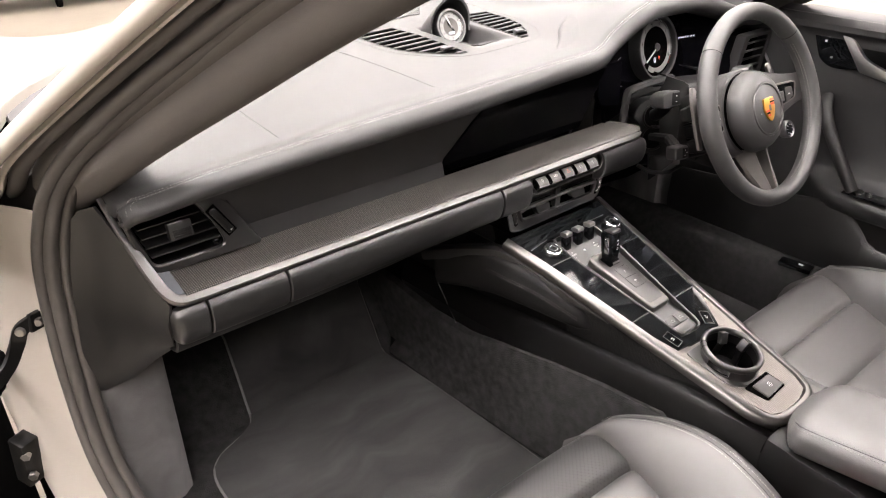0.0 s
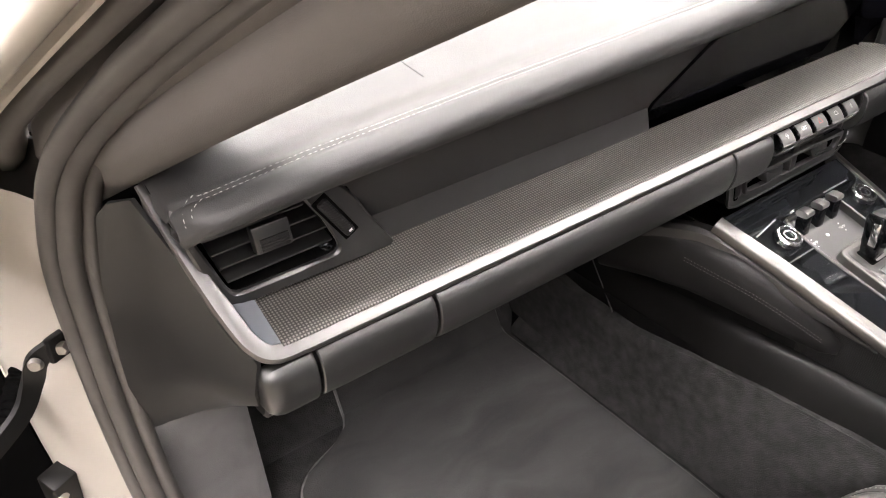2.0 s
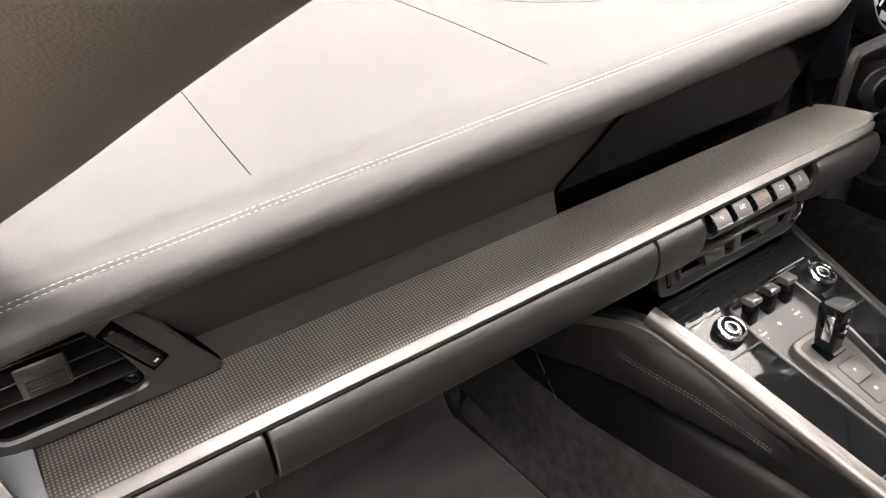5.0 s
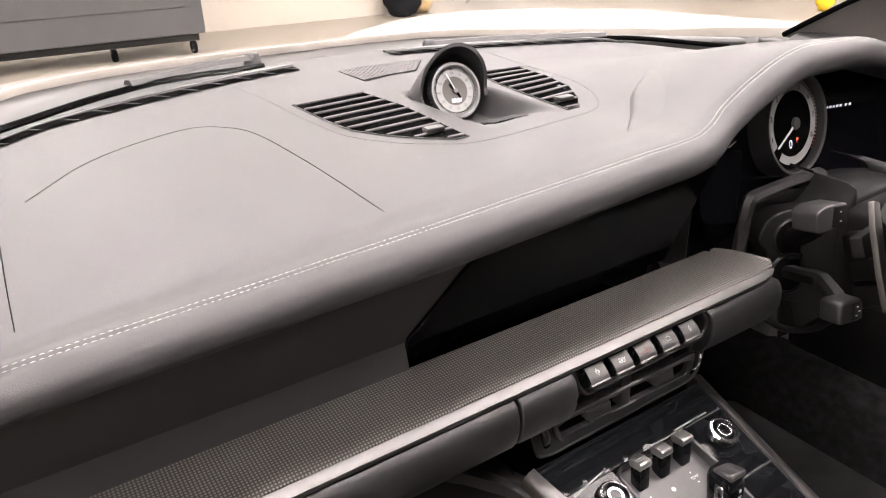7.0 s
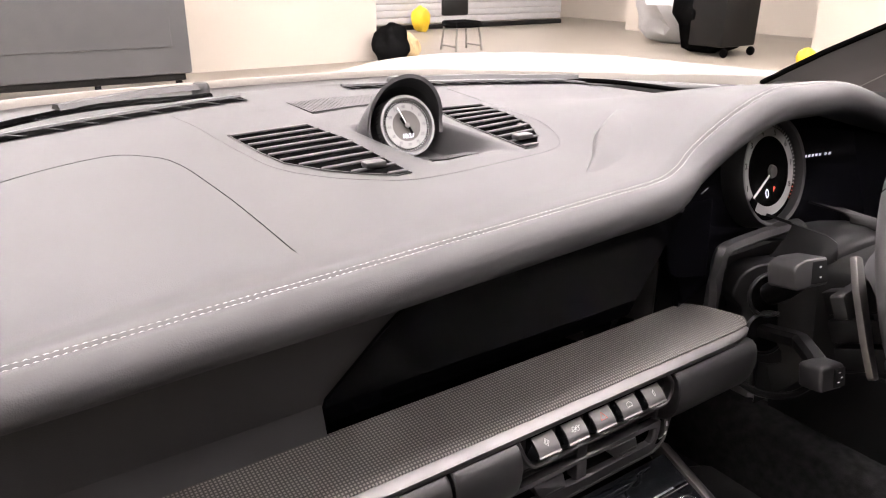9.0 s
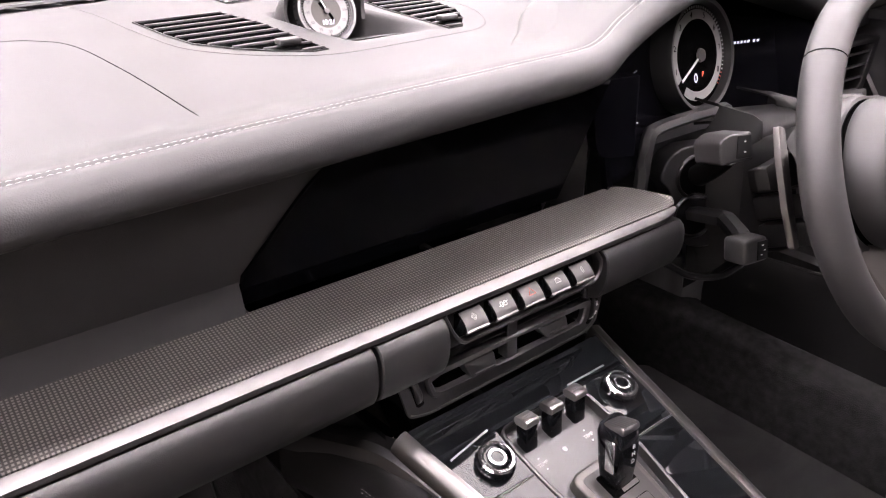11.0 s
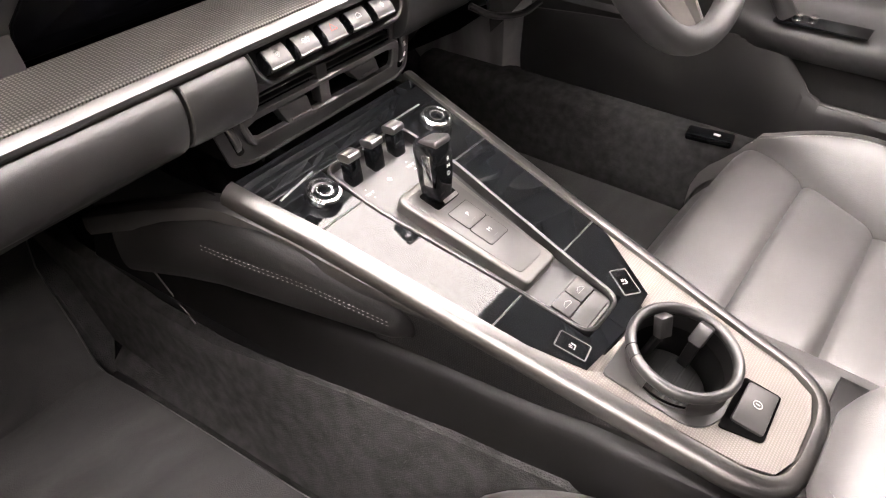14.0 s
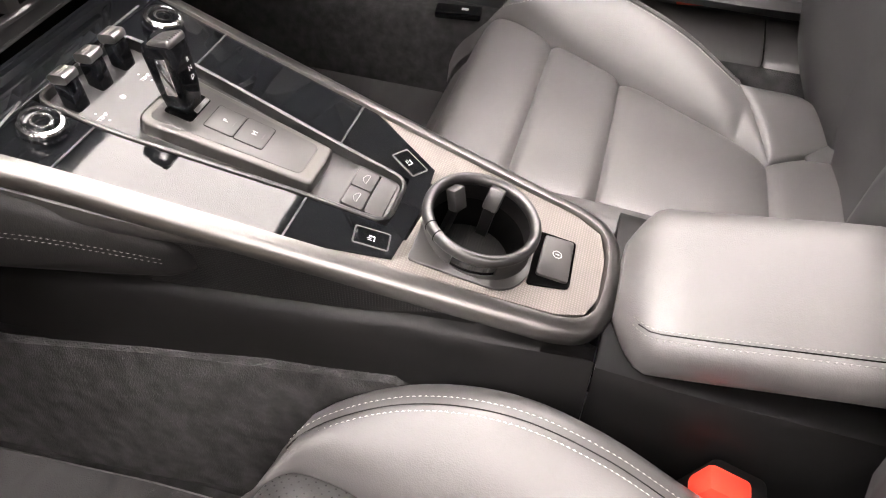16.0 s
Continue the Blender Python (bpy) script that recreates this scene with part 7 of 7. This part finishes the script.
rows = [[p, p + Vector((-0.004, 0, -0.008)), Vector((0.645 + 0.014 * smoothstep(0.28, 0.42, -p.y), p.y, 0.4 + 0.025 * smoothstep(0.28, 0.42, -p.y))), Vector((0.655 + 0.02 * smoothstep(0.28, 0.42, -p.y), p.y, 0.33 + 0.087 * smoothstep(0.28, 0.42, -p.y))), Vector((0.66 + 0.06 * smoothstep(0.28, 0.42, -p.y), p.y, 0.26 + 0.155 * smoothstep(0.28, 0.42, -p.y)))] for p in edge]
into(door, part("pocket", thick(grid(rows), 0.006), PLASTIC, label="grained door pocket"))
into(door, part("pocket_edge", tube([p + Vector((0.001, 0, 0.002)) for p in edge], 0.0035, 8), GREY_PANEL))
tagged(part("sill_driver", box(0.085, 1.5, 0.16, pose(0.625, -0.35, 0.29), 0.022, 3), CARPET), "carpeted driver's sill beside the footwell", "sill", kind="structure")
t = thing("sill_cover", "satin grey plastic covers on the driver's sill", "trim", at=(0.69, -0.6, 0.33))
for y0, y1 in ((-0.42, -0.607), (-0.6095, -0.86)):
    rows = [[(0.601 + g, y, 0.366 - g * 0.3), (0.604 + g, y, 0.374 - g), (0.612, y, 0.3795 - g), (0.64, y, 0.388 - g), (0.69, y, 0.397 - g), (0.715, y, 0.4 - g), (0.735, y, 0.38)] for y, g in ((y0, 0.003), (y0 - 0.0015, 0.0006), (y0 - 0.004, 0), ((y0 + y1) / 2, 0), (y1 + 0.004, 0), (y1 + 0.0015, 0.0006), (y1, 0.003))]
    into(t, part("cover", grid(rows), GREY_PANEL, label="satin grey cover", smooth=50))
into(door, part("reflector", box(0.004, 0.066, 0.012, pose(0.6665, -0.507, 0.4205, -6, 35, 0), 0.002), RED_INK, label="small red safety reflector"))
t = part("sill_switch", box(0.03, 0.07, 0.012, pose(0.6, -0.165, 0.376, 0, 0, 8), 0.004), PIANO)
tagged(t, "gloss black release switch on the sill", "switch")
into(t, part("symbol", box(0.006, 0.01, 0.0006, pose(0.6, -0.175, 0.3824)), WHITE_INK))

# far windscreen pillar
pill2 = thing("windscreen_pillar", "windscreen pillar with dark lining on the driver's side", "pillar", kind="structure")
rows = []
for a, b in zip(LOW, OUT):
    row = [a + Vector((0.03, 0.03, 0.0))]
    for f, bulge in ((0.0, 0.004), (0.25, 0.024), (0.5, 0.0255), (0.8, 0.015), (1.0, -0.008)):
        row.append(a + (b - a) * f + Vector((-0.3, -0.64, -0.4)) * bulge)
    row.append(b + Vector((0.02, 0.06, 0.02)))
    rows.append([Vector((-v.x, v.y, v.z)) for v in row])
into(pill2, part("lining", thick(grid(rows), 0.003), PILLAR, smooth=50))
into(pill2, part("edge_seal", tube([Vector((-p.x - 0.03, p.y + 0.035, p.z)) for p in LOW], 0.006, 8), VOID))

front_edge = [Vector(p) for p in ((0.7, 0.345, 0.88), (0.7, 0.305, 0.905), (0.7, 0.25, 0.938), (0.695, 0.18, 0.975), (0.68, 0.1, 1.015), (0.65, 0.0, 1.06))]
into(pill2, part("front_lining", thick(grid([[p, p + Vector((0.02, -0.03, -0.012)), p + Vector((0.04, -0.08, -0.05)), p + Vector((0.05, -0.12, -0.11))] for p in front_edge]), 0.003), PILLAR, label="dark fabric lining", smooth=60))
into(pill2, part("glass_edge", tube(front_edge, 0.0045, 8), VOID, label="black glass edge"))

# ---- windscreen, cowl, wipers, bonnet ----
GLASS = bpy.data.materials.new("clear_glass")
GLASS.use_nodes = True
g = GLASS.node_tree.nodes["Principled BSDF"]
g.inputs["Base Color"].default_value = (0.96, 0.98, 0.97, 1)
g.inputs["Transmission Weight"].default_value = 1.0
g.inputs["Roughness"].default_value = 0.0
g.inputs["IOR"].default_value = 1.005
rows = []
for x in steps(-0.64, 0.64, 16):
    y0 = screen_y(x) + 0.02
    k = abs(x) / 0.64
    top = Vector((x * 0.83, -0.42 - 0.03 * k * k, 1.19 - 0.03 * k * k))
    rows.append([Vector((x, y0, 0.893 - 0.04 * k * k)).lerp(top, f) for f in steps(0, 1, 6)])
pane = part("windscreen", thick(grid(rows), 0.005), GLASS)
pane.visible_shadow = False
tagged(pane, "clear raked windscreen above the dashboard", "windscreen", kind="structure")
rows = [[(x, screen_y(x) + d, 0.884 - 0.05 * (x / 0.7) ** 2 - dz) for d, dz in ((-0.004, 0.002), (0.012, -0.002), (0.03, -0.001), (0.045, 0.004))] for x in steps(-0.72, 0.72, 28)]
tagged(part("glass_edge_band", thick(grid(rows), 0.003), VOID), "black band along the foot of the windscreen", "cowl", kind="structure")
EDGE_Y = [(0, 0.882), (0.2, 0.878), (0.3, 0.864), (0.39, 0.83), (0.55, 0.64), (0.63, 0.51), (0.684, 0.43), (0.737, 0.335), (0.78, 0.19), (0.82, 0.08), (0.9, 0.02)]
EDGE_Z = [(0, 0.872), (0.39, 0.87), (0.55, 0.875), (0.63, 0.882), (0.684, 0.889), (0.77, 0.893), (0.83, 0.884), (0.87, 0.86), (0.9, 0.8)]
rows = []
for x in steps(-0.72, 0.72, 40):
    y0, y1 = screen_y(x) + 0.04, max(lerp(abs(x), EDGE_Y) + 0.02, screen_y(x) + 0.06)
    z0, z1 = 0.884 - 0.05 * (x / 0.7) ** 2, lerp(abs(x), EDGE_Z) - 0.014
    rows.append([(x, y0 + (y1 - y0) * f, min(z0, z1 + 0.02) + (z1 - min(z0, z1 + 0.02)) * f - 0.006 * math.sin(math.pi * f)) for f in steps(0, 1, 8)])
tagged(part("cowl", thick(grid(rows), 0.004), GREY_PANEL), "dark grey plastic cowl below the windscreen", "cowl", kind="structure")
for x0, x1, lift in ((-0.29, -0.1, 0.0), (0.46, 0.2, -0.012)):
    t = thing("wiper", "grey-black windscreen wiper resting on the cowl", "wiper", "wipers", at=(x1, 0.68, 0.88))
    y1, y0 = screen_y(x1) + 0.085, screen_y(x0) + 0.035
    into(t, part("arm", sweep(curve([(x1, y1, 0.893 + lift), (x1 * 0.6 + x0 * 0.4, y1 * 0.6 + y0 * 0.4, 0.897 + lift), (x0, y0, 0.896 + lift)], 6), [(-0.009, 0), (-0.005, 0.006), (0.005, 0.006), (0.009, 0)]), GREY_PANEL, label="tapered wiper arm"))
    d = -0.25 if x0 < 0 else 0.16
    into(t, part("blade", sweep(curve([(x1, screen_y(x1) + 0.04, 0.89 + lift), (x0, screen_y(x0) + 0.03, 0.893 + lift), (x0 + d, screen_y(x0 + d) + 0.03, 0.876 + lift)], 6), circle(0.004, 6)), VOID, label="black rubber blade"))
    into(t, part("pivot", lathe([(0, 0.01), (0.009, 0.009), (0.012, 0.004), (0.013, -0.02)], 20, pose(x1, y1, 0.892 + lift)), GREY_PANEL))
for sgn in (-1, 1):
    for o in ([(0.742, 0.24), (0.732, 0.31), (0.69, 0.385), (0.672, 0.37), (0.7, 0.29), (0.72, 0.235)], [(0.664, 0.4), (0.62, 0.46), (0.53, 0.56), (0.5, 0.53), (0.6, 0.43), (0.65, 0.375)]):
        t = part("cowl_cover", prism(rounded([(sgn * x, y) for x, y in o], 0.012), 0.83, 0.874, lambda x, y, h: Vector((x, y, h)), 0.008, 3), PLASTIC)
        tagged(t, "smooth grey plastic cover in the cowl corner", "cowl", "cowl covers")
# the bonnet's rear edge rises outwards onto the wings
FALL = [(0.0, 0.0), (0.4, -0.004), (0.75, -0.017), (1.0, -0.042), (1.3, -0.09), (1.6, -0.162), (2.0, -0.3), (2.2, -0.44)]
rows = []
for x in steps(-0.9, 0.9, 72):
    ax = abs(x)
    y0, z0 = lerp(ax, EDGE_Y), lerp(ax, EDGE_Z)
    wing = math.exp(-((ax - 0.72) / 0.15) ** 2)
    row = [(x, y0 + 0.012, z0 - 0.03), (x, y0 + 0.001, z0 - 0.006), (x, y0 + 0.002, z0 - 0.001)]
    for f in steps(0, 1, 24):
        y = y0 + 0.006 + (2.2 - y0) * f * f
        row.append((x, y, z0 + (lerp(y, FALL) - lerp(y0, FALL)) * (1.5 - 0.85 * wing)))
    rows.append(row)
tagged(part("bonnet", thick(grid(rows), 0.003), PAINT, smooth=60), "pale chalk grey car bonnet and wings", "car body", kind="structure")
# roof lining and rear wall that close the cabin above and behind the seats
rows = []
for f in steps(0, 1, 10):
    y = -0.43 - 0.85 * f
    rows.append([Vector((x, y - 0.03 * (x / 0.53) ** 2, 1.195 + 0.06 * math.sin(math.pi * min(1, 0.25 + f * 0.8)) - 0.045 * (x / 0.53) ** 2)) for x in steps(-0.53, 0.53, 12)])
tagged(part("roof", thick(grid(rows), 0.035), PILLAR, smooth=60), "dark fabric roof lining over the seats", "car body", kind="structure")
slab("wall_rear_cabin", 1.3, 0.05, 0.75, (0, -1.28, 0.6), CARPET, "dark carpeted wall behind the seats", "car body")
# door hinge area
t = thing("door_check_strap", "black steel door check strap bolted to the jamb", "door hardware", at=(-0.78, 0.22, 0.65))
into(t, part("bracket", box(0.03, 0.008, 0.026, pose(-0.778, 0.205, 0.652, 0, 8, 35), 0.003), DARK_PLASTIC))
into(t, part("bolt", lathe([(0, 0.007), (0.005, 0.007), (0.0065, 0.005), (0.0065, 0)], 6, facing((-0.777, 0.2, 0.652), (-0.5, -0.8, 0.1))), STEEL))
into(t, part("strap", sweep(curve([(-0.785, 0.2, 0.655), (-0.8, 0.2, 0.648), (-0.812, 0.2, 0.625), (-0.835, 0.19, 0.6), (-0.9, 0.16, 0.575)], 6), [(-0.003, -0.009), (-0.003, 0.009), (0.003, 0.009), (0.003, -0.009)]), DARK_PLASTIC))
into(t, part("rivet", lathe([(0, 0.005), (0.005, 0.004), (0.007, 0)], 14, facing((-0.802, 0.196, 0.648), (-0.4, -0.9, 0.1))), STEEL))
t = thing("cable_gaiter", "black ribbed rubber cable gaiter beside the hinge", "gaiter", at=(-0.84, 0.27, 0.54))
gp = curve([(-0.81, 0.31, 0.575), (-0.83, 0.29, 0.555), (-0.85, 0.255, 0.545), (-0.88, 0.22, 0.555)], 8)
into(t, part("sleeve", tube(gp, 0.013, 12, scale=[1.0 + 0.16 * (i % 2) for i in range(len(gp))]), VOID))
hinge = into(jamb, part("hinge", box(0.03, 0.03, 0.09, pose(-0.842, 0.285, 0.385, 10, 0, 25), 0.004), DARK_PLASTIC, label="dark hinge"))
for z in (0.365, 0.405):
    into(hinge, part("bolt", lathe([(0, 0.008), (0.006, 0.008), (0.0075, 0.006), (0.0075, 0)], 6, facing((-0.842, 0.268, z), (-0.4, -0.9, 0.1))), STEEL))
slab("hinge_gap", 0.5, 0.02, 0.6, (-1.095, 0.34, 0.42), VOID, "dark gap behind the door hinges", "car body")
t = thing("open_car_door", "open passenger door with dark grey lining", "car door", at=(-0.95, 0.1, 0.3))
o = [(0.0, 0.2), (0.0, 0.33), (0.03, 0.39), (0.12, 0.46), (0.3, 0.5), (0.9, 0.5), (0.9, 0.2)]
dm2 = axes((-0.862, 0.2, 0), Vector((-0.93, -0.36, 0)).normalized(), (0, 0, 1), Vector((0.36, -0.93, 0)).normalized())
into(t, part("lining", prism(o, -0.06, 0.0, dm2, 0.008, 3), LEATHER, label="dark grey grained lining"))
into(t, stitches([dm2 @ Vector((s, 0.3, 0.0)) for s in steps(0.01, 0.4, 60)], (0.36, -0.93, 0), None, pitch=0.0046, length=0.0034, r=0.0004))

# ---- workshop furniture ahead of the car ----
t = thing("rolling_cabinet", "large dark grey rolling cabinet on castors", "cabinet", at=(0, 6.4, 0))
into(t, part("body", box(3.3, 0.8, 2.1, pose(-0.25, 6.45, 1.22), 0.02), CABINET))
into(t, part("door_panel", box(3.0, 0.02, 1.75, pose(-0.25, 6.045, 1.27), 0.008), CABINET, label="flat grey door"))
into(t, part("plinth", box(3.2, 0.7, 0.06, pose(-0.25, 6.45, 0.14), 0.01), DARK_PLASTIC))
for x in (-1.7, -0.5, 0.65, 1.3):
    into(t, part("castor", lathe([(0, -0.02), (0.05, -0.02), (0.055, 0), (0.05, 0.02), (0, 0.02)], 20, pose(x, 6.15, 0.055, 0, 90, 0)), VOID, label="black castor"))
t = thing("roller_shutter", "grey steel roller shutter door", "shutter", kind="structure")
for k in range(22):
    into(t, part("slat", box(4.6, 0.03, 0.105, pose(7.6, 10.6 - 0.006 * (k % 2), 0.16 + k * 0.11), 0.012), SHUTTER))
into(t, part("bottom_rail", box(4.6, 0.05, 0.08, pose(7.6, 10.58, 0.05), 0.008), DARK_PLASTIC))
slab("wall_shutter_side", 3.0, 0.15, 3.4, (3.9, 10.7, 1.7), WALL, "white wall beside the shutter", "wall")
slab("wall_pier", 0.5, 0.5, 3.4, (10.2, 8.7, 1.7), WALL, "white wall pier", "wall")
t = thing("work_stool", "low black mechanic's stool on castors", "stool", at=(5.2, 7.4, 0))
into(t, part("seat", box(0.4, 0.35, 0.08, pose(5.2, 7.4, 0.36), 0.03), VOID))
into(t, part("backrest", box(0.4, 0.06, 0.22, pose(5.2, 7.55, 0.56), 0.025), DARK_PLASTIC))
for dx in (-0.17, 0.17):
    for dy in (-0.14, 0.14):
        into(t, part("leg", tube([(5.2 + dx, 7.4 + dy, 0.33), (5.2 + dx * 1.2, 7.4 + dy * 1.2, 0.04)], 0.014, 8), STEEL))
    into(t, part("rail", tube([(5.2 + dx * 1.15, 7.24, 0.1), (5.2 + dx * 1.15, 7.56, 0.1)], 0.012, 8), STEEL))


def lumpy(name, at, r, material, label, category, seed):
    rnd = random.Random(seed)
    bm = bmesh.new()
    bmesh.ops.create_icosphere(bm, subdivisions=3, radius=1)
    off = Vector((rnd.random(), rnd.random(), rnd.random())) * 20
    for v in bm.verts:
        n = 1 + 0.35 * noise.noise(v.co * 1.6 + off)
        v.co = Vector((at[0] + v.co.x * r[0] * n, at[1] + v.co.y * r[1] * n, max(0.0, at[2] + v.co.z * r[2] * n)))
    return tagged(part(name, bm, material), label, category)


lumpy("tool_bag", (3.95, 7.05, 0.2), (0.22, 0.2, 0.24), VOID, "black soft bag slumped on the workshop floor", "bag", 1)
lumpy("tool_bag", (4.25, 7.2, 0.14), (0.18, 0.16, 0.16), WOOD, "tan soft bag slumped on the workshop floor", "bag", 2)
lumpy("cleaning_bucket", (6.45, 10.3, 0.2), (0.16, 0.14, 0.22), YELLOW, "yellow plastic bucket by the shutter", "bucket", 3)
lumpy("wheel_bag", (8.2, 5.9, 0.5), (0.55, 0.4, 0.6), VOID, "large black cover over stored wheels", "cover", 4)
lumpy("wheel_bag", (9.0, 7.0, 0.55), (0.8, 0.5, 0.6), SHUTTER, "pale grey cover over stored parts", "cover", 5)
t = thing("tool_trolley", "black tool trolley with coloured boxes", "trolley", at=(8.0, 5.5, 0))
into(t, part("frame", box(0.7, 0.5, 0.75, pose(8.0, 5.55, 0.5), 0.02), DARK_PLASTIC))
for dx, c, z in ((-0.25, YELLOW, 0.95), (0.0, RED, 0.93), (0.22, CABINET, 0.98)):
    into(t, part("case", box(0.2, 0.3, 0.16, pose(8.0 + dx, 5.5, z), 0.02), c))
for dx in (-0.28, 0.28):
    into(t, part("castor", lathe([(0, -0.02), (0.05, -0.02), (0.06, 0), (0.05, 0.02), (0, 0.02)], 16, pose(8.0 + dx, 5.3, 0.06, 0, 90, 0)), VOID))
lumpy("hose_reel", (7.5, 4.1, 0.12), (0.12, 0.1, 0.12), YELLOW, "yellow hose reel by the wall", "hose reel", 6)
slab("wall_right", 0.15, 5.0, 3.4, (8.7, 2.2, 1.7), WALL, "white workshop wall", "wall")
